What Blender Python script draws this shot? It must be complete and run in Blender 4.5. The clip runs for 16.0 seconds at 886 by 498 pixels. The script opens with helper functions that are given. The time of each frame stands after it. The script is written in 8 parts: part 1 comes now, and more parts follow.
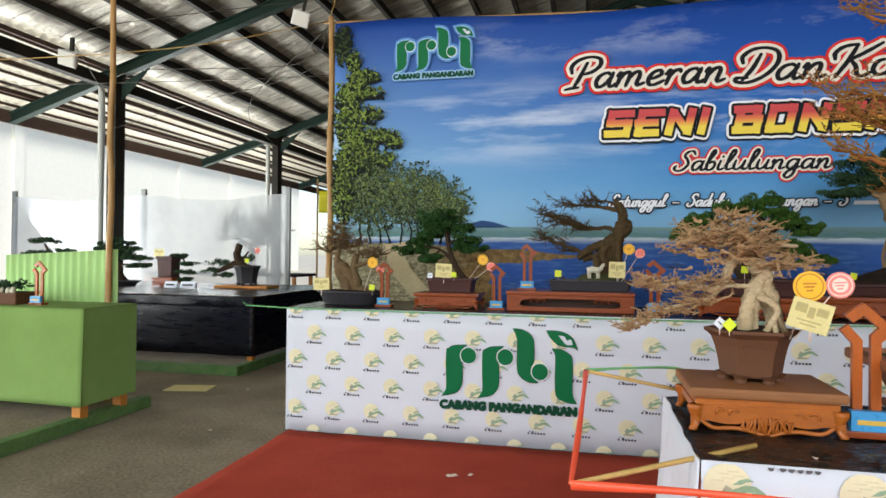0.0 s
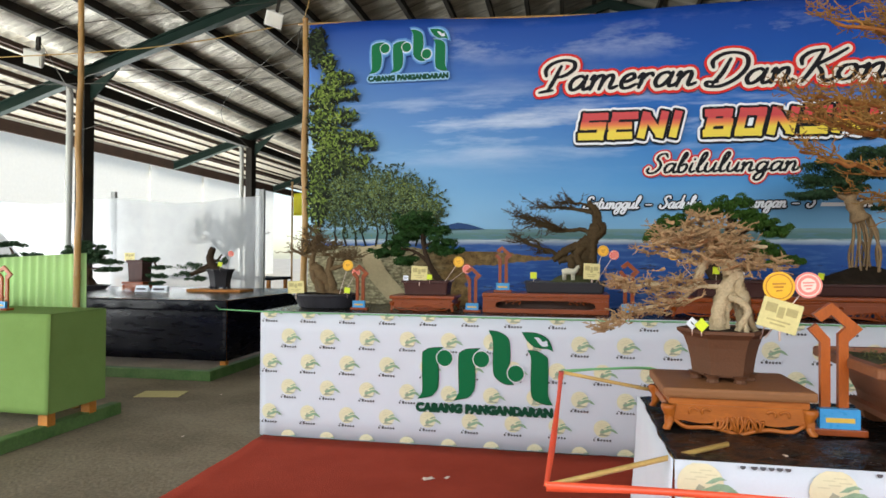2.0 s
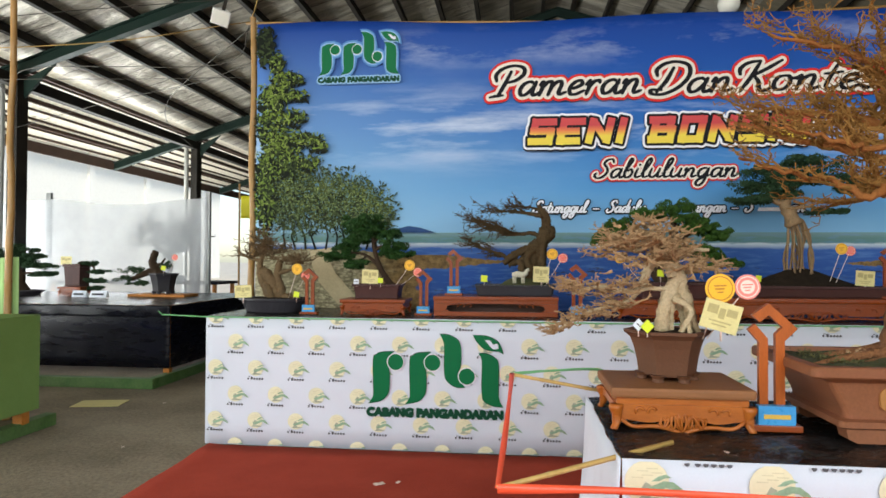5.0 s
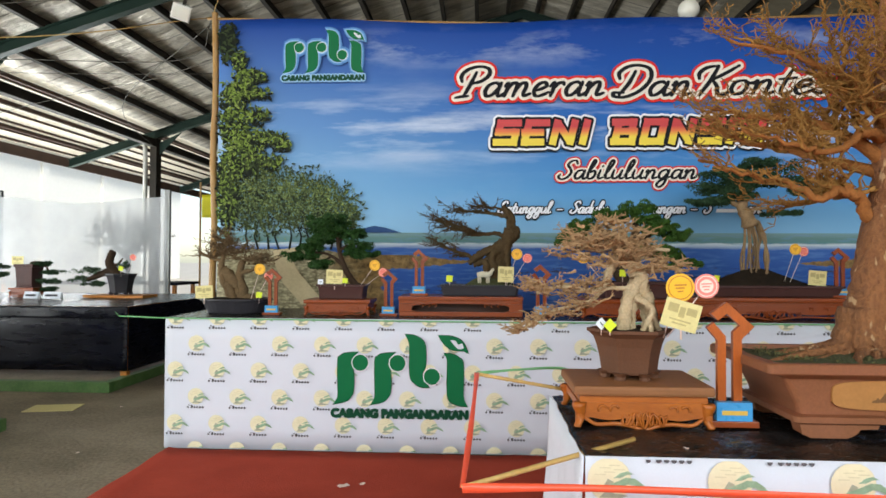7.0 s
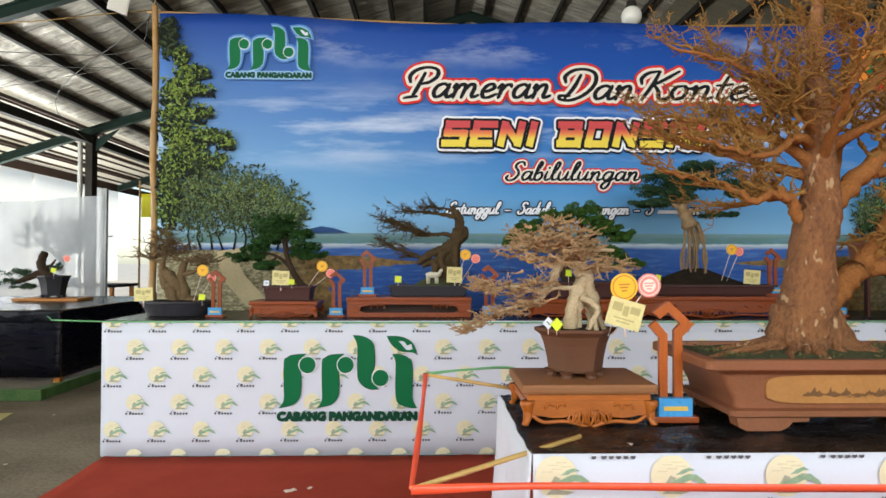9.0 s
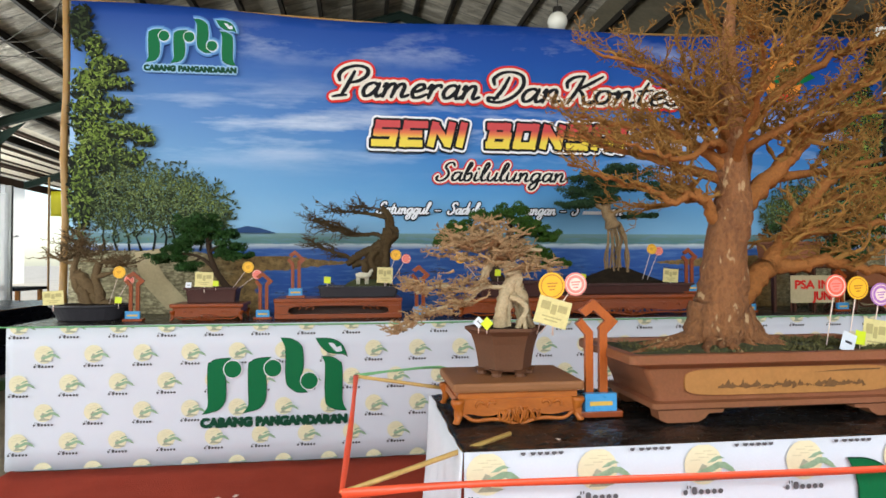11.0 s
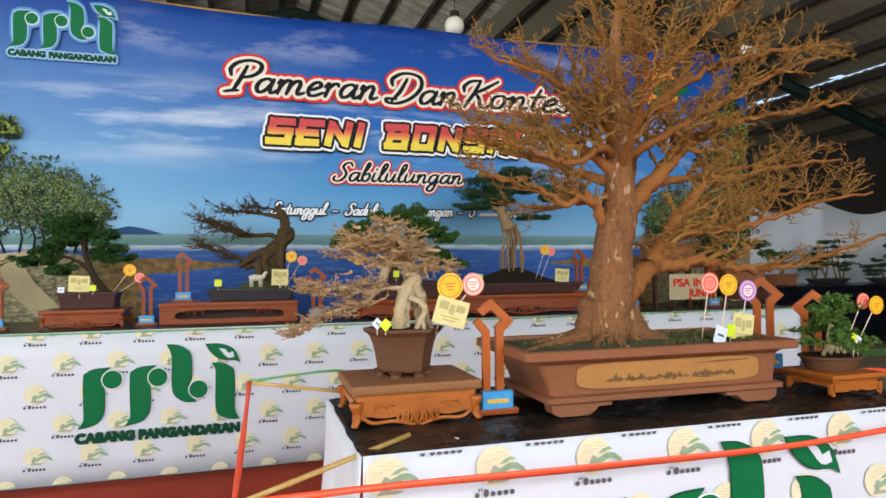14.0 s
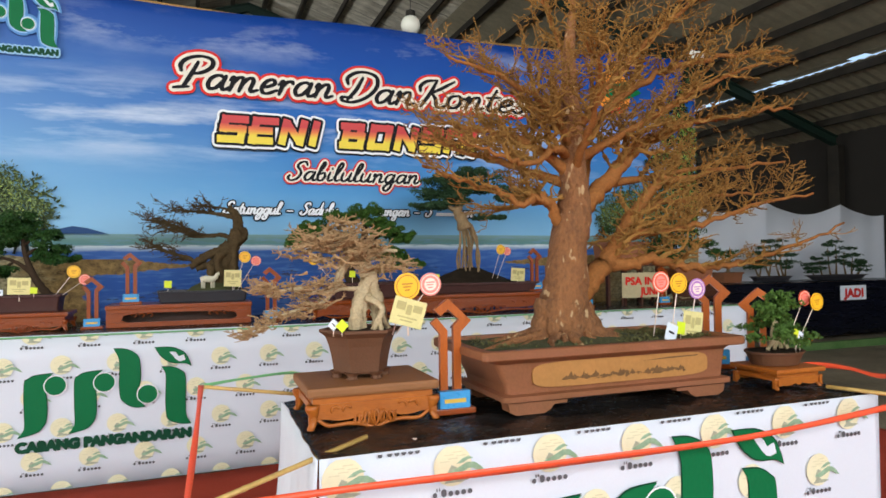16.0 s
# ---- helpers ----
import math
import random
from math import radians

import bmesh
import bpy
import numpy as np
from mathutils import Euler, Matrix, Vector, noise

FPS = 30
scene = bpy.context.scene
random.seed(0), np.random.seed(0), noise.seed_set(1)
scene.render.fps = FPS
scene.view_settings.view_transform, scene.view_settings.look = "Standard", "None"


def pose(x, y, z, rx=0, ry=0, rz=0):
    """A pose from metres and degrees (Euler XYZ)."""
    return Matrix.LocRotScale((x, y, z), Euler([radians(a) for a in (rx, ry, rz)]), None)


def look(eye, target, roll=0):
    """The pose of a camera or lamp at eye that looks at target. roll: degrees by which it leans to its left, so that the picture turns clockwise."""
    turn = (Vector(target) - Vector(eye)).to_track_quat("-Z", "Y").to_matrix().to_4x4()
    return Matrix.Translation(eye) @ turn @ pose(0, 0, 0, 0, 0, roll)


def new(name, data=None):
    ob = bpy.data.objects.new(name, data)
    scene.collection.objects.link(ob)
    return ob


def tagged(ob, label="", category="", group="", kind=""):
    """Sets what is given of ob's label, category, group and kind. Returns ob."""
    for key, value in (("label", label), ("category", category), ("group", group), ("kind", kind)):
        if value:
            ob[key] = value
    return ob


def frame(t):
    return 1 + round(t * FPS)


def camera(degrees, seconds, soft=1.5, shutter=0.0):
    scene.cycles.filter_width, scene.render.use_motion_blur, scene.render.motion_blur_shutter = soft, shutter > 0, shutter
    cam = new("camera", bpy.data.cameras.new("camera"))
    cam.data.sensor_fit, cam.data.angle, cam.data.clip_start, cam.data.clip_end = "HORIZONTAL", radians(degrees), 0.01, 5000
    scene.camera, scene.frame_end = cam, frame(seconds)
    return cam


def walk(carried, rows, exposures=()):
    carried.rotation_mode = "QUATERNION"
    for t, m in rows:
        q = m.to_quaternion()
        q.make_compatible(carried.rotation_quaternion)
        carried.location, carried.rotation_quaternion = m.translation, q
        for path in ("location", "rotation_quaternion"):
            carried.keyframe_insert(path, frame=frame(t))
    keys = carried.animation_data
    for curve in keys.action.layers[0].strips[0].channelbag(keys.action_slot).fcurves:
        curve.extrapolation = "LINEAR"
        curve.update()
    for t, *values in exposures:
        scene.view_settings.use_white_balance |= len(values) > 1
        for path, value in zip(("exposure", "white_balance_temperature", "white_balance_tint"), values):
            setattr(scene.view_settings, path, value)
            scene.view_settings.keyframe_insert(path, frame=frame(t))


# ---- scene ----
cam = camera(69.4, 16.0, soft=1.6)
PATH = [
    (0.0, -0.0000, -0.0000, 1.4000, 12.921, 0.521, -0.569),
    (0.5, 0.0000, 0.0008, 1.3987, 12.552, 0.601, -0.503),
    (1.0, 0.0017, 0.0039, 1.3992, 12.011, 0.675, -0.418),
    (1.5, -0.0003, 0.0039, 1.3999, 11.559, 0.713, -0.394),
    (2.0, 0.0022, 0.0088, 1.3992, 10.793, 0.759, -0.317),
    (2.5, -0.0011, 0.0053, 1.4011, 10.304, 0.786, -0.294),
    (3.0, 0.0010, 0.0099, 1.3980, 9.537, 0.898, -0.309),
    (3.5, 0.0004, 0.0136, 1.3980, 8.369, 0.957, -0.250),
    (4.0, 0.0004, 0.0146, 1.3986, 7.535, 0.997, -0.223),
    (6.5, -0.0004, 0.0166, 1.3973, 4.387, 1.167, -0.255),
    (7.0, 0.0002, 0.0201, 1.3963, 3.298, 1.131, -0.248),
    (7.5, 0.0001, 0.0210, 1.3960, 2.114, 1.113, -0.238),
    (8.0, 0.0003, 0.0227, 1.3968, 1.124, 1.105, -0.176),
    (8.5, -0.0009, 0.0244, 1.3967, -0.017, 1.160, -0.132),
    (9.0, 0.0004, 0.0265, 1.3964, -1.284, 1.191, -0.100),
    (11.5, -0.0016, 0.0370, 1.3948, -8.885, 1.270, 0.198),
    (12.0, -0.0005, 0.0402, 1.3932, -10.185, 1.358, 0.223),
    (12.5, -0.0021, 0.0421, 1.3934, -12.050, 1.362, 0.258),
    (13.0, -0.0007, 0.0453, 1.3932, -13.497, 1.356, 0.335),
    (13.5, 0.0005, 0.0478, 1.3926, -14.949, 1.343, 0.400),
    (14.0, 0.0003, 0.0493, 1.3929, -16.629, 1.295, 0.480),
    (14.5, -0.0002, 0.0523, 1.3932, -18.309, 1.266, 0.556),
    (15.0, 0.0000, 0.0531, 1.3929, -19.449, 1.262, 0.623),
    (15.5, 0.0002, 0.0536, 1.3927, -20.284, 1.263, 0.682),
    (16.0, -0.0003, 0.0543, 1.3945, -20.530, 1.223, 0.714),
]
walk(cam, [(t, pose(x, y, z, 90 + pitch, roll, yaw)) for t, x, y, z, yaw, pitch, roll in PATH],
     exposures=[(0.0, 0.6, 6650, 7), (8.0, 0.69, 6650, 7), (16.0, 0.8, 6650, 7)])

# ---- daylight: bright overcast sky, open sides of the hall ----
world = bpy.data.worlds.new("sky")
scene.world = world
world.use_nodes = True
wn = world.node_tree.nodes
sky = wn.new("ShaderNodeTexSky")
sky.sky_type = "NISHITA"
sky.sun_disc = False
sky.sun_elevation, sky.sun_rotation = radians(50), radians(139)
sky.dust_density = 1.0
wn["Background"].inputs["Strength"].default_value = 0.15
world.node_tree.links.new(sky.outputs["Color"], wn["Background"].inputs["Color"])
sun = new("sun", bpy.data.lights.new("sun", "SUN"))
sun.data.energy, sun.data.angle, sun.data.color = 2.6, radians(12), (1.0, 0.95, 0.87)
sun.matrix_world = look((14, -16, 26), (0, 0, 0))


def opening_light(name, eye, target, w, h, power):
    ob = new(name, bpy.data.lights.new(name, "AREA"))
    ob.data.shape, ob.data.size, ob.data.size_y, ob.data.energy = "RECTANGLE", w, h, power
    ob.data.color = (0.93, 0.97, 1.0)
    ob.matrix_world = look(eye, target)
    return ob


# sky light through the open front behind the camera and the open side
opening_light("front_opening_light", (0.3, -5.6, 4.3), (1.4, 3.5, 1.0), 17, 2.4, 560)
opening_light("side_opening_light", (-9.8, 7.0, 1.2), (-5.0, 7, 5.8), 24, 2.2, 1100)


# ---- materials ----
def rgb(r, g, b):
    return tuple(((v / 255 + 0.055) / 1.055) ** 2.4 if v > 10 else v / 3294.6 for v in (r, g, b)) + (1.0,)


class Nodes:
    """A thin wrapper round a material's node tree."""

    def __init__(self, name, rough, metal=0.0, coat=0.0):
        self.m = bpy.data.materials.new(name)
        self.m.use_nodes = True
        self.t = self.m.node_tree
        self.p = self.t.nodes["Principled BSDF"]
        self.p.inputs["Roughness"].default_value = rough
        self.p.inputs["Metallic"].default_value = metal
        self.p.inputs["Coat Weight"].default_value = coat
        self.p.inputs["Coat Roughness"].default_value = 0.15

    def add(self, kind, **props):
        n = self.t.nodes.new(kind)
        for k, v in props.items():
            n.inputs[k].default_value = v
        return n

    def link(self, a, b):
        self.t.links.new(a, b)

    def coords(self, scale=(1, 1, 1), where="Object"):
        tc, mp = self.add("ShaderNodeTexCoord"), self.add("ShaderNodeMapping")
        mp.inputs["Scale"].default_value = scale
        self.link(tc.outputs[where], mp.inputs["Vector"])
        return mp.outputs["Vector"]

    def noise(self, vec, scale, detail=4.0, rough=0.6):
        n = self.add("ShaderNodeTexNoise", Scale=scale, Detail=detail, Roughness=rough)
        self.link(vec, n.inputs["Vector"])
        return n.outputs["Fac"]

    def ramp(self, fac, stops):
        n = self.add("ShaderNodeValToRGB")
        e = n.color_ramp.elements
        while len(e) < len(stops):
            e.new(0.5)
        for k, (at, col) in enumerate(stops):
            e[k].position, e[k].color = at, col
        self.link(fac, n.inputs["Fac"])
        return n.outputs["Color"]

    def mix(self, fac, a, b, blend="MIX"):
        n = self.t.nodes.new("ShaderNodeMix")
        n.data_type, n.blend_type = "RGBA", blend
        for sock, v in ((n.inputs[0], fac), (n.inputs[6], a), (n.inputs[7], b)):
            if hasattr(v, "is_output"):
                self.link(v, sock)
            else:
                sock.default_value = v
        return n.outputs[2]

    def math(self, op, a, b=0.0, clamp=False):
        n = self.t.nodes.new("ShaderNodeMath")
        n.operation, n.use_clamp = op, clamp
        for k, v in enumerate((a, b)):
            if hasattr(v, "is_output"):
                self.link(v, n.inputs[k])
            else:
                n.inputs[k].default_value = v
        return n.outputs[0]

    def bump(self, height, strength, dist=0.01):
        n = self.add("ShaderNodeBump", Strength=strength, Distance=dist)
        self.link(height, n.inputs["Height"])
        self.link(n.outputs["Normal"], self.p.inputs["Normal"])

    def base(self, col):
        self.link(col, self.p.inputs["Base Color"])


def shade(c, k):
    return tuple(min(1.0, v * k) for v in c[:3]) + (1.0,)


def plain(name, c, rough=0.6, metal=0.0, var=0.18, scale=6.0, fine=70.0, bump=0.15, stretch=(1, 1, 1), other=None, coat=0.0, rand=0.0):
    """A surface with two scales of variation and a fine relief."""
    n = Nodes(name, rough, metal, coat)
    v = n.coords(stretch)
    big, small = n.noise(v, scale), n.noise(v, fine, 3.0)
    col = n.ramp(big, [(0.3, shade(c, 1 - var)), (0.7, other or shade(c, 1 + var))])
    col = n.mix(0.5, col, n.ramp(small, [(0.3, shade(c, 1 - var)), (0.7, shade(c, 1 + var))]))
    if rand:
        g = n.add("ShaderNodeNewGeometry")
        k = n.ramp(g.outputs["Random Per Island"], [(0.0, shade(c, 1 - rand)), (1.0, shade(c, 1 + rand))])
        col = n.mix(0.65, col, k)
    n.base(col)
    n.link(n.math("ADD", n.math("MULTIPLY", small, 0.2), rough - 0.1), n.p.inputs["Roughness"])
    n.bump(small, bump)
    return n.m


M = {}
M["concrete"] = plain("concrete", rgb(134, 121, 100), 0.85, var=0.5, scale=1.3, fine=34, bump=0.6, other=rgb(168, 155, 132))
M["soil_ground"] = plain("pale_ground", rgb(178, 172, 160), 0.9, var=0.2, scale=0.3, fine=8)
M["kerb_green"] = plain("kerb_green", rgb(72, 112, 52), 0.7, var=0.3, scale=5, fine=40, other=rgb(118, 140, 88))
M["carpet"] = plain("red_carpet", rgb(178, 70, 52), 0.95, var=0.22, scale=2.2, fine=110, bump=0.7, other=rgb(192, 82, 62))
M["steel_dark"] = plain("painted_dark_steel", rgb(32, 30, 27), 0.6, var=0.3, scale=3, other=rgb(62, 54, 44))
M["steel_green"] = plain("green_painted_steel", rgb(26, 44, 37), 0.5, var=0.25, scale=3)
M["rust"] = plain("rusty_steel", rgb(70, 50, 38), 0.75, var=0.3, scale=4)
# the screen posts stand against daylight; their shaded side is put into this grey
M["post_grey"] = plain("aluminium_with_shade_grey", rgb(150, 152, 150), 0.45, metal=0.4, var=0.1)
M["roof_bare"] = plain("dull_brown_sheet", rgb(122, 114, 96), 0.5, var=0.3, scale=1.2, fine=14, other=rgb(142, 134, 114))
M["print_sand"] = plain("printed_pale_sand", rgb(186, 170, 134), 0.6, var=0.15, scale=5, fine=50)
M["pipe"] = plain("grey_pvc", rgb(176, 176, 170), 0.45, var=0.08)
M["white_paint"] = plain("white_paint", rgb(228, 226, 218), 0.5, var=0.06)
M["cloth_white"] = plain("white_banner_cloth", rgb(217, 219, 228), 0.5, var=0.03, scale=2, fine=180, bump=0.08)
M["cloth_green"] = plain("green_cloth", rgb(124, 154, 84), 0.85, var=0.12, scale=2, fine=160, other=rgb(136, 164, 96))
M["cloth_lime"] = plain("pale_green_cloth", rgb(178, 214, 142), 0.8, var=0.08, scale=2, fine=160)
M["cloth_black"] = plain("black_cloth", rgb(19, 20, 29), 0.7, var=0.25, scale=3, fine=150)
M["bamboo"] = plain("bamboo", rgb(168, 128, 72), 0.45, var=0.22, scale=10, fine=60, stretch=(1, 1, 0.25))
M["bamboo_rod"] = plain("split_bamboo", rgb(196, 160, 92), 0.45, var=0.2, scale=14, fine=60)
M["tape_red"] = plain("orange_red_tape", rgb(244, 92, 58), 0.35, var=0.08, scale=12)
M["tape_green"] = plain("green_tape", rgb(112, 176, 116), 0.4, var=0.1, scale=12)
M["wood_red"] = plain("reddish_polished_wood", rgb(138, 60, 12), 0.32, var=0.28, scale=5, fine=45, stretch=(1, 6, 6), coat=0.3)
M["wood_honey"] = plain("honey_teak", rgb(170, 90, 30), 0.4, var=0.3, scale=6, fine=50, stretch=(1, 7, 7), other=rgb(186, 108, 40), coat=0.2)
M["wood_worn"] = plain("worn_teak_top", rgb(142, 94, 58), 0.6, var=0.22, scale=6, fine=50, stretch=(1, 8, 8))
M["wood_dark"] = plain("dark_wood", rgb(74, 42, 28), 0.35, var=0.25, scale=6, stretch=(1, 6, 6))
M["wood_orange"] = plain("orange_lacquered_wood", rgb(176, 88, 30), 0.35, var=0.24, scale=7, fine=60, stretch=(6, 6, 1), coat=0.2)
M["plank"] = plain("orange_plank", rgb(196, 124, 48), 0.5, var=0.2, scale=6, stretch=(1, 6, 6))
M["pot_brown"] = plain("unglazed_brown_clay", rgb(98, 64, 44), 0.6, var=0.14, scale=9, fine=120)
M["pot_red"] = plain("reddish_clay", rgb(136, 86, 54), 0.55, var=0.2, scale=5, fine=110, other=rgb(150, 92, 70))
M["pot_panel"] = plain("ochre_clay_panel", rgb(172, 120, 66), 0.6, var=0.14, scale=9, fine=70)
M["pot_ink"] = plain("brown_relief_painting", rgb(112, 80, 48), 0.7, var=0.2)
M["pot_dark"] = plain("dark_glazed_pot", rgb(52, 50, 54), 0.4, var=0.2, scale=8)
M["pot_maroon"] = plain("dark_maroon_pot", rgb(74, 46, 42), 0.45, var=0.2, scale=8)
M["soil"] = plain("dark_soil", rgb(46, 38, 30), 0.95, var=0.4, scale=20, fine=90, bump=0.8)
M["moss"] = plain("moss", rgb(72, 78, 40), 0.95, var=0.35, scale=16, fine=120, bump=0.9, other=rgb(70, 62, 40))
M["bark_red"] = plain("reddish_brown_bark", rgb(146, 94, 50), 0.75, var=0.32, scale=14, fine=90, bump=0.8, other=rgb(158, 100, 54))
M["twig_red"] = plain("orange_brown_twigs", rgb(142, 103, 54), 0.75, var=0.35, scale=9, fine=60, bump=0.4, rand=0.45)
M["bark_pale"] = plain("pale_bark", rgb(196, 172, 134), 0.75, var=0.28, scale=22, fine=130, bump=0.8, other=rgb(206, 188, 156))
M["twig_tan"] = plain("tan_twigs", rgb(166, 134, 98), 0.8, var=0.25, scale=12, fine=60, rand=0.3)
M["bark_grey"] = plain("grey_brown_bark", rgb(112, 92, 66), 0.8, var=0.3, scale=18, fine=110, bump=0.8)
M["bark_root"] = plain("brown_aerial_root", rgb(150, 124, 92), 0.8, var=0.4, scale=20, fine=110, bump=0.9)
M["bark_drift"] = plain("weathered_driftwood", rgb(84, 68, 46), 0.85, var=0.42, scale=26, fine=120, bump=1.0)
M["bark_dark"] = plain("dark_bark", rgb(66, 52, 40), 0.85, var=0.3, scale=18, fine=110, bump=0.8)
M["leaf_deep"] = plain("deep_green_foliage", rgb(42, 74, 30), 0.6, var=0.3, scale=9, fine=60, rand=0.7)
M["leaf_bright"] = plain("bright_green_foliage", rgb(62, 94, 34), 0.6, var=0.3, scale=9, fine=60, rand=0.65)
M["leaf_moss"] = plain("olive_green_foliage", rgb(76, 104, 44), 0.65, var=0.25, scale=9, fine=60, rand=0.6)
M["moss_tuft"] = plain("olive_moss_tufts", rgb(88, 84, 44), 0.8, var=0.3, scale=12, fine=60, rand=0.6)
M["leaf_dark"] = plain("dark_green_foliage", rgb(48, 72, 46), 0.65, var=0.25, scale=9, fine=60, rand=0.5)
M["medal_gold"] = plain("yellow_card", rgb(246, 186, 30), 0.45, var=0.06, scale=30)
M["medal_gold_ink"] = plain("orange_ink", rgb(196, 128, 20), 0.5, var=0.06)
M["medal_pink"] = plain("pink_card", rgb(240, 140, 128), 0.45, var=0.06)
M["medal_red"] = plain("salmon_red_card", rgb(238, 104, 78), 0.45, var=0.06)
M["medal_violet"] = plain("violet_card", rgb(178, 120, 190), 0.45, var=0.06)
M["card_pale"] = plain("pale_card_print", rgb(246, 222, 206), 0.5, var=0.05)
M["card_yellow"] = plain("cream_certificate", rgb(222, 208, 142), 0.5, var=0.12, scale=26)
M["card_ink"] = plain("faded_ink", rgb(186, 170, 112), 0.6, var=0.15)
M["card_neon"] = plain("neon_yellow_note", rgb(226, 240, 50), 0.5, var=0.04)
M["card_white"] = plain("white_note", rgb(232, 236, 244), 0.5, var=0.04)
M["card_blue"] = plain("blue_plate", rgb(64, 150, 206), 0.3, var=0.06)
M["card_gold_ink"] = plain("gold_lettering", rgb(222, 176, 74), 0.4, var=0.06)
M["ink_black"] = plain("black_print", rgb(22, 20, 24), 0.5, var=0.05)
M["ink_grey"] = plain("dark_grey_print", rgb(62, 60, 66), 0.5, var=0.05)
M["ink_red"] = plain("red_print", rgb(214, 46, 40), 0.5, var=0.05)
M["ink_cream"] = plain("cream_white_print", rgb(238, 228, 214), 0.5, var=0.03)
M["ink_white"] = plain("white_print", rgb(240, 240, 244), 0.5, var=0.03)
M["logo_green"] = plain("green_print", rgb(14, 106, 62), 0.45, var=0.05)
M["logo_edge"] = plain("dark_green_print", rgb(18, 70, 48), 0.5, var=0.05)
M["motif_grey"] = plain("grey_green_print", rgb(168, 170, 148), 0.5, var=0.2, scale=40)
M["motif_ink"] = plain("soft_dark_print", rgb(92, 90, 94), 0.5, var=0.1)
M["motif_tan"] = plain("pale_tan_print", rgb(214, 205, 168), 0.5, var=0.08, scale=40)
M["motif_cream"] = plain("cream_print", rgb(230, 221, 186), 0.5, var=0.05, scale=20)
M["motif_green"] = plain("pale_green_print", rgb(146, 174, 144), 0.5, var=0.25, scale=40)
M["plastic_lamp"] = plain("frosted_lamp_plastic", rgb(226, 224, 212), 0.35, var=0.04)
M["island"] = plain("printed_island", rgb(44, 74, 120), 0.5, var=0.12)
M["print_leaf"] = plain("printed_foliage", rgb(106, 126, 54), 0.6, var=0.3, scale=6, fine=40, rand=0.75)
M["print_leaf_grey"] = plain("printed_shore_trees", rgb(108, 124, 82), 0.6, var=0.25, scale=6, fine=40, rand=0.8)
M["print_mid"] = plain("printed_mid_foliage", rgb(54, 66, 38), 0.6, var=0.25, scale=6, fine=40, rand=0.55)
M["print_leaf_pale"] = plain("printed_sunlit_foliage", rgb(142, 158, 84), 0.6, var=0.25, scale=6, fine=40, rand=0.4)
M["print_dark"] = plain("printed_shadow_foliage", rgb(22, 28, 20), 0.6, var=0.25, scale=6, fine=40, rand=0.5)
M["print_halo"] = plain("soft_blue_print", rgb(92, 142, 202), 0.5, var=0.04)
M["print_glow"] = plain("pale_blue_print", rgb(150, 192, 226), 0.5, var=0.04)
M["cable"] = plain("cable", rgb(70, 66, 58), 0.6, var=0.1)
M["emblem_orange"] = plain("orange_print", rgb(236, 140, 40), 0.5, var=0.08)
M["stone_white"] = plain("white_figurine_stone", rgb(206, 200, 176), 0.7, var=0.15, scale=30)
M["yellow_flag"] = plain("yellow_cloth", rgb(236, 226, 40), 0.6, var=0.06)
# near-black wall colour stands in for the deep shade inside the hall
M["dark_wall"] = plain("shade_coloured_wall", rgb(34, 30, 26), 0.9, var=0.3, scale=0.7, fine=9)

# matt inks, cloth, bark and leaves shine little
for key, mat in M.items():
    for start, shine in (("ink_", 0.12), ("print_", 0.12), ("logo_", 0.15), ("motif_", 0.2), ("leaf_", 0.2), ("cloth_", 0.15), ("bark_", 0.12), ("twig_", 0.12), ("wood_", 0.3), ("pot_", 0.25), ("steel_", 0.25), ("carpet", 0.1), ("concrete", 0.25), ("soil", 0.1), ("island", 0.12)):
        if key.startswith(start):
            mat.node_tree.nodes["Principled BSDF"].inputs["Specular IOR Level"].default_value = shine


def foil_roof():
    """Wrinkled reflective insulation under the roof sheets, in lapped widths."""
    n = Nodes("foil_insulation", 0.34, 0.35)
    v = n.coords((1, 1, 1))
    w = n.coords((0.8, 4.0, 1))
    a, b = n.noise(v, 0.8, 5), n.noise(w, 1.2, 6, 0.65)
    col = n.mix(0.5, n.ramp(a, [(0.32, rgb(136, 126, 108)), (0.68, rgb(238, 230, 212))]), n.ramp(b, [(0.38, rgb(104, 95, 82)), (0.62, rgb(250, 244, 230))]))
    tc, sx = n.add("ShaderNodeTexCoord"), n.add("ShaderNodeSeparateXYZ")
    n.link(tc.outputs["Object"], sx.inputs[0])
    lap = n.math("FRACT", n.math("ADD", n.math("MULTIPLY", sx.outputs["Y"], 1.3), n.math("MULTIPLY", a, 0.5)))
    n.base(n.mix(n.math("MULTIPLY", n.math("LESS_THAN", lap, 0.035), 0.8), col, rgb(62, 54, 44)))
    n.bump(n.math("ADD", b, n.math("MULTIPLY", a, 1.4)), 0.9, 0.14)
    return n.m


def plastic_black():
    n = Nodes("black_plastic_sheet", 0.18)
    v = n.coords((1, 2.2, 1))
    a, b = n.noise(v, 5, 5, 0.6), n.noise(v, 26, 3)
    n.base(n.ramp(a, [(0.3, rgb(16, 15, 15)), (0.75, rgb(40, 38, 37))]))
    n.link(n.math("ADD", n.math("MULTIPLY", b, 0.3), 0.08), n.p.inputs["Roughness"])
    n.bump(n.math("ADD", a, n.math("MULTIPLY", b, 0.25)), 1.0, 0.045)
    return n.m


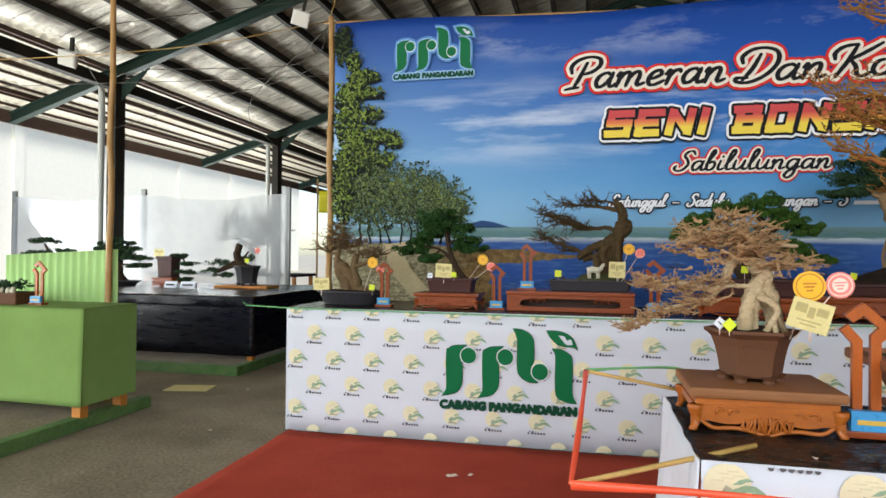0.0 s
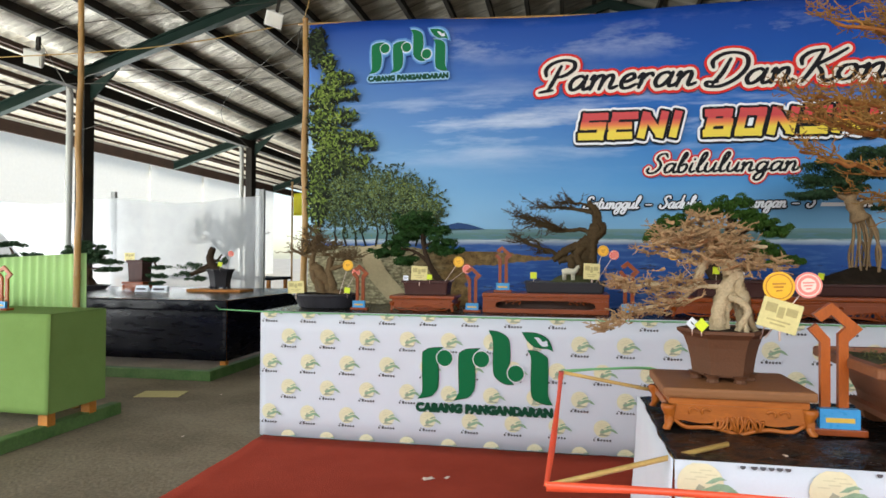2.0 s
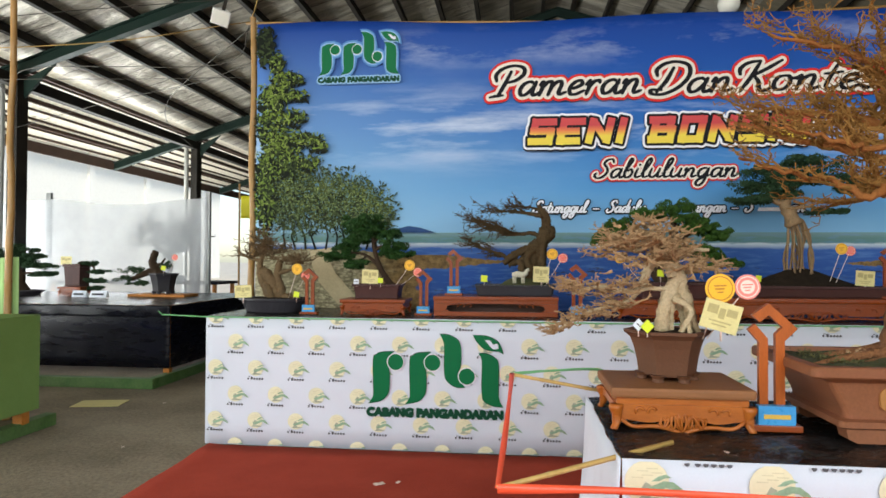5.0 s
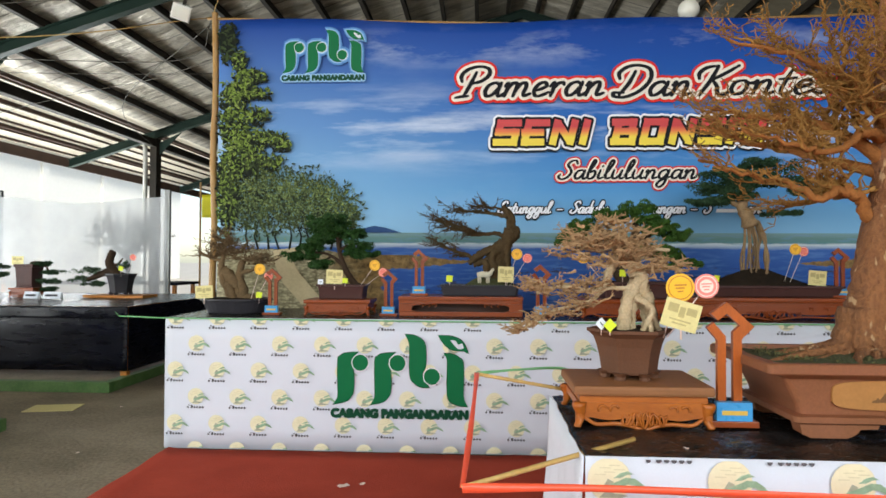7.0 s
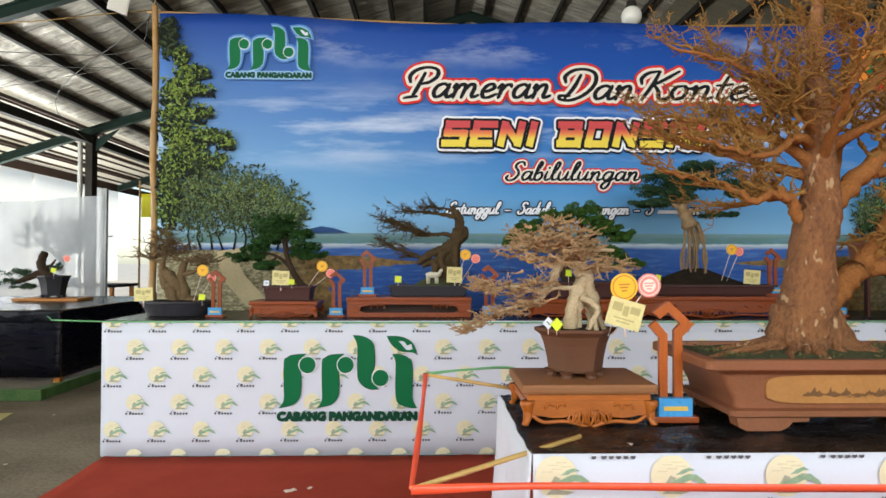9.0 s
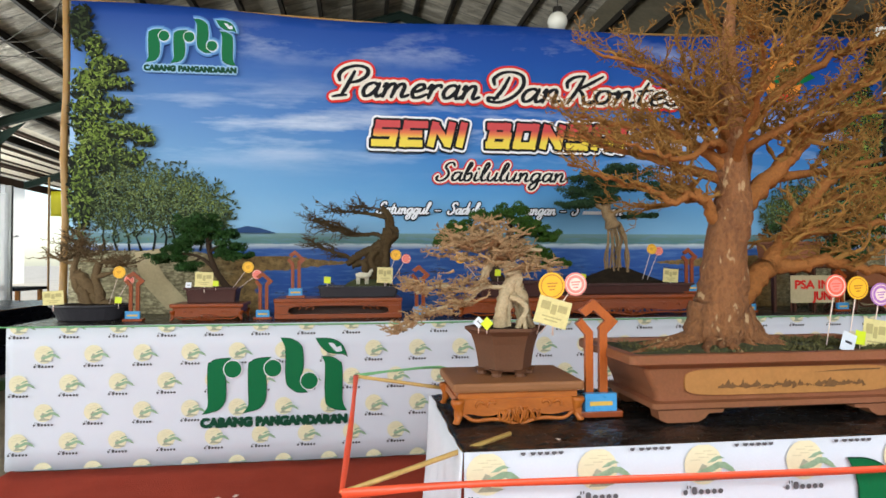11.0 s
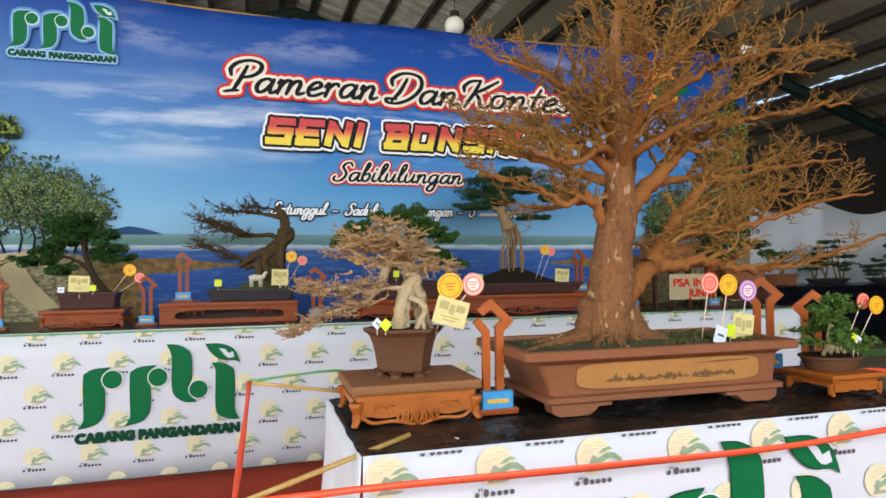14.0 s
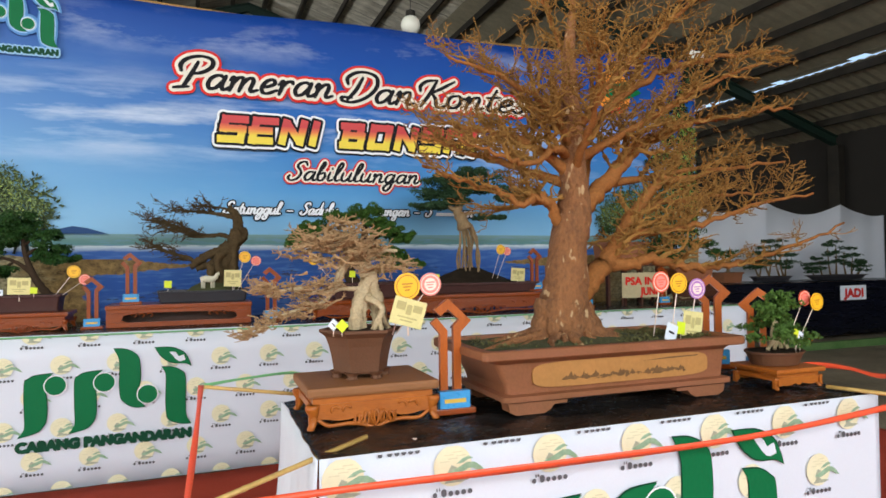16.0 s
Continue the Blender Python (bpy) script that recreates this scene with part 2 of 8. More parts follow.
def plastic_navy():
    """Taut dark blue-black sheeting with long level creases."""
    n = Nodes("navy_plastic_sheet", 0.3)
    a, b = n.noise(n.coords((0.5, 1, 3.0)), 2.2, 3, 0.5), n.noise(n.coords((1.0, 1, 5.0)), 4, 3, 0.5)
    n.base(n.ramp(a, [(0.3, rgb(7, 8, 14)), (0.75, rgb(18, 20, 34))]))
    n.link(n.math("ADD", n.math("MULTIPLY", b, 0.3), 0.14), n.p.inputs["Roughness"])
    n.p.inputs["Specular IOR Level"].default_value = 0.3
    n.bump(n.math("ADD", a, n.math("MULTIPLY", b, 0.15)), 0.35, 0.02)
    return n.m


def sheer_sheet():
    """Thin white plastic: partly see-through."""
    n = Nodes("sheer_white_plastic", 0.4)
    a = n.noise(n.coords((1, 1, 1)), 1.5)
    n.base(n.ramp(a, [(0.3, rgb(186, 190, 194)), (0.7, rgb(206, 209, 212))]))
    n.p.inputs["Alpha"].default_value = 0.62
    n.p.inputs["Transmission Weight"].default_value = 0.0
    return n.m


def seascape():
    """The printed sky, sea and shore of the backdrop; local x along, z up from the floor."""
    n = Nodes("seascape_print", 0.5)
    n.p.inputs["Specular IOR Level"].default_value = 0.14
    tc, sx = n.add("ShaderNodeTexCoord"), n.add("ShaderNodeSeparateXYZ")
    n.link(tc.outputs["Object"], sx.inputs[0])
    x, z = sx.outputs["X"], sx.outputs["Z"]
    up = n.math("DIVIDE", n.math("SUBTRACT", z, 1.64), 2.0, True)
    skyc = n.ramp(up, [(0.0, rgb(132, 184, 220)), (0.2, rgb(84, 150, 206)), (0.5, rgb(42, 106, 184)), (0.8, rgb(23, 76, 160)), (1.0, rgb(15, 54, 136))])
    haze = n.math("MULTIPLY", n.math("SUBTRACT", 1.0, n.math("DIVIDE", x, 3.2), True), n.math("SUBTRACT", 1.0, up))
    skyc = n.mix(n.math("MULTIPLY", haze, 0.75, True), skyc, rgb(164, 202, 228))
    v = n.coords((0.55, 1, 1.9))
    cl, wisp = n.noise(v, 0.95, 7, 0.62), n.noise(n.coords((0.5, 1, 3.2)), 1.7, 6, 0.6)
    c1 = n.ramp(cl, [(0.52, (0, 0, 0, 1)), (0.68, (1, 1, 1, 1))])
    c2 = n.ramp(wisp, [(0.47, (0, 0, 0, 1)), (0.72, (1, 1, 1, 1))])
    # a long bank of cloud two thirds of the way down, and puffs near the top
    d1 = n.math("DIVIDE", n.math("ABSOLUTE", n.math("SUBTRACT", z, 2.6)), 0.46)
    d2 = n.math("DIVIDE", n.math("ABSOLUTE", n.math("SUBTRACT", z, 3.32)), 0.2)
    near1 = n.math("SUBTRACT", 1.0, d1, True)
    near2 = n.math("SUBTRACT", 1.0, d2, True)
    k = n.math("ADD", n.math("MULTIPLY", c2, near1), n.math("MULTIPLY", n.math("MULTIPLY", c1, near2), 0.65), True)
    k = n.math("ADD", k, n.math("MULTIPLY", c1, 0.05), True)
    skyc = n.mix(n.math("MULTIPLY", k, 0.85), skyc, rgb(226, 234, 244))
    # sea: pale green shallows, surf, deep blue lagoon
    rip = n.noise(n.coords((2.0, 1, 14.0)), 2.2, 5)
    zz = n.math("ADD", z, n.math("MULTIPLY", n.math("SUBTRACT", rip, 0.5), 0.05))
    sea = n.ramp(n.math("DIVIDE", n.math("SUBTRACT", zz, 0.95), 0.7, True),
                 [(0.0, rgb(42, 74, 136)), (0.45, rgb(44, 86, 160)), (0.80, rgb(60, 100, 170)), (0.865, rgb(206, 218, 222)), (0.885, rgb(96, 136, 140)), (0.93, rgb(104, 140, 136)), (1.0, rgb(126, 158, 160))])
    sea = n.mix(n.ramp(rip, [(0.5, (0, 0, 0, 1)), (0.72, (0.5, 0.5, 0.5, 1))]), sea, rgb(112, 152, 206))
    # rocky shore: pale pebbles by the trees, brown rock beyond them, a long reef and pools
    rock = n.noise(n.coords((1.0, 1, 1.7)), 2.6, 7, 0.72)
    grit = n.noise(n.coords((3, 1, 4.2)), 5, 7, 0.8)
    cell = n.add("ShaderNodeTexVoronoi", Scale=24.0)
    n.link(n.coords((1, 1, 2.2)), cell.inputs["Vector"])
    stones = n.ramp(cell.outputs["Distance"], [(0.2, rgb(186, 176, 138)), (0.62, rgb(88, 80, 54))])
    brown = n.mix(0.6, n.ramp(rock, [(0.3, rgb(84, 66, 38)), (0.7, rgb(156, 122, 74))]), n.ramp(grit, [(0.38, rgb(40, 32, 20)), (0.6, rgb(172, 140, 88))]))
    inward = n.math("MINIMUM", x, n.math("SUBTRACT", 7.56, x))
    ragged = n.math("ADD", inward, n.math("MULTIPLY", n.math("SUBTRACT", rock, 0.5), 0.9))
    pale = n.math("DIVIDE", n.math("SUBTRACT", 1.3, ragged), 0.35, True)
    rockc = n.mix(pale, brown, n.mix(0.45, stones, n.ramp(grit, [(0.36, rgb(86, 78, 52)), (0.6, rgb(206, 196, 160))])))
    reef = n.math("SUBTRACT", 1.0, n.math("DIVIDE", n.math("ABSOLUTE", n.math("SUBTRACT", n.math("ADD", z, n.math("MULTIPLY", n.math("SUBTRACT", grit, 0.5), 0.07)), 1.395)), 0.08), True)
    edge = n.math("ADD", 1.58, n.math("MULTIPLY", reef, 0.85))
    mask = n.math("DIVIDE", n.math("SUBTRACT", edge, ragged), 0.05, True)
    pools = n.ramp(n.noise(n.coords((0.9, 1, 5.0)), 2.4, 6, 0.7), [(0.565, (0, 0, 0, 1)), (0.61, (0.8, 0.8, 0.8, 1))])
    sea = n.mix(n.math("MULTIPLY", pools, n.math("LESS_THAN", z, 1.4)), sea, rgb(60, 50, 40))
    low = n.math("GREATER_THAN", n.math("SUBTRACT", n.math("ADD", 1.455, n.math("MULTIPLY", pale, 0.05)), z), 0.0)
    ground = n.mix(n.math("MULTIPLY", mask, low), sea, rockc)
    n.base(n.mix(n.math("GREATER_THAN", z, 1.655), ground, skyc))
    n.bump(n.noise(n.coords((0.6, 1, 0.5)), 1.1, 3), 0.35, 0.05)
    return n.m


def gradient_letters():
    n = Nodes("red_to_yellow_print", 0.45)
    tc, sx = n.add("ShaderNodeTexCoord"), n.add("ShaderNodeSeparateXYZ")
    n.link(tc.outputs["Object"], sx.inputs[0])
    n.base(n.ramp(n.math("DIVIDE", sx.outputs["Z"], 0.3, True), [(0.22, rgb(234, 204, 28)), (0.4, rgb(224, 108, 24)), (0.54, rgb(198, 24, 24))]))
    return n.m


M["foil"], M["plastic"], M["plastic_navy"], M["sheer"], M["seascape"], M["letters"] = foil_roof(), plastic_black(), plastic_navy(), sheer_sheet(), seascape(), gradient_letters()


# ---- building helpers ----
def thing(name, x, y, z, label, category, group="", turn=0.0, kind=""):
    ob = new(name)
    ob.empty_display_size = 0.1
    ob.matrix_world = pose(x, y, z, 0, 0, turn)
    return tagged(ob, label, category, group, kind)


def mesh_of(name, bm, material, smooth=False):
    me = bpy.data.meshes.new(name)
    bmesh.ops.recalc_face_normals(bm, faces=bm.faces)
    bm.to_mesh(me)
    bm.free()
    for m in material if isinstance(material, (list, tuple)) else [material]:
        me.materials.append(M[m])
    if smooth:
        me.shade_smooth()
    return me


def part(name, bm, material, parent=None, label="", smooth=False):
    """Link a bmesh as one mesh object under a thing or a part."""
    ob = new(name, mesh_of(name, bm, material, smooth))
    ob.parent = parent
    if label:
        ob["label"] = label
    return ob


def part_data(name, verts, faces, material, parent=None, label="", smooth=False):
    me = bpy.data.meshes.new(name)
    me.from_pydata(verts, [], faces)
    me.materials.append(M[material])
    me.update()
    if smooth:
        me.shade_smooth()
    ob = new(name, me)
    ob.parent = parent
    if label:
        ob["label"] = label
    return ob


def solid(name, bm, material, label="", category="", kind="structure", smooth=False):
    return tagged(part(name, bm, material, None, "", smooth), label, category, "", kind)


def box(x0, x1, y0, y1, z0, z1, bevel=0.0, bm=None):
    bm = bm or bmesh.new()
    vs = [bm.verts.new((x, y, z)) for x in (x0, x1) for y in (y0, y1) for z in (z0, z1)]
    fs = [bm.faces.new([vs[i] for i in q]) for q in ((0, 1, 3, 2), (4, 6, 7, 5), (0, 4, 5, 1), (2, 3, 7, 6), (0, 2, 6, 4), (1, 5, 7, 3))]
    if bevel:
        es = {e for f in fs for e in f.edges}
        bmesh.ops.bevel(bm, geom=list(es), offset=bevel, segments=2, affect="EDGES", profile=0.6)
    return bm


def loft(rings, bm=None, caps=True):
    """Skin a list of equal-length rings of points."""
    bm = bm or bmesh.new()
    rows = [[bm.verts.new(p) for p in r] for r in rings]
    n = len(rows[0])
    for a, b in zip(rows, rows[1:]):
        for i in range(n):
            bm.faces.new((a[i], a[(i + 1) % n], b[(i + 1) % n], b[i]))
    if caps:
        bm.faces.new(rows[0][::-1])
        bm.faces.new(rows[-1])
    return bm


def round_rect(hx, hy, z, r, k=3):
    r = min(r, hx * 0.95, hy * 0.95)
    pts = []
    for cx, cy, a0 in ((1, 1, 0), (-1, 1, 90), (-1, -1, 180), (1, -1, 270)):
        for i in range(k + 1):
            a = radians(a0 + 90 * i / k)
            pts.append((cx * (hx - r) + r * math.cos(a), cy * (hy - r) + r * math.sin(a), z))
    return pts


def ngon(r, z, n, turn=0.0, sy=1.0):
    return [(r * math.cos(2 * math.pi * i / n + turn), sy * r * math.sin(2 * math.pi * i / n + turn), z) for i in range(n)]


def slab(outline, y0, y1, bm=None, mat=0):
    """A plate in the x-z plane from a 2D outline."""
    bm = bm or bmesh.new()
    a = [bm.verts.new((x, y0, z)) for x, z in outline]
    b = [bm.verts.new((x, y1, z)) for x, z in outline]
    n = len(a)
    fs = [bm.faces.new(a), bm.faces.new(b[::-1])]
    for i in range(n):
        fs.append(bm.faces.new((a[i], b[i], b[(i + 1) % n], a[(i + 1) % n])))
    for f in fs:
        f.material_index = mat
    return bm


def disc2d(cx, cz, r, n=20):
    return [(cx + r * math.cos(2 * math.pi * i / n), cz + r * math.sin(2 * math.pi * i / n)) for i in range(n)]


def spline(pts, steps=5):
    """Catmull-Rom through points given as tuples."""
    p = [np.array(q, float) for q in pts]
    p = [2 * p[0] - p[1]] + p + [2 * p[-1] - p[-2]]
    out = []
    for a, b, c, d in zip(p, p[1:], p[2:], p[3:]):
        for i in range(steps):
            t = i / steps
            out.append(0.5 * (2 * b + (c - a) * t + (2 * a - 5 * b + 4 * c - d) * t * t + (3 * b - a - 3 * c + d) * t ** 3))
    out.append(p[-2])
    return out


class Tubes:
    """Many tapered tubes gathered into one mesh."""

    def __init__(self):
        self.v, self.f = [], []

    def add(self, pts, radii, sides=5, wobble=0.0, rng=None):
        pts = [np.array(p, float) for p in pts]
        n0 = len(self.v)
        up = np.array((0.31, 0.87, 0.38))
        for i, p in enumerate(pts):
            d = pts[min(i + 1, len(pts) - 1)] - pts[max(i - 1, 0)]
            d = d / (np.linalg.norm(d) + 1e-9)
            a = np.cross(d, up)
            a = a / (np.linalg.norm(a) + 1e-9)
            b = np.cross(d, a)
            for k in range(sides):
                t = 2 * math.pi * k / sides
                r = radii[i] * (1 + (rng.uniform(-wobble, wobble) if wobble else 0))
                self.v.append(tuple(p + r * (math.cos(t) * a + math.sin(t) * b)))
        for i in range(len(pts) - 1):
            for k in range(sides):
                a0, a1 = n0 + i * sides + k, n0 + i * sides + (k + 1) % sides
                self.f.append((a0, a1, a1 + sides, a0 + sides))
        self.f.append(tuple(n0 + k for k in range(sides))[::-1])
        self.f.append(tuple(n0 + (len(pts) - 1) * sides + k for k in range(sides)))

    def part(self, name, material, parent, label="", smooth=True):
        return part_data(name, self.v, self.f, material, parent, label, smooth)


def unit(v):
    v = np.array(v, float)
    return v / (np.linalg.norm(v) + 1e-9)


def sprout(tubes, rng, start, way, length, radius, level, spread=0.9, lift=0.15, kids=(6, 5), twist=0.35, flat=0.6, tip=0.0012):
    """A crooked branch with smaller ones along it."""
    segs = 5 if level > 0 else 4
    pts, d, p = [np.array(start, float)], unit(way), np.array(start, float)
    for _ in range(segs):
        d = unit(d + rng.normal(0, twist, 3) * (1, 1, flat) + np.array((0, 0, lift)) * 0.5)
        p = p + d * length / segs
        pts.append(p)
    radii = [max(tip, radius * (1 - 0.75 * i / segs)) for i in range(segs + 1)]
    tubes.add(pts, radii, 5 if level > 1 else (4 if level == 1 else 3))
    if level <= 0:
        return
    for k in range(kids[0]):
        t = 0.25 + 0.75 * (k + rng.uniform(0, 0.9)) / kids[0]
        i = min(int(t * segs), segs - 1)
        q = pts[i] + (pts[i + 1] - pts[i]) * (t * segs - i)
        side = unit(np.cross(d, rng.normal(0, 1, 3)))
        w = unit(unit(pts[i + 1] - pts[i]) * rng.uniform(0.5, 1.1) + side * (spread, spread, spread * flat) + np.array((0, 0, lift)))
        sprout(tubes, rng, q, w, length * rng.uniform(0.35, 0.62), radius * 0.5, level - 1, spread, lift, kids[1:] or (3,), twist, flat, tip)


def crook(tubes, rng, start, way, length, radius, level, step=0.024, flat=0.45, lift=0.1, tip=0.0016):
    """A zigzag branch: short straight lengths that turn at every joint, with a side shoot at most joints."""
    d0 = unit(way)
    side = unit(np.cross(d0, (0, 0, 1)) + rng.normal(0, 0.5, 3) * (1, 1, flat))
    n = max(3, int(length / step))
    p, pts, sign = np.array(start, float), [np.array(start, float)], 1.0
    for i in range(n):
        d = unit(d0 + side * sign * rng.uniform(0.25, 0.75) + rng.normal(0, 0.28, 3) * (1, 1, flat + 0.3))
        d0 = unit(d0 + rng.normal(0, 0.16, 3) * (1, 1, flat) + (0, 0, lift * 0.35))
        p = p + d * length / n * rng.uniform(0.7, 1.3)
        pts.append(p)
        sign = -sign
    radii = [max(tip, radius * (1 - 0.72 * i / n)) for i in range(n + 1)]
    tubes.add(pts, radii, 6 if level > 1 else (5 if level == 1 else 4))
    if level <= 0:
        return
    for i in range(1, n + 1):
        for turn in (1, -1):
            if rng.uniform() < (0.56 if level > 1 else 0.42):
                w = unit(d0 * rng.uniform(0.4, 1.0) + side * turn * rng.uniform(0.4, 1.1) + rng.normal(0, 0.35, 3) * (1, 1, flat + 0.2) + (0, 0, lift))
                crook(tubes, rng, pts[i], w, length * rng.uniform(0.28, 0.55) * (1.1 - 0.35 * i / n), radii[i] * 0.68, level - 1, step * 0.8, flat, lift, tip)


def leaf_cloud(pads, per, size, seed):
    """Small folded leaves scattered through flattened pads: centre (x, y, z), radii (rx, ry, rz)."""
    rng = np.random.default_rng(seed)
    vs, fs = [], []
    for (cx, cy, cz), (rx, ry, rz) in pads:
        n = int(per * (0.4 + 0.6 * min(1.5, rx / 0.1)))
        lumps = np.clip(rng.normal(0, 0.62, (16, 3)), -0.95, 0.95)
        lumps[:, 2] = np.abs(lumps[:, 2]) * 0.8 - 0.3
        for _ in range(n):
            k = rng.integers(16)
            out = unit(rng.normal(0, 1, 3) + (0, 0, 0.25))
            q = lumps[k] + out * (0.26 + 0.16 * ((k * 0.37) % 1.0)) * rng.uniform(0.72, 1.08)
            c = np.array((cx + q[0] * rx, cy + q[1] * ry, cz + q[2] * rz * 1.4))
            face = unit(out + rng.normal(0, 0.45, 3))
            a = unit(np.cross(face, rng.normal(0, 1, 3)))
            b = unit(np.cross(face, a) + face * 0.25)
            s = size * rng.uniform(0.6, 1.3)
            k = len(vs)
            vs += [tuple(c - b * s * 0.45), tuple(c + a * s * 0.5 - b * s * 0.1), tuple(c + a * s + b * 0.25 * s), tuple(c + b * s * 0.5 + a * s * 0.35)]
            fs += [(k, k + 1, k + 2), (k, k + 2, k + 3)]
    return vs, fs


def glyphs(text, slant):
    """The filled words as a flat mesh."""
    cu = bpy.data.curves.new("letters", "FONT")
    cu.body, cu.size, cu.shear, cu.resolution_u, cu.fill_mode = text, 1.0, slant, 3, "FRONT"
    tmp = new("letters_tmp", cu)
    me = bpy.data.meshes.new_from_object(tmp.evaluated_get(bpy.context.evaluated_depsgraph_get()))
    bpy.data.objects.remove(tmp)
    return me


def lettering(name, text, width, height, material, parent, x, y, z, slant=0.0, grow=0.0, label=""):
    """Flat printed words, fitted to a width and a capital height, standing in the x-z plane; grow thickens every stroke."""
    bm = bmesh.new()
    bm.from_mesh(glyphs(text, slant))
    xs = [v.co.x for v in bm.verts]
    x0, kx, kz = min(xs), width / (max(xs) - min(xs)), height / 0.72
    for v in bm.verts:
        v.co = ((v.co.x - x0) * kx, -0.0016, v.co.y * kz)
    bm.normal_update()
    rim = [(e.verts[0].co.copy(), e.verts[1].co.copy()) for e in bm.edges if e.is_boundary] if grow else []
    for i, (a, b) in enumerate(rim):
        d = b - a
        if d.length < 1e-6:
            continue
        y0, y1 = -0.0015 * (2 * i) / (2 * len(rim)), -0.0015 * (2 * i + 1) / (2 * len(rim))
        nx, nz = -d.z / d.length * grow, d.x / d.length * grow
        bm.faces.new([bm.verts.new(p) for p in ((a.x + nx, y0, a.z + nz), (a.x - nx, y0, a.z - nz), (b.x - nx, y0, b.z - nz), (b.x + nx, y0, b.z + nz))])
        bm.faces.new([bm.verts.new((a.x + grow * math.cos(q), y1, a.z + grow * math.sin(q))) for q in np.linspace(0, 2 * math.pi, 12, False)])
    for f in bm.faces:
        f.normal_update()
        if f.normal.y > 0:
            f.normal_flip()
    ob = part(name, bm, material, parent, label)
    ob.matrix_basis = pose(x, y, z)
    return ob


BOWL = ((.40, .40), (.28, .48), (.12, .40), (.06, .2), (.14, .03), (.28, .08), (.40, .30), (.43, .46))
STEM = ((.02, .36), (.08, .46), (.1, .3), (.08, .02))
# brush script: advance, then strokes on an upright grid of cap height 1
SCRIPT = {
    "a": (.54, BOWL, ((.43, .47), (.40, .2), (.44, .04), (.52, .04), (.6, .12))),
    "n": (.54, STEM, ((.09, .2), (.2, .42), (.32, .47), (.37, .34), (.35, .12), (.4, .03), (.54, .1))),
    "m": (.78, STEM, ((.09, .2), (.18, .42), (.29, .47), (.34, .34), (.31, .02)), ((.32, .2), (.42, .42), (.54, .47), (.59, .34), (.57, .12), (.62, .03), (.76, .1))),
    "e": (.44, ((.06, .2), (.2, .24), (.35, .35), (.28, .48), (.14, .42), (.06, .22), (.12, .04), (.26, .02), (.46, .14))),
    "r": (.42, ((.02, .34), (.1, .46), (.12, .3), (.1, .02)), ((.11, .22), (.2, .42), (.32, .47), (.37, .4))),
    "o": (.48, ((.26, .48), (.1, .42), (.06, .2), (.16, .03), (.32, .06), (.38, .26), (.32, .44), (.24, .47)), ((.34, .42), (.42, .38), (.52, .42))),
    "t": (.36, ((.2, .8), (.14, .4), (.12, .12), (.2, .02), (.36, .1)), ((.0, .5), (.18, .52), (.36, .55))),
    "s": (.38, ((.32, .44), (.2, .48), (.12, .38), (.22, .26), (.28, .12), (.16, .02), (.02, .08))),
    "u": (.54, ((.06, .47), (.04, .2), (.12, .04), (.24, .06), (.36, .24), (.4, .47)), ((.4, .47), (.37, .14), (.44, .03), (.56, .1))),
    "l": (.32, ((.02, .2), (.16, .5), (.27, .86), (.2, 1.0), (.11, .8), (.08, .3), (.14, .04), (.34, .1))),
    "i": (.27, ((.08, .47), (.05, .16), (.12, .03), (.28, .1)), ((.12, .66), (.13, .69))),
    "b": (.46, ((.02, .3), (.14, .6), (.23, .9), (.16, 1.0), (.09, .7), (.06, .2), (.14, .03), (.28, .06), (.36, .26), (.28, .44), (.14, .36))),
    "d": (.56, BOWL, ((.5, 1.0), (.44, .5), (.41, .16), (.48, .03), (.6, .1))),
    "g": (.54, BOWL, ((.43, .47), (.4, .1), (.36, -.25), (.22, -.42), (.08, -.32), (.14, -.12), (.36, .02), (.58, .14))),
    "P": (.74, ((.4, .84), (.33, .4), (.25, .02)), ((.04, -.02), (.2, .02), (.38, .04)), ((.08, .54), (.02, .74), (.14, .94), (.42, 1.04), (.7, .96), (.76, .74), (.6, .54), (.36, .46))),
    "D": (.9, ((.44, .84), (.37, .4), (.24, .06)), ((.12, .6), (.06, .8), (.22, 1.0), (.5, 1.04), (.78, .9), (.87, .56), (.72, .2), (.42, -.02), (.14, .0), (.1, .12), (.34, .12))),
    "K": (.78, ((.06, .56), (.02, .74), (.14, .92), (.38, .98)), ((.38, .96), (.32, .5), (.2, .0)), ((.82, .98), (.58, .72), (.34, .5)), ((.36, .5), (.5, .3), (.58, .06), (.7, .0), (.82, .1))),
    "S": (.64, ((.66, .82), (.56, .98), (.36, .94), (.28, .74), (.42, .56), (.5, .34), (.38, .08), (.16, .0), (.02, .12), (.06, .26))),
    "-": (.4, ((.04, .3), (.36, .3))),
}
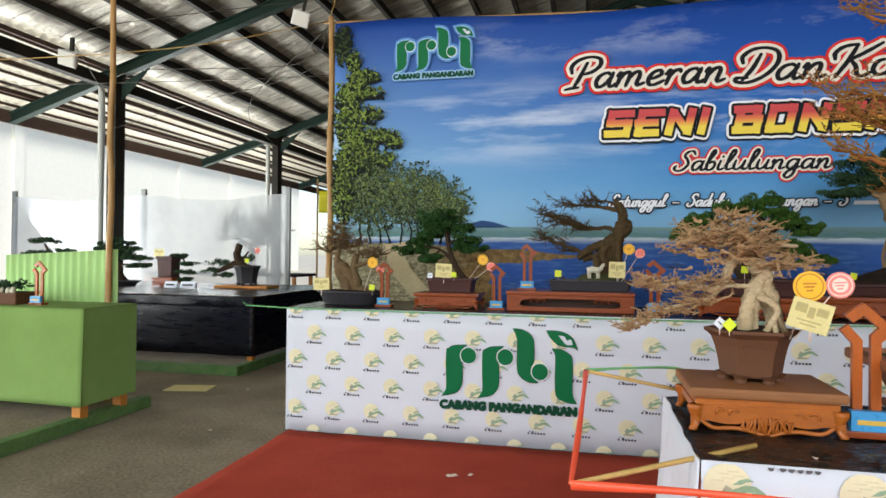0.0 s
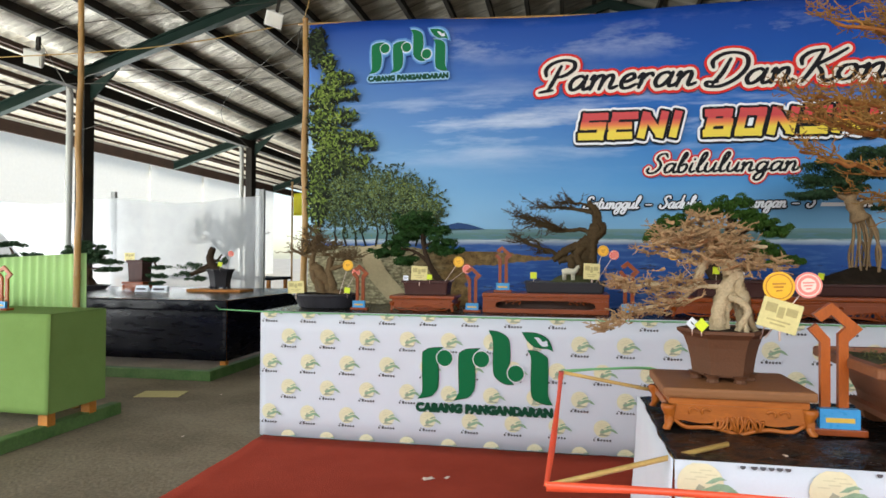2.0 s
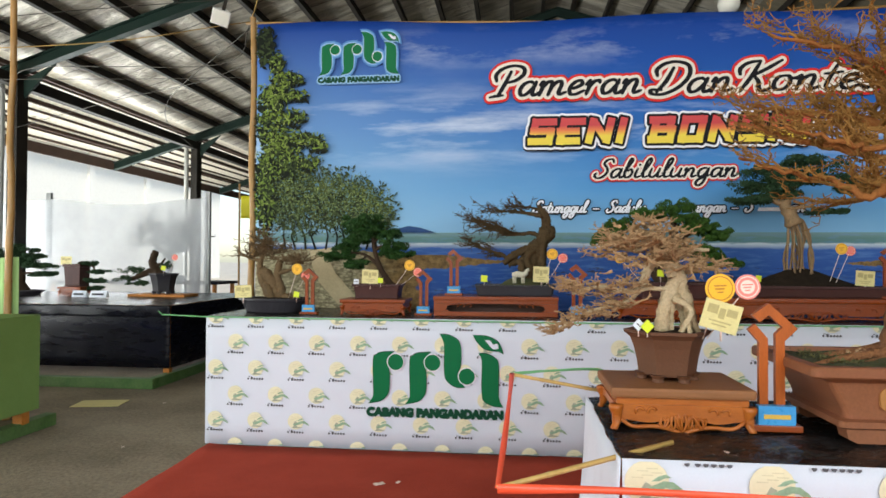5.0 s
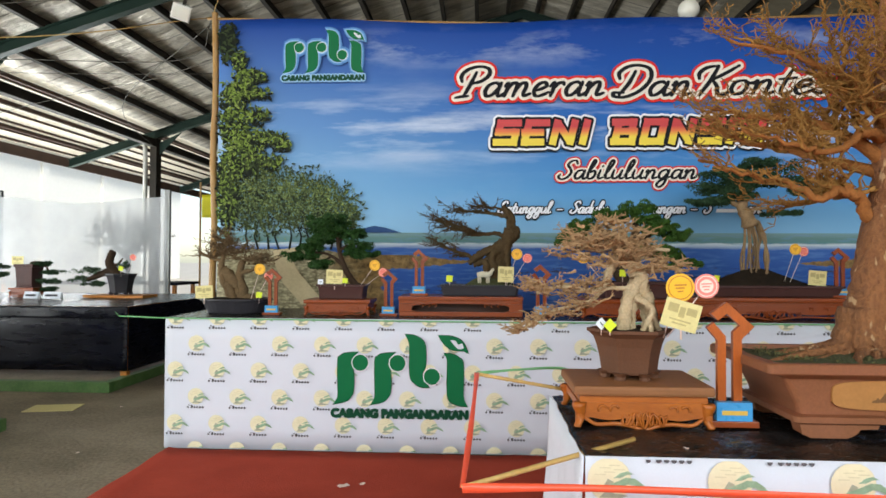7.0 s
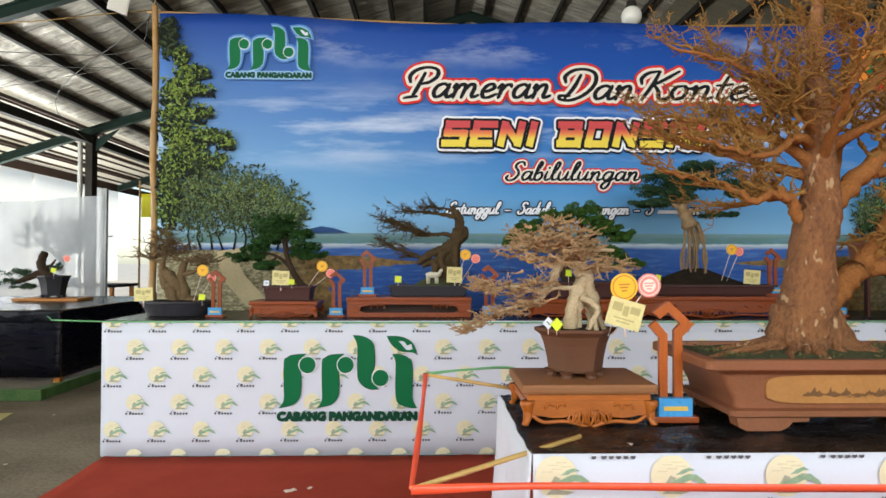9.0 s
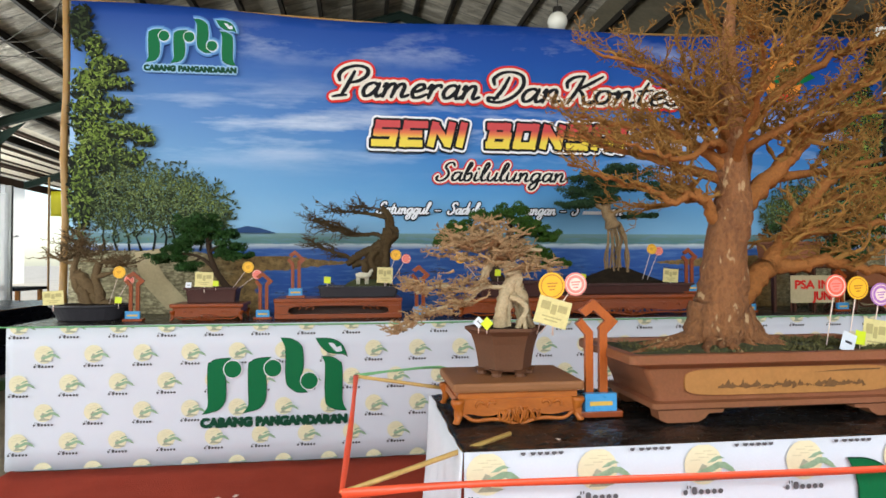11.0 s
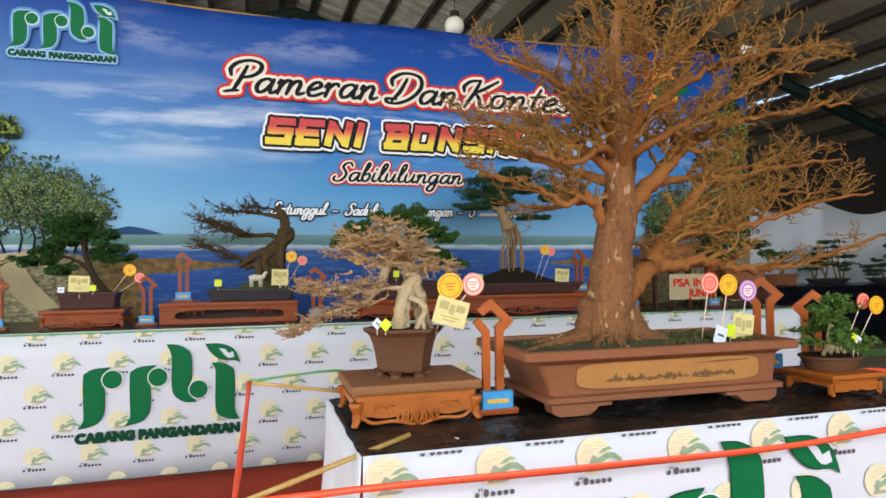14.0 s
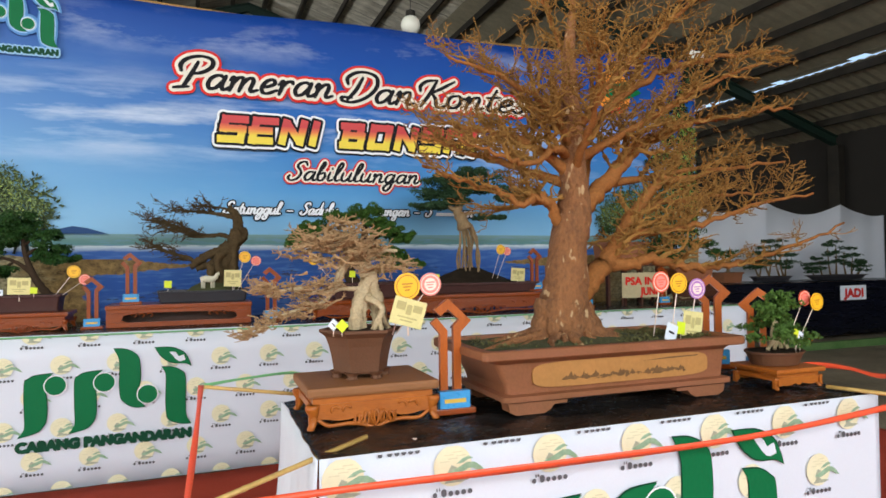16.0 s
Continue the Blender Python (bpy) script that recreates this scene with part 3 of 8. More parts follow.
# squared capitals: advance, then bars
SQUARED = {
    "S": (.92, ((.80, .88), (.12, .88), (.12, .52), (.68, .52), (.68, .12), (.0, .12))),
    "E": (.92, ((.80, .88), (.12, .88), (.12, .12), (.76, .12)), ((-.06, .5), (.68, .5))),
    "N": (.96, ((.12, 0), (.12, 1)), ((.14, .86), (.66, .14)), ((.68, 0), (.68, 1))),
    "I": (.4, ((.12, 0), (.12, 1))),
    "B": (.96, ((-.1, .88), (.62, .88), (.62, .52)), ((.14, 1), (.14, 0)), ((.14, .52), (.7, .52), (.7, .12), (-.02, .12))),
    "O": (.96, ((.12, .5), (.12, .88), (.68, .88), (.68, .12), (.12, .12), (.12, .5))),
    "A": (.96, ((.12, 0), (.12, .88), (.68, .88), (.68, 0)), ((.12, .36), (.68, .36))),
}


def brush_word(name, text, width, height, material, parent, x, y, z, slant, pen, grow=0.0, squared=False):
    """A hand-drawn word: each stroke is a ribbon of pen width, fitted to a width and a capital height."""
    font, pen_x, strokes = SQUARED if squared else SCRIPT, 0.0, []
    for ch in text:
        adv, *lines = font[ch]
        for line in lines:
            pts = [np.array((pen_x + a + slant * b, b)) for a, b in line]
            strokes.append(pts if squared else spline(pts, 6))
        pen_x += adv
    lo, hi = min(p[0] for st in strokes for p in st), max(p[0] for st in strokes for p in st)
    scale = np.array((width / (hi - lo), height))
    bm = bmesh.new()
    total, done = sum(len(st) for st in strokes) * 2.0, 0

    def face(pts, k):
        f = bm.faces.new([bm.verts.new((p[0], -0.0022 * k / total, p[1])) for p in pts])
        f.normal_update()
        if f.normal.y > 0:
            f.normal_flip()

    for st in strokes:
        st = [(p - (lo, 0)) * scale for p in st]
        n = len(st)
        for i in range(n):
            # the brush swells on the way down and thins at both ends
            d = st[min(i + 1, n - 1)] - st[max(i - 1, 0)]
            steep = abs(d[1]) / (np.linalg.norm(d) + 1e-9)
            r = pen * (0.5 if squared else (0.34 + 0.2 * steep) * (0.75 + 0.25 * min(1.0, min(i, n - 1 - i) / 4)))
            if i < n - 1:
                d = st[i + 1] - st[i]
                u = d / (np.linalg.norm(d) + 1e-9)
                v = np.array((-u[1], u[0])) * (r + grow)
                a = st[i] - u * (pen * 0.5 if squared and i else 0.0)
                b = st[i + 1] + u * (pen * 0.5 if squared and i < n - 2 else 0.0)
                face((a + v, a - v, b - v, b + v), done)
                if squared and grow:
                    w, e = v * (r / (r + grow)), u * grow
                    face((a - e + w, a - e - w, b + e - w, b + e + w), done + 0.2)
                    for m, c in enumerate((a + w, a - w, b - w, b + w)):
                        face([c + grow * np.array((math.cos(q), math.sin(q))) for q in np.linspace(0, 2 * math.pi, 12, False)], done + 0.35 + 0.15 * m)
            done += 1
            if not squared:
                face([st[i] + (r + grow) * np.array((math.cos(q), math.sin(q))) for q in np.linspace(0, 2 * math.pi, 12, False)], done)
            done += 1
    ob = part(name, bm, material, parent)
    ob.matrix_basis = pose(x, y, z)
    return ob


# ---- the hall ----
solid("ground", box(-400, 400, -400, 400, -0.4, -0.03), "soil_ground", "pale bare ground round the open hall", "ground")
solid("floor", box(-11, 12.2, -7, 30.2, -0.2, 0.0), "concrete", "worn grey concrete floor with dust and stains", "floor")
RIDGE_X, RIDGE_Z, PITCH = 1.0, 7.45, 0.317


def roof_z(x):
    return RIDGE_Z - PITCH * abs(x - RIDGE_X)


def roof_sheet(name, x0, x1, material, label, rib=0.035):
    """Corrugated along the slope: ribs run from eave to ridge."""
    ys = np.arange(-7.0, 30.01, 0.1)
    bm = bmesh.new()
    prev = None
    for i, y in enumerate(ys):
        dz = rib if i % 2 else 0.0
        row = [bm.verts.new((x, y, roof_z(x) + 0.12 + dz + h)) for h in (0.0, 0.012) for x in (x0, x1)]
        if prev:
            for a, b in ((0, 1), (1, 3), (3, 2), (2, 0)):
                bm.faces.new((prev[a], prev[b], row[b], row[a]))
        prev = row
    return solid(name, bm, material, label, "roof")


def translucent_sheet():
    n = Nodes("pale_translucent_sheet", 0.5)
    n.base(n.ramp(n.noise(n.coords(), 2.5), [(0.3, rgb(224, 218, 204)), (0.7, rgb(240, 236, 226))]))
    t = n.add("ShaderNodeBsdfTranslucent", Color=rgb(240, 232, 214))
    mx = n.add("ShaderNodeMixShader", Fac=0.65)
    n.link(n.p.outputs["BSDF"], mx.inputs[1])
    n.link(t.outputs["BSDF"], mx.inputs[2])
    n.link(mx.outputs["Shader"], n.t.nodes["Material Output"].inputs["Surface"])
    return n.m


M["eave_sheet"] = translucent_sheet()
roof_sheet("roof_west", -8.05, RIDGE_X, "foil", "underside of roof with wrinkled silvery foil insulation", 0.006)
roof_sheet("roof_ridge_east", RIDGE_X, 4.7, "foil", "underside of roof by the ridge with silvery foil insulation", 0.006)
roof_sheet("roof_east", 4.7, 10.06, "roof_bare", "underside of roof in dull brown sheets", 0.006)
roof_sheet("roof_east_lower", 10.2, 12.4, "roof_bare", "lower lap of the brown sheet roof beyond a slit of daylight", 0.02)
rng = np.random.default_rng(55)
y = -7.0
while y < 29.0:
    # most of the lap is covered by short flashing sheets, the rest is open
    w = rng.uniform(1.2, 3.2)
    solid("roof_flashing", box(9.98, 10.28, y, y + w, roof_z(10.13) + 0.165, roof_z(10.13) + 0.17), "roof_bare", "short brown flashing sheet over the roof lap", "flashing")
    y += w + rng.uniform(0.1, 0.5)
roof_sheet("roof_eave", -10.3, -8.05, "eave_sheet", "pale translucent corrugated eave sheets")

for x in [RIDGE_X + s * (0.35 + 0.74 * k) for s in (-1, 1) for k in range(16)]:
    if -10.4 < x < 12.3:
        z = roof_z(x)
        w = 0.03 if x < -8.2 else (0.042 if x < 2.5 else 0.022)
        solid("roof_purlin", box(x - w, x + w, -7, 30, z + (0.04 if x < -8.2 else -0.015), z + 0.115), "rust" if x < -8.2 else "steel_dark", "dark steel roof purlin running the length of the hall", "purlin")


def beam_xz(x0, z0, x1, z1, y, h, w, bm=None):
    """A beam in a plane across the hall, with flanges top and bottom."""
    bm = bm or bmesh.new()
    for a, b, ww in ((-h, -h + 0.025, w), (-h + 0.025, -0.025, w * 0.25), (-0.025, 0.0, w)):
        vs = [bm.verts.new((x, yy, z + d)) for x, z in ((x0, z0), (x1, z1)) for yy in (y - ww / 2, y + ww / 2) for d in (a, b)]
        for q in ((0, 1, 3, 2), (4, 6, 7, 5), (0, 4, 5, 1), (2, 3, 7, 6), (0, 2, 6, 4), (1, 5, 7, 3)):
            bm.faces.new([vs[i] for i in q])
    return bm


FRAMES = (-2.1, 3.7, 9.5, 15.33, 21.2, 27.0)
for y in FRAMES:
    west = beam_xz(-10.2, roof_z(-10.2) - 0.01, RIDGE_X, RIDGE_Z - 0.01, y, 0.2, 0.14)
    solid("roof_rafter", west, "steel_green", "green painted steel rafter of the hall frame", "rafter")
    solid("roof_rafter", beam_xz(RIDGE_X, RIDGE_Z - 0.01, 12.2, roof_z(12.2) - 0.01, y, 0.2, 0.14), "steel_green", "green painted steel rafter of the hall frame", "rafter")
    bm = beam_xz(-1.6, RIDGE_Z - 1.1, RIDGE_X, RIDGE_Z - 0.42, y, 0.12, 0.1)
    beam_xz(RIDGE_X, RIDGE_Z - 0.42, 3.6, RIDGE_Z - 1.1, y, 0.12, 0.1, bm)
    for x in (-0.9, 0.55, 1.45, 2.9):
        box(x - 0.03, x + 0.03, y - 0.03, y + 0.03, roof_z(x) - 0.65, roof_z(x) - 0.1, bm=bm)
    solid("ridge_frame", bm, "steel_green", "green steel bracing frame under the ridge", "truss")
    for x in (-8.0, 12.2):
        col = thing("hall_column", x, y, 0, "dark steel hall column with a grey downpipe", "column", "hall columns", kind="structure")
        part("shaft", box(-0.085, 0.085, -0.12, 0.12, 0, roof_z(x) - 0.2, 0.01), "steel_dark", col)
        bm = bmesh.new()
        loft([ngon(0.3, z, 4, math.pi / 4) for z in (0, 0.02)], bm)
        part("base_plate", bm, "steel_dark", col)
        if x > 0:
            continue
        t = Tubes()
        t.add(spline([(-0.2, -0.12, 0), (-0.2, -0.12, 2.0), (-0.2, -0.12, roof_z(x) - 0.45), (-0.32, -0.1, roof_z(x) - 0.25)], 4), [0.055] * 13, 10)
        t.part("downpipe", "pipe", col, "grey plastic downpipe")
    # haunch where column and rafter meet
    solid("frame_haunch", slab([(-7.89, 4.3), (-7.35, 4.55), (-7.89, 4.0)], y - 0.02, y + 0.02), "steel_green", "green steel haunch plate at the column head", "bracket")

solid("eave_beam_west", box(-8.08, -7.92, -7, 30, 4.18, 4.36), "steel_dark", "long dark steel beam along the column heads", "beam")
solid("eave_edge", box(-10.36, -10.3, -7, 30, 3.72, 3.95), "rust", "rusty edge trim of the eave", "trim")
# added end wall, painted dark as the unlit depth of the hall
solid("wall_north", box(-11, 12.4, 30.2, 30.4, -0.2, 9), "dark_wall", "added far end wall, the hall's shade put into its colour", "wall")
# unseen wall behind the camera, added to keep light off the right side
solid("wall_light_block", box(8.5, 12.4, -7.2, -7.0, -0.2, 5.5), "dark_wall", "unseen wall added to block light at the hall's front", "wall")
for k in range(7):
    x = -8.35 - 0.3 * k
    z = roof_z(x)
    solid("eave_batten", box(x - 0.014, x + 0.014, -7, 30, z + 0.07, z + 0.118), "rust", "thin rusty batten under the eave sheets", "batten")
# side wall painted dark in place of the shade on that side
solid("wall_east", box(12.4, 12.6, -7, 30.4, -0.2, 4.6), "dark_wall", "side wall with the hall's shade put into its colour", "wall")

# pale building across the yard, glaring in the daylight
yard = thing("yard_building", -24, 10, -0.03, "white rendered building across the bright yard", "building", kind="structure")
part("wall", box(-4, 0, -40, 40, 0, 7.5), "white_paint", yard, "white rendered wall")
for k in range(14):
    part("pilaster", box(0.001, 0.14, -38 + 5.6 * k, -37.5 + 5.6 * k, 0, 7.5), "white_paint", yard)
part("roof", box(-4.4, 0.7, -40.5, 40.5, 7.502, 7.7), "white_paint", yard)

# raised platforms with green painted edges
def platform(x0, x1, y0, y1, h, label):
    ob = solid("platform", box(x0, x1 - 0.1, y0 + 0.1, y1, 0.0, h, 0.008), "concrete", label, "platform")
    part("kerb_front", box(x0, x1, y0, y0 + 0.1, 0.0, h + 0.012, 0.01), "kerb_green", ob, "green painted kerb")
    part("kerb_side", box(x1 - 0.1, x1, y0 + 0.102, y1, 0.0, h + 0.012, 0.01), "kerb_green", ob, "green painted kerb")


platform(-9.0, -3.86, 1.0, 5.07, 0.09, "low concrete platform edged with green paint under the green table")
platform(-11.0, -3.88, 6.55, 12.5, 0.1, "low concrete platform edged with green paint under the black table")
platform(6.2, 11.8, 7.15, 9.8, 0.1, "low concrete platform edged with green paint under the far black table")


def carpet():
    bm = bmesh.new()
    rng = np.random.default_rng(3)
    nx, ny = 70, 40
    vs = [[None] * (ny + 1) for _ in range(nx + 1)]
    for i in range(nx + 1):
        for j in range(ny + 1):
            x, y = -2.28 + 7.4 * i / nx, -3.0 + 7.62 * j / ny
            near = max(0.0, 1 - abs(y - 4.5) / 0.35)
            z = 0.008 + 0.004 * noise.noise(Vector((x * 2.5, y * 2.5, 0))) + near * max(0.0, 0.03 * noise.noise(Vector((x * 4.5, y * 2, 3))) + 0.008)
            vs[i][j] = bm.verts.new((x + 0.012 * noise.noise(Vector((0, y * 3, 1))), y, max(0.004, z)))
    for i in range(nx):
        for j in range(ny):
            bm.faces.new((vs[i][j], vs[i + 1][j], vs[i + 1][j + 1], vs[i][j + 1]))
    ob = tagged(part("carpet", bm, "carpet", None, "", True), "red felt carpet, creased where it meets the table", "carpet")
    m = ob.modifiers.new("thickness", "SOLIDIFY")
    m.thickness, m.offset = 0.006, 1.0


carpet()
tagged(part("cardboard_piece", box(-0.22, 0.22, -0.14, 0.14, 0, 0.006, 0.002), "card_yellow"), "flat pale piece of cardboard lying on the concrete", "cardboard").matrix_world = pose(-4.0, 5.85, 0.001, 0, 0, 12)


# ---- the printed backdrop ----
backdrop = thing("stage_banner", -2.4, 5.74, 0, "large printed vinyl banner with blue seascape, tied to bamboo poles", "banner")


def banner_sheet():
    bm = bmesh.new()
    nx, nz = 60, 30
    vs = [[bm.verts.new((7.56 * i / nx, 0.02 * noise.noise(Vector((i * 0.11, j * 0.1, 5))) * math.sin(math.pi * j / nz), 0.55 + (3.06 + 0.02 * math.sin(math.pi * i / nx * 5) - 0.06 * math.sin(math.pi * i / nx)) * j / nz)) for j in range(nz + 1)] for i in range(nx + 1)]
    for i in range(nx):
        for j in range(nz):
            bm.faces.new((vs[i][j], vs[i + 1][j], vs[i + 1][j + 1], vs[i][j + 1]))
    ob = part("sheet", bm, "seascape", backdrop, "blue seascape print", True)
    m = ob.modifiers.new("thickness", "SOLIDIFY")
    m.thickness, m.offset = 0.004, -1.0


banner_sheet()


def printed_leaves(name, patches, per, size, material, seed, y):
    """Flat printed leaves: ellipses (x, z, rx, rz) filled with small blades."""
    rng = np.random.default_rng(seed)
    vs, fs = [], []
    for cx, cz, rx, rz in patches:
        for _ in range(int(per * rx * rz * 40)):
            a, r = rng.uniform(0, 2 * math.pi), math.sqrt(rng.uniform(0, 1)) * rng.uniform(0.6, 1.16)
            x, z = cx + rx * r * math.cos(a), cz + rz * r * math.sin(a)
            if not 0.01 < x < 7.55 or z > 3.56:
                continue
            t, s = rng.uniform(0, 2 * math.pi), size * rng.uniform(0.5, 1.4)
            c, d = math.cos(t), math.sin(t)
            k = len(vs)
            for u, v in ((-1, 0), (-0.3, 0.33), (0.4, 0.28), (1, 0), (0.4, -0.28), (-0.3, -0.33)):
                vs.append((x + s * (u * c - v * d), y - rng.uniform(0, 0.002), z + s * (u * d + v * c)))
            fs.append(tuple(range(k, k + 6)))
    ob = part_data(name, vs, fs, material, backdrop)
    ob["kind"] = "stuff"
    return ob


FRONT = -0.026
for mirror in (False, True):
    X = (lambda v: 7.56 - v) if mirror else (lambda v: v)
    shore = [(X(x), z, rx, rz) for x, z, rx, rz in ((0.45, 1.95, 0.4, 0.35), (0.8, 1.95, 0.35, 0.3), (1.05, 1.88, 0.3, 0.25), (0.25, 2.1, 0.3, 0.4), (1.15, 1.8, 0.2, 0.16))]
    printed_leaves("printed_tree", shore, 190, 0.02, "print_mid", 1 + mirror, FRONT)
    printed_leaves("printed_tree", [(x, z - 0.1, rx * 0.9, rz * 0.7) for x, z, rx, rz in shore], 75, 0.016, "print_dark", 11 + mirror, FRONT - 0.0025)
    printed_leaves("printed_tree", shore, 150, 0.0095, "print_leaf_grey", 3 + mirror, FRONT - 0.005)
    printed_leaves("printed_tree", [(x, z + 0.08, rx * 0.85, rz * 0.6) for x, z, rx, rz in shore], 50, 0.008, "print_leaf_pale", 13 + mirror, FRONT - 0.0075)
    tall = [(X(x), z, rx, rz) for x, z, rx, rz in ((0.08, 3.4, 0.09, 0.22), (0.2, 3.22, 0.08, 0.12), (0.3, 3.08, 0.17, 0.08), (0.2, 2.95, 0.17, 0.12), (0.4, 2.93, 0.12, 0.06), (0.15, 2.7, 0.16, 0.3), (0.38, 2.72, 0.13, 0.08), (0.4, 2.53, 0.26, 0.07), (0.6, 2.46, 0.12, 0.06), (0.25, 2.35, 0.22, 0.2), (0.52, 2.3, 0.14, 0.07), (0.1, 2.0, 0.12, 0.4))]
    printed_leaves("printed_tree", [(X(0.1), 3.4, 0.1, 0.16)] + [(x, z - 0.02, rx * 0.9, rz * 0.95) for x, z, rx, rz in tall], 190, 0.034, "print_dark", 5 + mirror, FRONT - 0.010)
    printed_leaves("printed_tree", tall, 62, 0.026, "print_mid", 15 + mirror, FRONT - 0.0125)
    printed_leaves("printed_tree", tall[1:], 62, 0.02, "print_leaf", 7 + mirror, FRONT - 0.015)
    printed_leaves("printed_tree", tall[1:], 24, 0.014, "print_leaf_pale", 17 + mirror, FRONT - 0.0175)
    rng = np.random.default_rng(20 + mirror)
    for k in range(11):
        x, t = 0.3 + 0.095 * k, Tubes()
        t.add([(X(x), 0, 1.5), (X(x + rng.uniform(-0.05, 0.05)), 0, 1.62), (X(x + rng.uniform(-0.09, 0.09)), 0, 1.78)], [0.012, 0.009, 0.006], 3)
        t.part("printed_trunk", "print_dark", backdrop).matrix_basis = pose(0, FRONT, 0) @ Matrix.Diagonal((1, 0.03, 1, 1))

bm = slab([(1.3, 1.655), (1.34, 1.69), (1.45, 1.715), (1.55, 1.7), (1.68, 1.66), (1.7, 1.655)], FRONT, FRONT + 0.002)
part("printed_path", slab([(0.53, 1.49), (0.76, 1.525), (0.7, 1.42), (0.78, 1.28), (1.03, 1.0), (0.8, 1.0), (0.62, 1.2), (0.55, 1.36)], FRONT, FRONT + 0.002), "print_sand", backdrop)
part("printed_island", bm, "island", backdrop)

GLYPHS = [
    [(712, 190), (722, 172), (745, 160), (797, 156), (780, 172), (773, 195), (777, 250), (777, 305), (766, 332), (745, 350), (694, 362), (708, 342), (714, 315)],
    [(980, 84), (1015, 87), (1045, 102), (1062, 130), (1062, 205), (1052, 232), (1056, 262), (1080, 290), (1045, 290), (1015, 272), (999, 240), (998, 130)],
    [(1133, 157), (1170, 160), (1197, 175), (1211, 200), (1211, 320), (1229, 363), (1195, 361), (1160, 346), (1147, 315), (1147, 190)],
    [(1112, 86), (1165, 89), (1205, 108), (1222, 135), (1230, 158), (1208, 147), (1165, 142), (1132, 118)],
]


def emblem(parent, x, y, z, width, halo=False):
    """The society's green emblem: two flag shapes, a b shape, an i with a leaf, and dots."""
    k = width / 540.0

    def put(outline, depth, grow=0.0):
        cx = sum(p[0] for p in outline) / len(outline)
        cz = sum(p[1] for p in outline) / len(outline)
        pts = []
        ring = [np.array(p, float) for p in outline]
        if len(ring) < 20:
            # rounded between its corners, except where it turns sharply
            soft = []
            for i, b in enumerate(ring):
                a, c, e = ring[i - 1], ring[(i + 1) % len(ring)], ring[(i + 2) % len(ring)]
                keen_b, keen_c = np.dot(unit(b - a), unit(c - b)) < 0.35, np.dot(unit(c - b), unit(e - c)) < 0.35
                tb = np.zeros(2) if keen_b else (c - a) * 0.5
                tc = np.zeros(2) if keen_c else (e - b) * 0.5
                for u in (0.0, 0.34, 0.67):
                    h = (2 * u ** 3 - 3 * u ** 2 + 1, u ** 3 - 2 * u ** 2 + u, -2 * u ** 3 + 3 * u ** 2, u ** 3 - u ** 2)
                    k0, k1 = (c - b if keen_b else tb), (c - b if keen_c else tc)
                    soft.append(b * h[0] + k0 * h[1] + c * h[2] + k1 * h[3])
            ring = soft
        for px, pz in ring:
            d = math.hypot(px - cx, pz - cz) or 1
            pts.append((x + (px + (px - cx) / d * grow - 690) * k, z + (408 - pz - (pz - cz) / d * grow) * k))
        return pts

    shift = [GLYPHS[0], [(a + 148, b) for a, b in GLYPHS[0]], *GLYPHS[1:]]
    dots = [[(803 + 32 * math.cos(q), 197 + 32 * math.sin(q)) for q in np.linspace(0, 2 * math.pi, 20, False)]]
    dots += [[(a + 148, b) for a, b in dots[0]], [(a + 284, b + 51) for a, b in dots[0]]]
    groups = [("emblem_edge", "logo_edge", 3.0, 0.0), ("emblem", "logo_green", 0.0, 0.002)]
    if halo:
        groups.insert(0, ("emblem_halo", "print_glow", 11.0, -0.0010))
        groups.insert(0, ("emblem_halo", "print_halo", 24.0, -0.0032))
    for name, material, grow, lift in groups:
        bm = bmesh.new()
        for q in shift:
            slab(put(q, 0, grow), y - lift - 0.001, y - lift + 0.001, bm)
        part(name, bm, material, parent)
        for q in dots:
            if name == "emblem":
                gap = [(a + (a - sum(p[0] for p in q) / len(q)) * 0.1, b + (b - sum(p[1] for p in q) / len(q)) * 0.1) for a, b in q]
                part("emblem_gap", slab(put(gap, 0), y - lift - 0.0016, y - lift), "ink_white", parent)
            part(name + "_dot", slab(put(q, 0, grow), y - lift - 0.0022, y - lift), material, parent)
    eye = [(1158, 104), (1178, 106), (1190, 122), (1206, 116), (1212, 136), (1188, 138)]
    part("emblem_eye", slab(put(eye, 0), y - 0.0045, y - 0.0035), "cloth_white", parent)


emblem(backdrop, 0.60, FRONT - 0.003, 3.04, 0.75, True)
for text, x, w in (("CABANG", 0.6, 0.25), ("PANGANDARAN", 0.88, 0.47)):
    lettering("emblem_word", text, w, 0.045, "print_glow", backdrop, x, FRONT - 0.003, 3.035, 0, 0.018)
    lettering("emblem_word", text, w, 0.045, "logo_edge", backdrop, x, FRONT - 0.0055, 3.035, 0, 0.006)

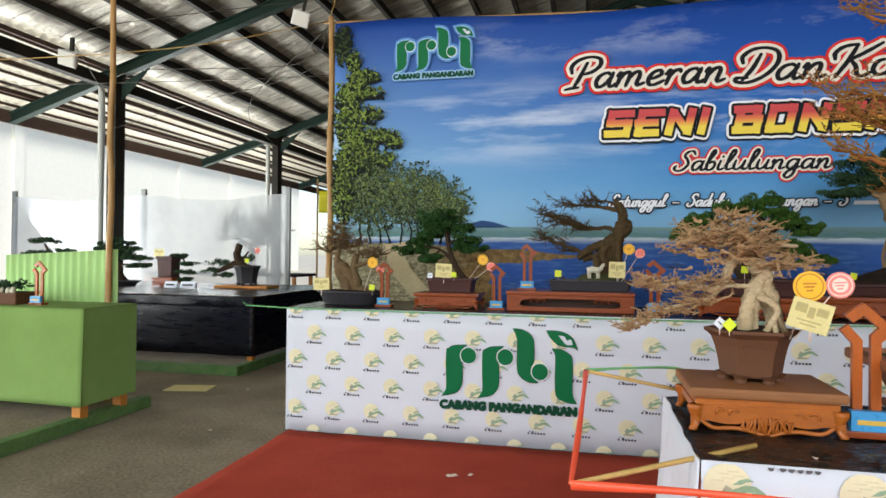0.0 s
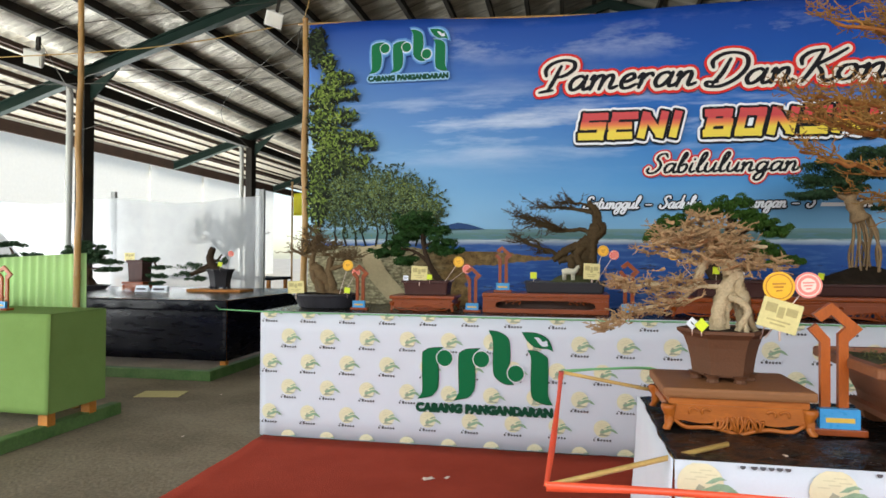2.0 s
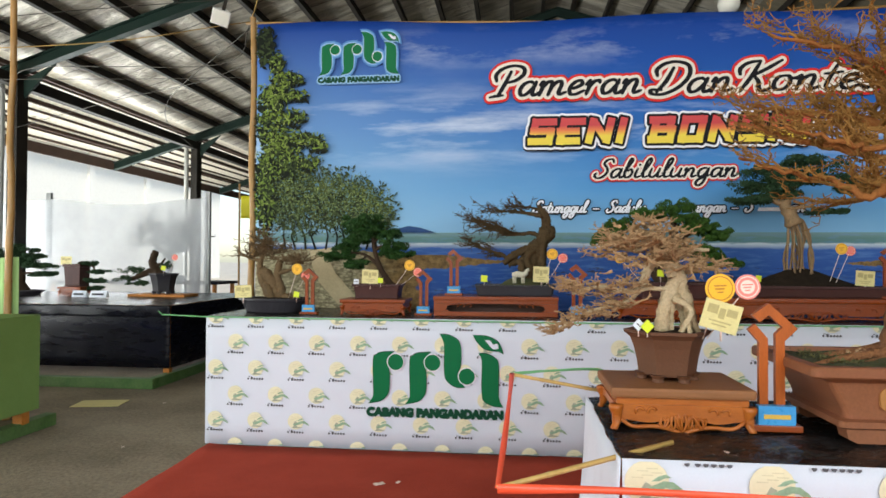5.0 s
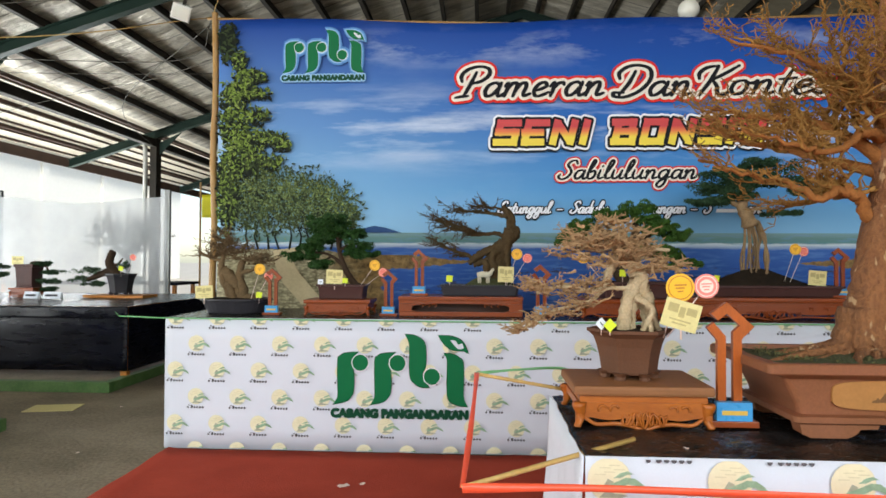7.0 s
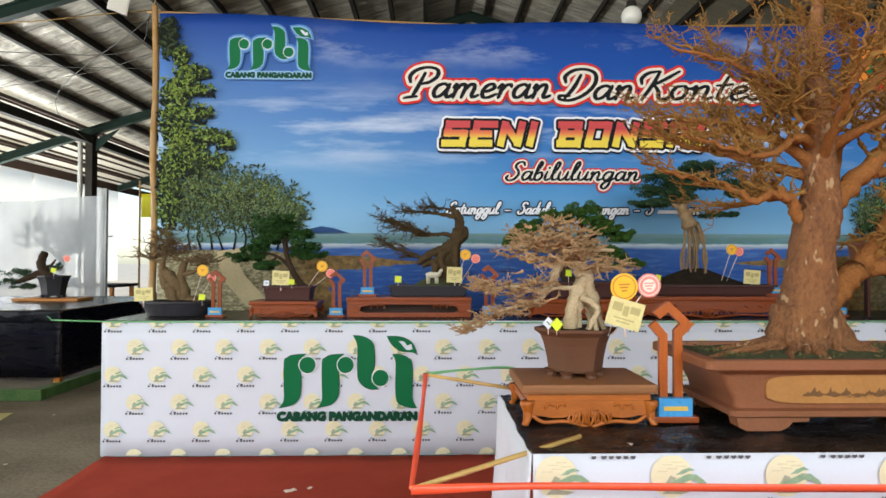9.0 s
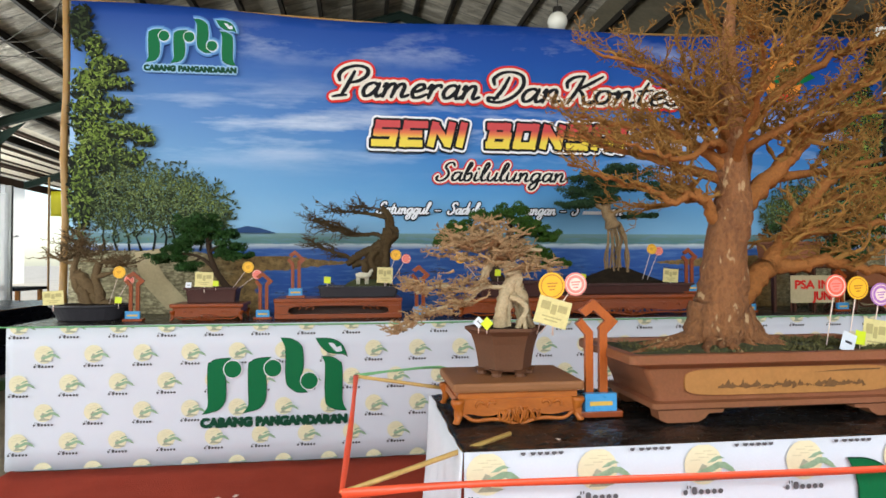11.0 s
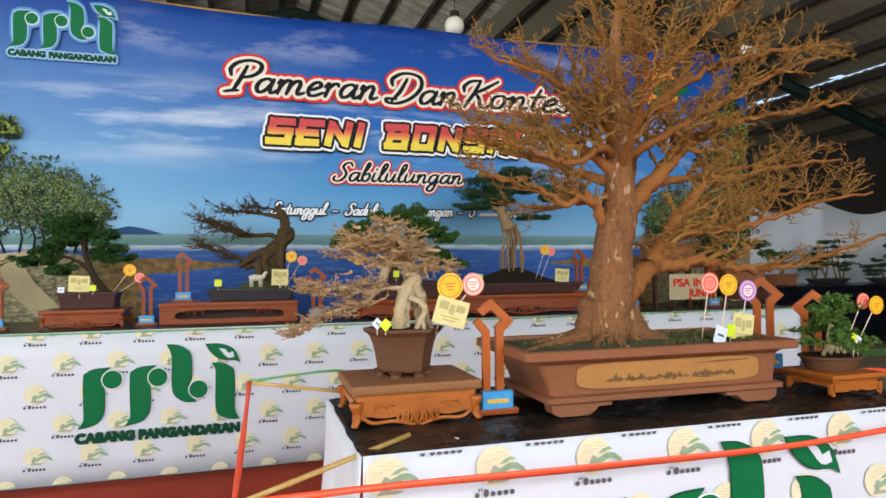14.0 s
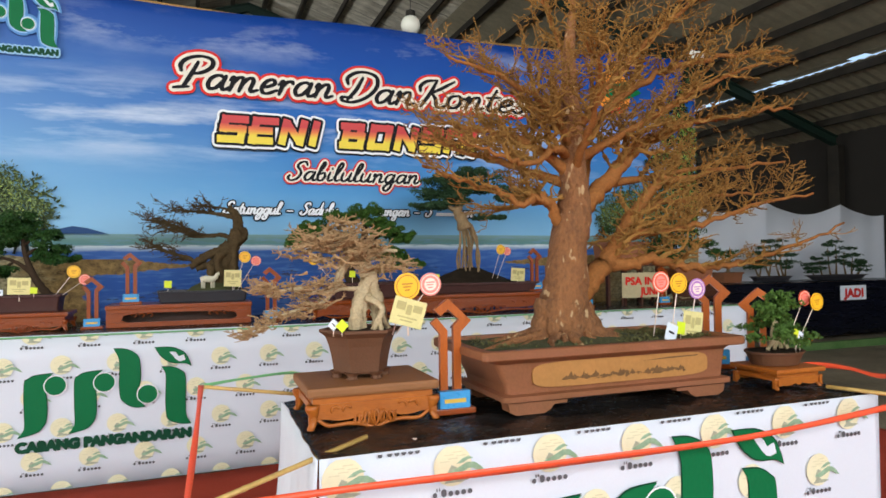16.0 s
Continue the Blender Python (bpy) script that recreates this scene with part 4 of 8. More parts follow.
TITLE = (("Pameran", 2.175, 2.865, 1.31, 0.262, 0.26), ("Dan", 3.565, 2.858, 0.68, 0.262, 0.26), ("Kontes", 4.31, 2.862, 1.12, 0.262, 0.26), ("Sabilulungan", 3.09, 2.128, 1.19, 0.168, 0.26))
for text, x, z, w, h, slant in TITLE:
    k = h / 0.262
    for mat_name, grow, lift in (("ink_red", 0.05, 0.001), ("ink_cream", 0.027, 0.0045), ("ink_black", 0.0, 0.008)):
        brush_word("title_word", text, w, h, mat_name, backdrop, x, FRONT - lift, z, slant, 0.036 if k == 1 else 0.023, grow * (0.94 if k == 1 else 0.56))
for text, x, w in (("SENI", 2.51, 0.84), ("BONSAI", 3.54, 1.32)):
    for mat_name, grow, lift, low in (("ink_black", 0.04, 0.0, 0.014), ("ink_white", 0.04, 0.0012, 0.0), ("ink_black", 0.021, 0.0045, 0.0), ("letters", 0.0, 0.008, 0.0)):
        brush_word("headline_word", text, w, 0.225, mat_name, backdrop, x, FRONT - lift, 2.432 - low, 0.2, 0.063, grow, True)
for text, x, w in (("Satunggul", 2.56, 0.48), ("-", 3.08, 0.05), ("Sadulu", 3.195, 0.33), ("ungan", 3.92, 0.27), ("-", 4.24, 0.05), ("S", 4.35, 0.085), ("an", 4.72, 0.11)):
    brush_word("motto_word", text, w, 0.105, "ink_black", backdrop, x, FRONT - 0.001, 1.828, 0.3, 0.018, 0.011)
    brush_word("motto_word", text, w, 0.105, "ink_white", backdrop, x, FRONT - 0.0045, 1.828, 0.3, 0.018)
part("motto_bar", slab([(4.45, 1.835), (4.68, 1.835), (4.69, 1.865), (4.46, 1.865)], FRONT - 0.003, FRONT), "ink_white", backdrop)
# round society badge in the upper corner
part("badge_flame", slab([(6.313, 3.013), (6.244, 3.233), (6.382, 3.409), (6.474, 3.519), (6.566, 3.387), (6.704, 3.233), (6.646, 3.013), (6.474, 2.947)], FRONT - 0.002, FRONT), "emblem_orange", backdrop)
part("badge_leaf", slab([(6.359, 3.123), (6.451, 3.255), (6.646, 3.299), (6.819, 3.189), (6.681, 3.123), (6.520, 3.079)], FRONT - 0.005, FRONT - 0.003), "logo_green", backdrop)
part("badge_pot", slab([(6.405, 3.013), (6.612, 3.013), (6.589, 2.947), (6.428, 2.947)], FRONT - 0.005, FRONT - 0.003), "ink_red", backdrop)


def bamboo_pole(x, y, z0, z1, r, lean=0.0, label="weathered bamboo pole holding up the banner"):
    ob = thing("bamboo_pole", x, y, z0, label, "pole", "bamboo poles")
    t, n = Tubes(), int((z1 - z0) / 0.28)
    pts, rad = [], []
    for i in range(n + 1):
        h = (z1 - z0) * i / n
        for d, k in ((-0.012, 1.0), (0.0, 1.14), (0.012, 1.0)):
            pts.append((lean * h + 0.01 * math.sin(i * 1.3), 0.006 * math.sin(i * 2.1), max(0.0, h + d)))
            rad.append(r * k * (1 - 0.25 * i / n))
    t.add(pts, rad, 10)
    t.part("culm", "bamboo", ob)
    return ob


bamboo_pole(-2.47, 5.82, 0, 3.7, 0.035)
bamboo_pole(5.2, 5.82, 0, 3.9, 0.035)
bamboo_pole(-4.13, 4.84, 0.09, 4.6, 0.03, 0.002, "tall thin bamboo pole standing behind the green table")
t = Tubes()
t.add([(-2.55, 5.83, 3.66), (1.0, 5.83, 3.54), (5.3, 5.83, 3.64)], [0.012, 0.013, 0.012], 8)
tagged(t.part("bamboo_rail", "bamboo", None), "horizontal bamboo rail along the banner's top edge", "rail")


# ---- tables ----
def cut(outline, z0, z1):
    """Trim a 2D outline to a band of heights."""
    for level, sign in ((z0, 1), (z1, -1)):
        out = []
        for (xa, za), (xb, zb) in zip(outline, outline[1:] + outline[:1]):
            ina, inb = sign * (za - level) >= 0, sign * (zb - level) >= 0
            if ina:
                out.append((xa, za))
            if ina != inb:
                u = (level - za) / (zb - za)
                out.append((xa + (xb - xa) * u, level))
        outline = out
        if len(outline) < 3:
            return []
    return outline


def name_blocks(x, z):
    """The unlettered brand line under each disc: plain blocks of its height and width."""
    blocks = [(-0.064, 0.0135, 0.0, 0.015), (-0.053, 0.004, 0.017, 0.027), (-0.045, 0.004, 0.019, 0.027), (-0.037, 0.016, 0.0, 0.023)]
    blocks += [(-0.015 + 0.0205 * i, 0.0145, 0.0, 0.0150) for i in range(4)]
    out = []
    for a, w, lo, hi in blocks:
        c = min(w, hi - lo) * 0.3
        out.append([(x + a + p, z + q) for p, q in ((c, lo), (w - c, lo), (w, lo + c), (w, hi - c), (w - c, hi), (c, hi), (0, hi - c), (0, lo + c))])
    return out


def motif(bm, x, z, y, z0, z1):
    """One repeat of the print: cream disc centred at z, small grey tree, green swoosh, a line of dark blocks."""
    sw = [(-0.022, -0.022), (0.0, -0.014), (0.024, -0.004), (0.045, 0.006), (0.07, 0.004), (0.092, -0.012), (0.106, -0.03), (0.086, -0.024), (0.066, -0.014), (0.05, -0.012), (0.03, -0.022), (0.006, -0.03)]
    tail = [(0.012, 0.004), (0.03, 0.018), (0.05, 0.024), (0.066, 0.016), (0.048, 0.014), (0.032, 0.006)]
    trunk = [(-0.028, -0.05), (0.03, -0.05), (0.052, -0.044), (0.034, -0.04), (0.012, -0.038), (0.0, -0.026), (0.012, -0.006), (-0.004, 0.002), (-0.016, -0.018), (-0.014, -0.036)]
    pieces = [(disc2d(x, z, 0.06, 20), 0.0008, 0)] + [([(x + a, z + b) for a, b in q], k, m) for q, k, m in ((trunk, 0.0014, 3), (sw, 0.002, 1), (tail, 0.002, 1))]
    for k in range(5):
        a, b = -0.04 + 0.013 * k, 0.012 + 0.03 * ((k * 0.618) % 1.0)
        pieces.append(([(x + a, z + b), (x + a + 0.03, z + b), (x + a + 0.03, z + b + 0.003), (x + a, z + b + 0.003)], 0.0012 + 0.0001 * k, 4))
    pieces += [(q, 0.0016, 5) for q in name_blocks(x, z - 0.088)]
    for outline, lift, mat in pieces:
        outline = cut(outline, z0, z1)
        if outline:
            slab(outline, y - lift, y - lift + 0.0006, bm, mat)


def motif_print(parent, x0, x1, z0, z1, y, first_x, first_z, px=0.313, pz=0.194, edge_line=False):
    bm = bmesh.new()
    if edge_line:
        for k in range(int((x1 - x0) / px)):
            for q in name_blocks(first_x + px * (k + 0.5), z1 - 0.009):
                q = cut(q, z0, z1)
                if q:
                    slab(q, y - 0.0016, y - 0.001, bm, 5)
    for row in range(-1, 7):
        z = first_z - pz * row
        x = first_x + (px / 2 if row % 2 else 0) - px
        while x < x1 - 0.08:
            if x > x0 + 0.06:
                motif(bm, x, z, y, z0, z1)
            x += px
    ob = part("printed_pattern", bm, ["motif_cream", "motif_green", "ink_grey", "motif_grey", "motif_tan", "motif_ink"], parent, "repeating cream disc and green swoosh print")
    ob["kind"] = "stuff"


def hanging(x0, x1, y, z0, z1, wave=0.006, n=90, seed=0, depth=0.004):
    """A hanging cloth with shallow folds, facing the hall's front."""
    bm = bmesh.new()
    rows = []
    for i in range(n + 1):
        x = x0 + (x1 - x0) * i / n
        col = []
        for j in range(7):
            h = j / 6
            dy = wave * (1 - h) * (noise.noise(Vector((x * 3, seed, h * 0.7))) + 0.5 * noise.noise(Vector((x * 9, seed + 4, h)))) + wave * 0.3 * noise.noise(Vector((x * 2, h * 3, seed + 9)))
            col.append((x, y + dy + 0.012 * (h - 1) * 0, z0 + (z1 - z0) * h))
        rows.append(col)
    front = [[bm.verts.new(p) for p in c] for c in rows]
    for a, b in zip(front, front[1:]):
        for j in range(6):
            bm.faces.new((a[j], b[j], b[j + 1], a[j + 1]))
    return bm


def solidify(ob, t=0.003):
    m = ob.modifiers.new("thickness", "SOLIDIFY")
    m.thickness, m.offset = t, 1.0
    return ob


# long back table
BX0, BX1, BY0, BY1, BZ = -2.32, 4.72, 4.66, 5.62, 0.975
back = thing("display_table", 0, 0, 0, "long display table draped in white cloth with green emblem", "table")
part("tabletop", box(BX0, BX1, BY0, BY1, BZ - 0.03, BZ - 0.004), "plank", back)
for x in (BX0 + 0.1, -0.6, 1.2, 3.0, BX1 - 0.1):
    for y in (BY0 + 0.1, BY1 - 0.1):
        part("leg", box(x - 0.03, x + 0.03, y - 0.03, y + 0.03, 0, BZ - 0.03), "plank", back)
part("top_cover", box(BX0 - 0.004, BX1 + 0.004, BY0 - 0.004, BY1, BZ - 0.003, BZ + 0.002), "plastic", back, "black plastic sheet covering the top")
cl = part("front_cloth", hanging(BX0, BX1, BY0 - 0.016, 0.015, BZ, 0.004, 140, 1), "cloth_white", back, "white printed cloth hung along the front", True)
solidify(cl)
part("side_cloth", box(BX0 - 0.008, BX0 - 0.003, BY0 - 0.008, BY1, 0.02, BZ - 0.004), "cloth_white", back)
part("side_cloth", box(BX1 + 0.005, BX1 + 0.009, BY0 - 0.008, BY1, 0.02, BZ - 0.004), "cloth_white", back)
motif_print(back, BX0, BX1, 0.025, BZ - 0.006, BY0 - 0.0242, -2.084, 0.787)
emblem(back, -1.07, BY0 - 0.0276, 0.275, 0.99)
for text, x, w in (("CABANG", -1.07, 0.335), ("PANGANDARAN", -0.70, 0.615)):
    lettering("emblem_word", text, w, 0.058, "logo_edge", back, x, BY0 - 0.032, 0.27, 0, 0.0085)
t = Tubes()
t.add([(BX0 - 0.35, BY0 - 0.03, BZ + 0.008), (BX0, BY0 - 0.028, BZ - 0.004), (0, BY0 - 0.03, BZ - 0.012), (2.4, BY0 - 0.03, BZ - 0.006), (BX1, BY0 - 0.03, BZ - 0.004)], [0.006] * 5, 4)
t.add([(BX0 - 0.35, BY0 - 0.03, BZ + 0.008), (BX0 - 0.37, BY0 - 0.05, BZ + 0.04)], [0.006, 0.002], 4)
tagged(t.part("green_string", "tape_green", None), "thin green string along the table's front edge", "string")

# front table
FX0, FX1, FY0, FY1, FZ = 0.30, 2.50, 1.85, 2.66, 0.86
front = thing("display_table", 0, 0, 0, "low display table with white printed cloth and black plastic top", "table")
part("tabletop", box(FX0, FX1, FY0, FY1, FZ - 0.07, FZ - 0.045), "plank", front)
for x in (FX0 + 0.06, FX1 - 0.06):
    for y in (FY0 + 0.08, FY1 - 0.08):
        part("leg", box(x - 0.03, x + 0.03, y - 0.03, y + 0.03, 0, FZ - 0.07), "plank", front)


def wrinkled_top():
    bm = bmesh.new()
    nx, ny = 130, 56
    g = []
    for i in range(nx + 1):
        row = []
        for j in range(ny + 1):
            x, y = FX0 - 0.004 + (FX1 - FX0 + 0.008) * i / nx, FY0 - 0.006 + (FY1 - FY0 + 0.01) * j / ny
            r = abs(noise.noise(Vector((x * 5, y * 9, 2)))) * 0.6 + abs(noise.noise(Vector((x * 14 + y * 6, y * 17, 7)))) * 0.4
            z = FZ - 0.034 * r
            row.append(bm.verts.new((x, y, min(z, FZ))))
        g.append(row)
    for i in range(nx):
        for j in range(ny):
            bm.faces.new((g[i][j], g[i + 1][j], g[i + 1][j + 1], g[i][j + 1]))
    return bm


solidify(part("top_cover", wrinkled_top(), "plastic", front, "wrinkled glossy black plastic sheet", True), 0.002).modifiers[0].offset = -1.0
solidify(part("front_cloth", hanging(FX0 - 0.004, FX1, FY0 - 0.014, 0.02, FZ - 0.004, 0.003, 80, 6), "cloth_white", front, "white printed cloth", True))


def side_drape():
    bm = bmesh.new()
    rows = []
    for i in range(31):
        y = FY0 - 0.012 + (FY1 - FY0) * i / 30
        col = []
        for j in range(9):
            h = j / 8
            out = 0.05 * (1 - h) + 0.02 * (1 - h) * math.sin(i * 0.9) + 0.012 * noise.noise(Vector((y * 7, h * 3, 1)))
            col.append(bm.verts.new((FX0 - 0.012 - out, y, 0.02 + (FZ - 0.024) * h)))
        rows.append(col)
    for a, b in zip(rows, rows[1:]):
        for j in range(8):
            bm.faces.new((a[j], b[j], b[j + 1], a[j + 1]))
    return bm


solidify(part("side_cloth", side_drape(), "cloth_white", front, "white cloth hanging loosely at the end", True))
part("side_cloth", box(FX1 + 0.002, FX1 + 0.006, FY0, FY1, 0.02, FZ - 0.01), "cloth_white", front)
motif_print(front, FX0 - 0.02, FX1, 0.03, FZ - 0.008, FY0 - 0.0212, 0.36, 0.795, px=0.327, edge_line=True)
emblem(front, 0.91, FY0 - 0.0246, 0.15, 1.07)
# green table
green = thing("display_table", -5.2, 4.5, 0.09, "display table fully draped in plain green cloth on short wooden legs", "table")
GZ = 0.86
part("tabletop", box(-1.38, 1.36, -0.28, 0.28, GZ - 0.03, GZ), "cloth_green", green)
for x in (-1.3, 1.3):
    for y in (-0.22, 0.22):
        part("leg", box(x - 0.04, x + 0.04, y - 0.04, y + 0.04, 0, GZ - 0.03), "plank", green)


def green_front():
    bm = bmesh.new()
    nx = 60
    r = []
    for i in range(nx + 1):
        x = -1.4 + 2.8 * i / nx
        fold = lambda h: 0.13 * max(0.0, 0.2 + 0.8 * (x + 1.4) / 2.8 - h) * (1.4 - x) / 2.8
        r.append([bm.verts.new((x, -0.3 + fold(h) + 0.012 * noise.noise(Vector((x * 2.2, h * 1.5, 3))) - 0.02 * (1 - h), 0.11 + (GZ - 0.106) * h)) for h in np.linspace(0, 1, 17)])
    for a, b in zip(r, r[1:]):
        for j in range(16):
            bm.faces.new((a[j], b[j], b[j + 1], a[j + 1]))
    return bm


solidify(part("front_cloth", green_front(), "cloth_green", green, "", True))
part("side_cloth", box(1.385, 1.39, -0.3, 0.3, 0.11, GZ - 0.002), "cloth_green", green)
part("top_cloth", box(-1.4, 1.392, -0.31, 0.3, GZ + 0.001, GZ + 0.005, 0.002), "cloth_green", green)


def pleated_curtain():
    bm = bmesh.new()
    rows = []
    for i in range(121):
        x = 1.2 * i / 120
        y = 0.018 * math.sin(i * 0.75) + 0.008 * noise.noise(Vector((x * 6, 0, 0)))
        rows.append([bm.verts.new((x, y * (1 - 0.4 * h), 0.55 + (0.72 + 0.05 * x) * h)) for h in (0, 0.5, 1)])
    for a, b in zip(rows, rows[1:]):
        for j in range(2):
            bm.faces.new((a[j], b[j], b[j + 1], a[j + 1]))
    return bm


cur = part("curtain", pleated_curtain(), "cloth_lime", None, "", True)
cur.matrix_world = pose(-5.3, 4.9, 0.09)
tagged(solidify(cur), "pale green pleated curtain stretched behind the green table", "curtain")
solid("curtain_rail", box(-7.0, -4.1, 4.9, 4.93, 0.09, 0.64), "wood_dark", "dark wooden back board under the pale green curtain", "board", "structure")


def black_table(x0, x1, y0, y1, z0, z1, label):
    ob = thing("display_table", x0, y0, z0, label, "table", "black display tables")
    w, d, h = x1 - x0, y1 - y0, z1 - z0
    part("tabletop", box(0, w, 0, d, h - 0.03, h - 0.004), "plank", ob)
    for x in (0.06, w / 2, w - 0.06):
        for y in (0.06, d - 0.06):
            part("leg", box(x - 0.035, x + 0.035, y - 0.035, y + 0.035, 0, h - 0.03), "plank", ob)
    solidify(part("front_cloth", hanging(-0.004, w + 0.004, -0.012, 0.07, h - 0.005, 0.02, 70, z1), "plastic_navy", ob, "black cloth front", True))
    for x in (-0.01, w + 0.006):
        part("side_cloth", box(x, x + 0.004, 0, d, 0.07, h - 0.006), "plastic_navy", ob)
    bm = bmesh.new()
    n = 60
    g = [[bm.verts.new((-0.01 + (w + 0.02) * i / n, -0.02 + (d + 0.02) * j / 16, h + 0.006 * noise.noise(Vector((i * 0.7, j * 0.9, z1))) + 0.002)) for j in range(17)] for i in range(n + 1)]
    for i in range(n):
        for j in range(16):
            bm.faces.new((g[i][j], g[i + 1][j], g[i + 1][j + 1], g[i][j + 1]))
    part("top_cover", bm, "plastic", ob, "black plastic cover", True)
    solidify(part("valance", hanging(-0.006, w + 0.006, -0.024, h - 0.13, h - 0.001, 0.016, 120, 8), "plastic_navy", ob, "black plastic overhang", True), 0.002)
    return ob


black_table(-9.4, -3.9, 6.93, 9.7, 0.1, 0.88, "display table draped in black plastic and dark cloth on a platform")
black_table(-4.0, -2.6, 8.9, 9.9, 0.0, 0.95, "small black draped table standing farther back")
black_table(6.3, 11.5, 7.4, 8.3, 0.1, 1.02, "black draped display table on the far platform")


# ---- small display pieces ----
def bark_flecked():
    n = Nodes("flecked_reddish_bark", 0.75)
    v, w = n.coords((1, 1, 0.6)), n.coords((1, 1, 0.45))
    a, b, c = n.noise(v, 12, 5), n.noise(v, 70, 4), n.noise(w, 26, 2)
    col = n.mix(0.5, n.ramp(a, [(0.3, rgb(104, 64, 36)), (0.7, rgb(164, 106, 60))]), n.ramp(b, [(0.3, rgb(90, 56, 32)), (0.7, rgb(170, 114, 68))]))
    n.base(n.mix(n.ramp(c, [(0.61, (0, 0, 0, 1)), (0.66, (0.75, 0.75, 0.75, 1))]), col, rgb(206, 172, 128)))
    n.bump(n.math("ADD", n.math("MULTIPLY", a, 1.2), b), 0.9, 0.03)
    return n.m


M["bark_flecked"] = bark_flecked()


def stick(parent, x0, y0, z0, x1, y1, z1, r=0.0022):
    t = Tubes()
    t.add([(x0, y0, z0), (x1, y1, z1)], [r, r], 6)
    t.part("stick", "card_pale", parent, "thin pale wooden stick")


def medal(x, y, z, r, foot, colour, label):
    """A round printed card on a stick pushed into the soil at foot (x, y, z)."""
    ob = thing("award_medal", foot[0], foot[1], foot[2], label, "award card", "award cards on sticks")
    dx, dy, dz = x - foot[0], y - foot[1], z - foot[2]
    stick(ob, 0, 0.004, -0.02, dx, dy + 0.004, dz, 0.0022 * r / 0.045)
    part("disc", slab(disc2d(dx, dz, r, 28), dy - 0.002, dy + 0.001), colour, ob)
    ring = bmesh.new()
    loft([[(dx + q * math.cos(a), dy - 0.0026, dz + q * math.sin(a)) for a in np.linspace(0, 2 * math.pi, 28, False)] for q in (r * 0.86, r * 0.78)], ring, False)
    part("ring", ring, "medal_gold_ink" if colour == "medal_gold" else "card_pale", ob)
    if colour != "medal_gold":
        part("centre", slab(disc2d(dx, dz, r * 0.55, 20), dy - 0.003, dy - 0.002), "card_pale" if colour != "medal_red" else "medal_pink", ob)
    ink = "ink_grey" if colour == "medal_gold" else colour
    for k, (a, b, w) in enumerate(((-0.42, 0.12, 0.84), (-0.34, -0.1, 0.62), (-0.2, -0.34, 0.4))):
        part("ink_mark", slab([(dx + (a) * r, dz + b * r), (dx + (a + w) * r, dz + (b + 0.03) * r), (dx + (a + w) * r, dz + (b + 0.14) * r), (dx + a * r, dz + (b + 0.1) * r)], dy - 0.0036, dy - 0.003), "medal_gold_ink" if colour == "medal_gold" else ink, ob)
    return ob


def certificate(x, y, z, w, h, tilt, base, label="cream award certificate card with faded print on a stick"):
    ob = thing("award_certificate", x, y, base, label, "award card", "award certificates")
    stick(ob, 0, 0.004, -0.01, 0, 0.004, z - base, 0.003 * w / 0.1)
    card = part("card", slab([(-w / 2, -h / 2), (w / 2, -h / 2), (w / 2, h / 2), (-w / 2, h / 2)], -0.001, 0.001), "card_yellow", ob)
    card.matrix_basis = pose(0, 0, z - base, 0, tilt, 0)
    for a, b, c, d in ((-0.4, 0.05, 0.28, 0.3), (-0.08, -0.08, 0.16, 0.36), (0.12, 0.05, 0.28, 0.26), (-0.3, -0.22, 0.6, 0.05), (-0.2, -0.34, 0.4, 0.05)):
        m = part("ink_bar", slab([(a * w, b * h), ((a + c) * w, b * h), ((a + c) * w, (b + d) * h), (a * w, (b + d) * h)], -0.0018, -0.0012), "card_ink", card)
    return ob


def note(x, y, z, s, colour, base, tilt=45):
    words = {"card_neon": "small neon yellow note on a stick", "card_white": "small white numbered note on a stick"}[colour]
    ob = thing("paper_note", x, y, base, words, "note", "paper notes")
    stick(ob, 0, 0.003, -0.01, 0, 0.003, max(z - base, 0.01), 0.0016)
    c = part("paper", slab([(-s / 2, -s / 2), (s / 2, -s / 2), (s / 2, s / 2), (-s / 2, s / 2)], -0.0008, 0.0008), colour, ob)
    c.matrix_basis = pose(0, 0, z - base, 0, tilt, 12)
    if colour == "card_white":
        m = part("ink_bar", slab([(-s * 0.25, -s * 0.06), (s * 0.25, -s * 0.06), (s * 0.25, s * 0.06), (-s * 0.25, s * 0.06)], -0.0016, -0.001), "ink_grey", c)


